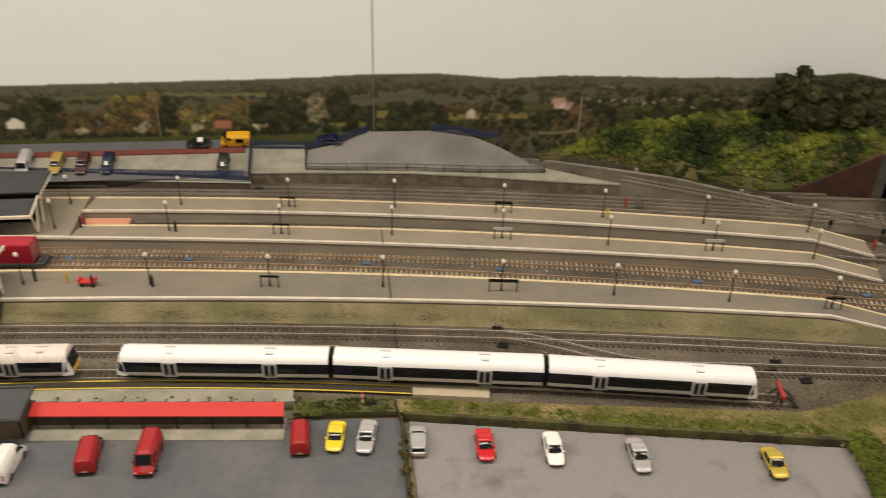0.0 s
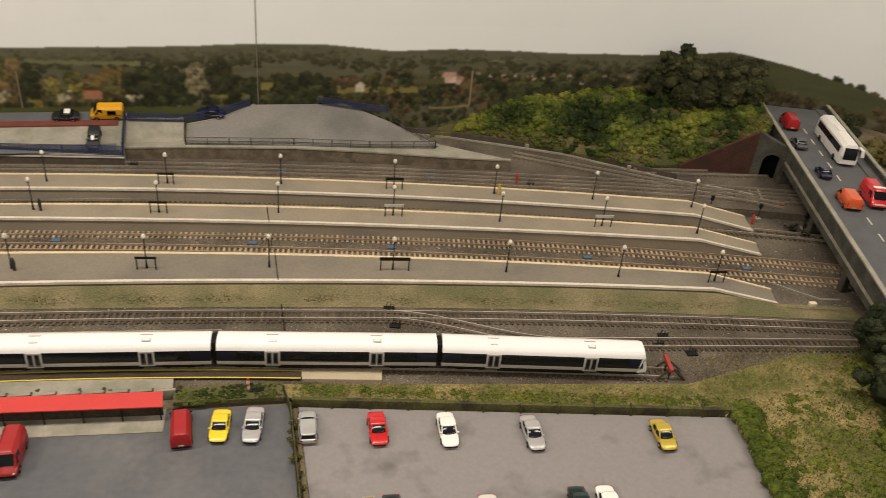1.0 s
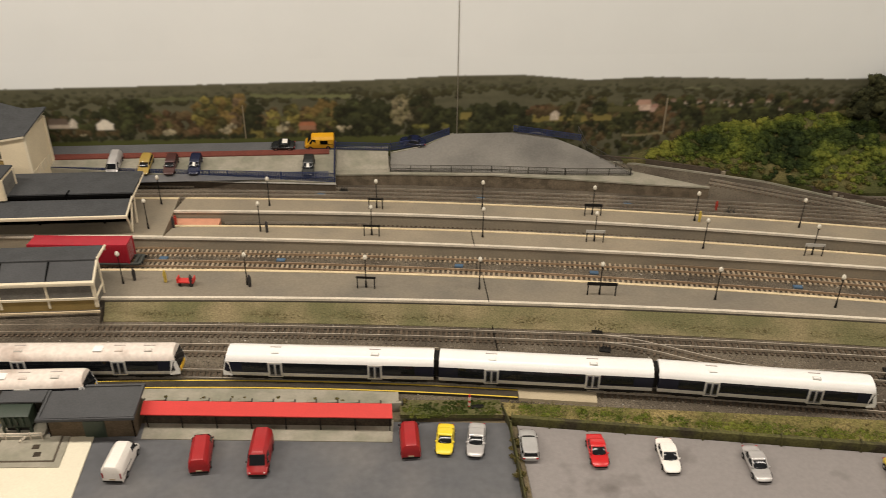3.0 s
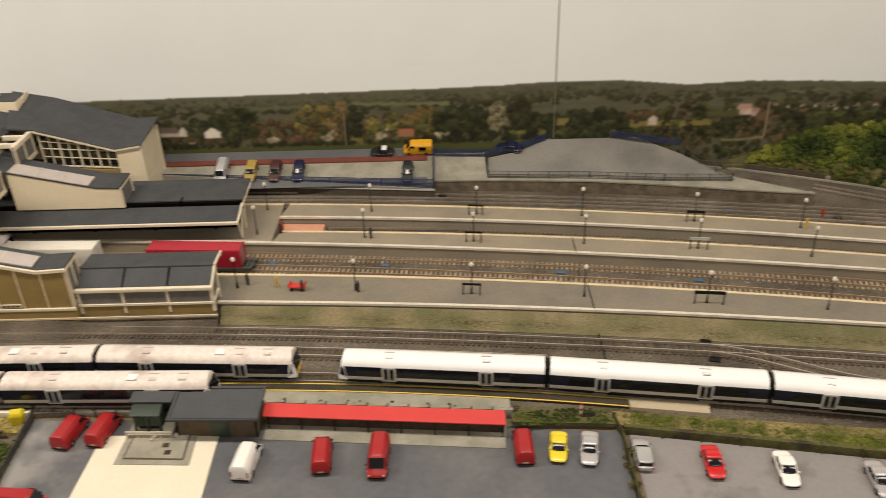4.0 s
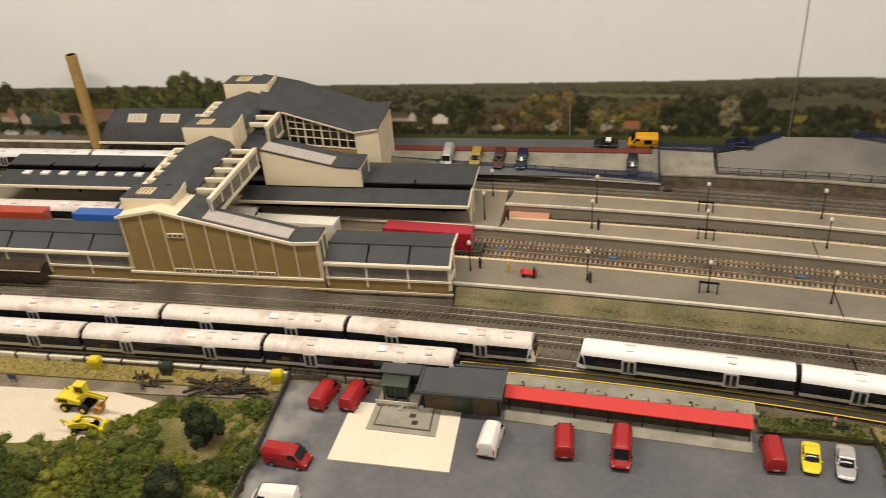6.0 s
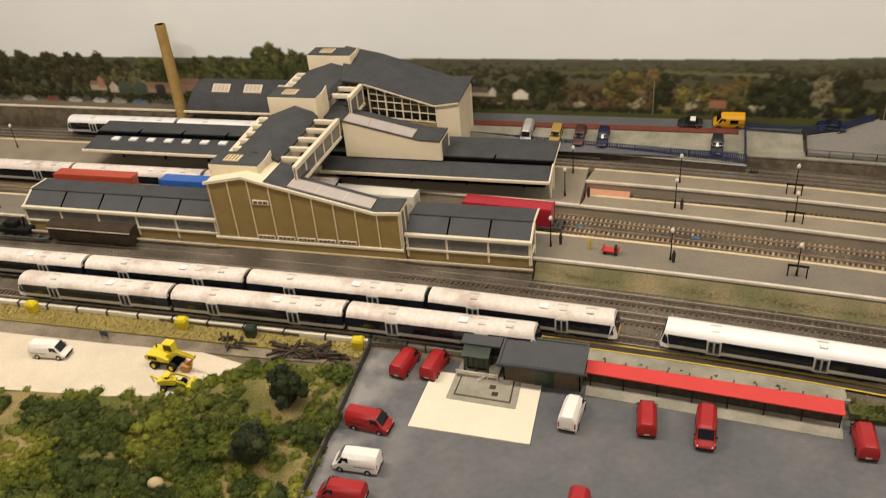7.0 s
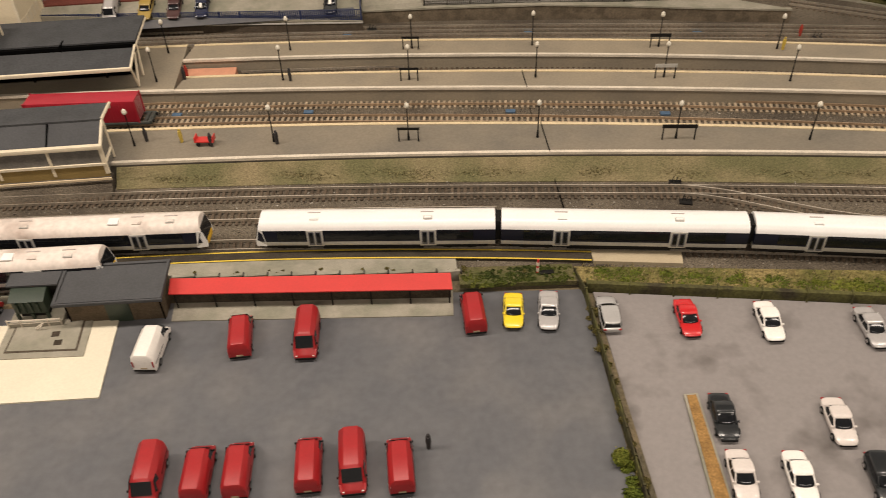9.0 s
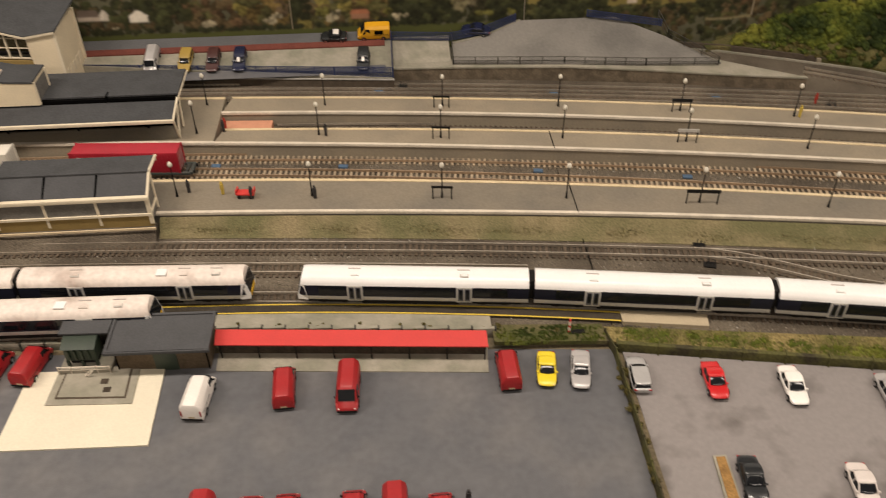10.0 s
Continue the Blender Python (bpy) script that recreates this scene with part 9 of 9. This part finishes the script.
def bus(m):
    t = thing("motor_coach", m, "white motor coach with dark windscreen and white mirrors", "bus")
    L, W, H = 0.165, 0.0180, 0.0475
    h = L / 2
    bm = bmesh.new()
    section_loft(bm, [(-h, W * 0.95, W * 0.85, 0.005, 0.026, H * 0.97), (-h * 0.96, W, W * 0.92, 0.004, 0.026, H), (h * 0.80, W, W * 0.92, 0.004, 0.026, H), (h * 0.92, W * 0.99, W * 0.88, 0.004, 0.024, H * 0.96), (h, W * 0.92, W * 0.78, 0.006, 0.018, H * 0.62)])
    part("body", bm, M["white_van"], t)
    for s in (-1, 1):
        bm = bmesh.new(); p = [(-h * 0.90, s * W * 0.985, 0.0235), (h * 0.80, s * W * 0.985, 0.0235), (h * 0.80, s * W * 0.935, 0.0365), (-h * 0.90, s * W * 0.935, 0.0365)]
        quad(bm, p if s < 0 else p[::-1], 0.0010)
        part("side_glazing", bm, M["glass"], t)
        bm = bmesh.new(); cyl(bm, (h * 0.95, s * W * 0.80, 0.044), (h * 1.06, s * W * 1.10, 0.040), 0.0022, 0.0028, 8); cyl(bm, (h * 1.06, s * W * 1.10, 0.042), (h * 1.08, s * W * 1.14, 0.027), 0.0030, 0.0036, 8)
        part("mirror", bm, M["white_van"], t)
        bm = bmesh.new(); blob(bm, (h * 0.985, s * W * 0.70, 0.011), 0.0024, 1, (0.6, 1.2, 0.9))
        part("headlight", bm, M["lens"], t)
        for x in (-h * 0.55, h * 0.58):
            bm = bmesh.new(); cyl(bm, (x, s * (W - 0.004), 0.0062), (x, s * (W + 0.0006), 0.0062), 0.0062, n=14)
            part("wheel", bm, M["tyre"], t)
    bm = bmesh.new(); prism(bm, [(h * 0.97, -W * 0.74, 0.0160), (h * 1.008, -W * 0.74, 0.0160), (h * 1.008, -W * 0.74, 0.0295), (h * 0.962, -W * 0.74, 0.0400), (h * 0.93, -W * 0.74, 0.0390)], (0, W * 1.48, 0))
    part("windscreen", bm, M["glass"], t)
    bm = bmesh.new(); box(bm, -h * 0.3, h * 0.1, -0.008, 0.008, H, H + 0.0025, 0.001)
    part("roof_pod", bm, M["white_van"], t)
    return t


bus(road_pose(0.183, 0.1105))
van(road_pose(0.072, 0.044, 180), M["red_van"], "dark red van driving north over the bridge", L=0.060, W=0.0145, H=0.028)
car(road_pose(0.180, 0.037, 180), PAINT["darkgrey"], "dark grey car driving over the bridge")
car(road_pose(0.318, 0.047, 180), PAINT["blue"], "dark navy car driving over the bridge", L=0.050)
van(road_pose(0.436, 0.057, 180), PAINT["orange"], "bright orange-red small van on the bridge", L=0.062, W=0.0160, H=0.026)
fe = van(road_pose(0.413, 0.110), PAINT["red"], "bright red van with white front markings on the bridge", L=0.072, W=0.0160, H=0.033)
bm = bmesh.new(); box(bm, 0.006, 0.013, -0.011, 0.011, 0.0330, 0.0352, 0.0006)
part("light_bar", bm, M["lens"], fe)
bm = bmesh.new(); box(bm, 0.0352, 0.0362, -0.009, 0.009, 0.0095, 0.0125)
part("white_marking", bm, M["white_van"], fe)
# bushes against the backscene beyond the bridge
for k in range(26):
    s, o = rng.uniform(-0.02, 0.62), rng.uniform(WID + 0.012, WID + 0.11)
    p = on_bridge(s, o, 0)
    bush(p.x, p.y, 0.060 + rng.uniform(0, 0.03), rng.uniform(0.018, 0.032), rng.choice([L_OLIVE, L_DARK, L_OLIVE]), 1000 + k, "olive brown bush beyond the bridge parapet", 800, 0.0034)
bm = bmesh.new(); bbox(bm, -0.05, LEN, WID + 0.001, WID + 0.30, 0.0, 0.072)
piece("embankment", bm, M["earth"], "brown earth embankment beyond the bridge", "embankment")

sl = thing("street_lamp", pose(1.372, 1.385, 0.072), "slim grey street lamp with white head beyond the bridge", "street lamp")
bm = bmesh.new(); cyl(bm, (0, 0, 0), (0, 0, 0.080), 0.0014, 0.0009, 8)
part("post", bm, M["stone_grey"], sl)
bm = bmesh.new(); cyl(bm, (0, 0, 0.080), (-0.016, -0.004, 0.083), 0.0008, 0.0007, 6)
part("arm", bm, M["stone_grey"], sl)
bm = bmesh.new(); box(bm, -0.030, -0.014, -0.006, -0.001, 0.0820, 0.0850, 0.0008)
part("lamp_head", bm, M["white_van"], sl)
for k, (x, y, n) in enumerate(((1.031, 1.196, 7), (1.052, 1.176, 6), (1.100, 1.318, 6))):
    r3 = random.Random(70 + k)
    t = thing("scrap_heap", pose(x, y, TRK), "small heap of dark scrap metal under the bridge", "scrap heap", "scrap heaps")
    for q in range(n):
        bm = bmesh.new(); box(bm, -r3.uniform(0.004, 0.011), r3.uniform(0.004, 0.011), -0.002, 0.002, 0, 0.003, 0.0004, pose(r3.uniform(-0.008, 0.008), r3.uniform(-0.006, 0.006), 0.0012 * q, r3.uniform(-15, 15), r3.uniform(-20, 20), r3.uniform(0, 180)))
        part("scrap", bm, M["timber"] if q % 2 else M["black"], t)
t = thing("cable_trough", pose(0, 0, 0), "thin pale cable trough from the platform ramp", "trough", kind="structure")
pts = [(0.880, 1.030), (0.915, 0.995), (0.942, 0.972), (0.975, 0.967)]
for (xa, ya), (xb, yb) in zip(pts, pts[1:]):
    bm = bmesh.new(); prism(bm, [(xa, ya - 0.0016, TRK), (xb, yb - 0.0016, TRK), (xb, yb + 0.0016, TRK), (xa, ya + 0.0016, TRK)], (0, 0, 0.0026))
    part("trough", bm, M["concrete"], t)

# ---- trackside details ----
bs = thing("buffer_stop", pose(0.576, TC(0.576), TRK, 0, 0, -11), "red beamed timber buffer stop at the siding end", "buffer stop")
bm = bmesh.new(); box(bm, -0.0028, 0.0028, -0.018, 0.018, 0.0190, 0.0250, 0.0008)
part("beam", bm, mat("dull_red_paint", (0.33, 0.035, 0.028), 0.7, var=0.2, scale=90), bs)
for s in (-1, 1):
    for a, b in (((0.001, s * 0.009, 0.001), (0.002, s * 0.009, 0.022)), ((0.026, s * 0.010, 0.001), (0.003, s * 0.009, 0.021)), ((-0.016, s * 0.012, 0.001), (0.001, s * 0.010, 0.019)), ((0.024, -s * 0.012, 0.003), (0.020, s * 0.012, 0.006))):
        bm = bmesh.new(); cyl(bm, a, b, 0.0017, 0.0015, 6)
        part("strut", bm, M["timber"], bs)
for x, y, lab in ((0.203, TA(0.203) + 0.020, "black point lever frame beside the goods line"), (0.205, TA(0.205) - 0.022, "black point motor casting beside the goods line"), (0.598, TB(0.598) - 0.004, "black point lever frame beside the sidings"), (0.615, TB(0.615) + 0.02, "black point motor casting beside the sidings"), (0.640, TB(0.64) - 0.022, "black point motor casting beside the sidings"), (0.555, 1.395, "dark ground frame by the far line"), (-0.205, 1.530, "dark scrap heap by the yard corner")):
    z = TRK if y < 1.38 else TRK + RAISED
    t = thing("ground_frame", pose(x, y, z, 0, 0, random.uniform(-20, 20)) @ Matrix.Diagonal((0.85, 1.3, 0.62, 1)), lab, "ground frame", "ground frames")
    bm = bmesh.new(); box(bm, -0.010, 0.010, -0.005, 0.005, 0, 0.004, 0.0008)
    part("base", bm, M["black"], t)
    for k in range(3):
        bm = bmesh.new(); cyl(bm, (-0.006 + k * 0.006, 0, 0.003), (-0.006 + k * 0.006 + 0.003, 0.002, 0.018 - 0.003 * k), 0.0008, n=6)
        part("lever", bm, M["black"], t)
t = thing("signal_post", pose(-0.016, 0.872, TRK), "small red and white ground signal post", "signal")
bm = bmesh.new(); cyl(bm, (0, 0, 0), (0, 0, 0.024), 0.0016, 0.0014)
part("post", bm, M["red_roof"], t)
for z in (0.006, 0.015):
    bm = bmesh.new(); cyl(bm, (0, 0, z), (0, 0, z + 0.005), 0.0019, 0.0018)
    part("white_band", bm, M["coping"], t)
bm = bmesh.new(); box(bm, 0.002, 0.020, -0.004, 0.003, 0, 0.004, 0.001)
part("base", bm, M["black"], t)
bm = bmesh.new(); box(bm, -0.006, 0.006, -0.004, 0.004, 0, 0.008, 0.0008)
ob = tagged(part("relay_cabinet", bm, M["white_trim"]), "small white relay cabinet on the ballast", "cabinet")
ob.matrix_world = pose(0.914, 0.957, TRK, 0, 0, -8)
for x, y in ((0.90, 1.285), (1.06, 1.20), (1.03, 1.165), (0.985, 1.245)):
    t = thing("colour_light_signal", pose(x, y, TRK), "slim dark trackside signal with small white lamp", "signal", "signals")
    bm = bmesh.new(); cyl(bm, (0, 0, 0), (0, 0, 0.028), 0.0010, n=6)
    part("post", bm, M["black"], t)
    bm = bmesh.new(); box(bm, -0.003, 0.003, -0.0025, 0.0025, 0.024, 0.034, 0.0006)
    part("head", bm, M["black"], t)
    bm = bmesh.new(); box(bm, -0.005, 0.005, -0.005, 0.005, 0, 0.003)
    part("base", bm, M["concrete"], t)
# joint between two baseboards
t = thing("board_joint", pose(0, 0, 0), "dark gap where two baseboards meet", "joint", kind="structure")
for y0, y1, z in ((0.875, TC(0.035) - 0.022, 0.0102), (TA(0.03) - 0.06, P1N(0.03), 0.0128), (P1N(0.03), P1F(0.03), PLAT + 0.0002), (P1F(0.03), P2N(0.04), 0.0103), (P2N(0.04), P2F(0.045), PLAT + 0.0002), (P2F(0.045), P3N(0.05), 0.0103)):
    bm = bmesh.new()
    xa = 0.040 - 0.10 * (y0 - 1.0) * 0.2
    box(bm, xa - 0.0005, xa + 0.0005, y0, y1, z - 0.002, z + 0.0002)
    part("gap", bm, M["fascia"], t)


# ---- loose ballast and grass tufts ----
def scatter_stones(n, seed, tone=((0.060, 0.050, 0.040), (0.30, 0.26, 0.21)), name="ballast_stones", label="loose grey brown ballast stones"):
    """Loose ballast stones over the trackbed."""
    r = np.random.default_rng(seed)
    x = r.uniform(-2.2, 1.5, n)
    fl = np.where(x < -0.1, 0.955, np.where(x < 0.64, 0.875 - 0.17 * x, 0.80))
    y = fl + (1.42 - fl) * r.random(n)
    z = np.full(n, TRK)
    s = 0.0007 + 0.0009 * r.random(n)
    d = r.normal(size=(n, 4, 3))
    base = np.array([[1, 0, 0], [-0.5, 0.87, 0], [-0.5, -0.87, 0], [0, 0, 1.1]])
    v = np.stack([x, y, z], 1)[:, None, :] + (base[None] + 0.35 * d) * s[:, None, None]
    i = np.arange(n) * 4
    f = np.concatenate([np.stack([i, i + 1, i + 3], 1), np.stack([i + 1, i + 2, i + 3], 1), np.stack([i + 2, i, i + 3], 1)])
    me = bpy.data.meshes.new("loose_ballast")
    me.from_pydata(v.reshape(-1, 3).tolist(), [], f.tolist())
    me.materials.append(leaf_mat(name, *tone, 0.9))
    return tagged(new("loose_ballast", me), label, "ballast", kind="stuff")


scatter_stones(52000, 5)
scatter_stones(2600, 6, ((0.34, 0.32, 0.28), (0.58, 0.54, 0.47)), "pale_chips", "sparse pale chips among the ballast")


def tufts(name, pts, h, mt, seed, label):
    """Upright grass blades."""
    r = np.random.default_rng(seed)
    p = np.array(pts)
    n = len(p)
    a = r.uniform(0, math.tau, n)
    w = 0.0007 + 0.0006 * r.random(n)
    d = np.stack([np.cos(a), np.sin(a), np.zeros(n)], 1) * w[:, None]
    tip = p + np.stack([r.normal(0, 0.0016, n), r.normal(0, 0.0016, n), h * (0.5 + 0.8 * r.random(n))], 1)
    v = np.stack([p - d, p + d, tip], 1).reshape(-1, 3)
    i = np.arange(n) * 3
    me = bpy.data.meshes.new(name)
    me.from_pydata(v.tolist(), [], np.stack([i, i + 1, i + 2], 1).tolist())
    me.materials.append(mt)
    return tagged(new(name, me), label, "grass", kind="stuff")


STRAW = leaf_mat("straw_grass", (0.16, 0.135, 0.058), (0.29, 0.235, 0.125), 0.9)
GREEN_G = leaf_mat("green_grass", (0.165, 0.150, 0.064), (0.245, 0.208, 0.100), 0.9)
BANK_G = leaf_mat("bank_grass", (0.235, 0.190, 0.085), (0.40, 0.32, 0.165), 0.9)
YELLOW_G = leaf_mat("yellow_grass", (0.270, 0.212, 0.068), (0.370, 0.290, 0.100), 0.9)
pts = {0: [], 1: []}
for k in range(26000):
    x = rng.uniform(-0.57, 0.95)
    f = rng.uniform(0.08, 0.97)
    ya, yb = TA(x) + 0.024, P1N(x) - 0.001
    top = 0.0300 if x < 0.74 else 0.0300 - 0.017 * min((x - 0.74) / 0.12, 1)
    y, z = ya + (yb - ya) * f, TRK + 0.001 + (top - TRK - 0.004) * f
    if f + 0.5 * noise.noise((x * 15, y * 30, 3)) + rng.uniform(-0.3, 0.3) < 0.52:
        continue
    pts[0 if noise.noise((x * 9, y * 25, 1)) + rng.uniform(-0.4, 0.4) > 0.0 else 1].append((x, y, z))
tufts("verge_straw", pts[0], 0.0017, STRAW, 1, "dry straw grass blades on the verge")
tufts("verge_green", pts[1], 0.0017, GREEN_G, 2, "dull green grass blades on the verge")
pts = [(rng.uniform(-1.9, -0.803), rng.uniform(0.868, 0.918), 0.0044) for k in range(11000)]
tufts("strip_straw", [p for k, p in enumerate(pts) if k % 3], 0.0030, YELLOW_G, 3, "dry straw grass blades beside the white wall")
tufts("strip_green", pts[::9], 0.0030, GREEN_G, 4, "dull green grass blades beside the white wall")
pts = []
while len(pts) < 15000:
    x, y = rng.uniform(0.04, 1.15), rng.uniform(0.55, 0.90)
    if (x < 0.62 and 0.849 - 0.18 * (x - 0.04) < y < 0.888 - 0.165 * x) or (0.62 <= x and y < 0.858 - 0.05 * abs(x - 0.75)):
        pts.append((x, y, TRK + 0.002))
dry = [p for p in pts if p[0] < 0.64 or (p[1] > 0.745 - 0.3 * max(p[0] - 0.80, 0) and p[0] < 0.86)]
lush = [p for p in pts if not (p[0] < 0.64 or (p[1] > 0.745 - 0.3 * max(p[0] - 0.80, 0) and p[0] < 0.86))]
tufts("bank_weeds", lush, 0.0050, leaf_mat("weed_grass", (0.072, 0.085, 0.020), (0.150, 0.150, 0.040), 0.9), 7, "mixed green weeds on the bank")
tufts("bank_straw", dry[::2], 0.0050, BANK_G, 5, "dry straw grass blades on the bank")
tufts("bank_green", dry[1::2], 0.0050, GREEN_G, 6, "dull green grass blades on the bank")
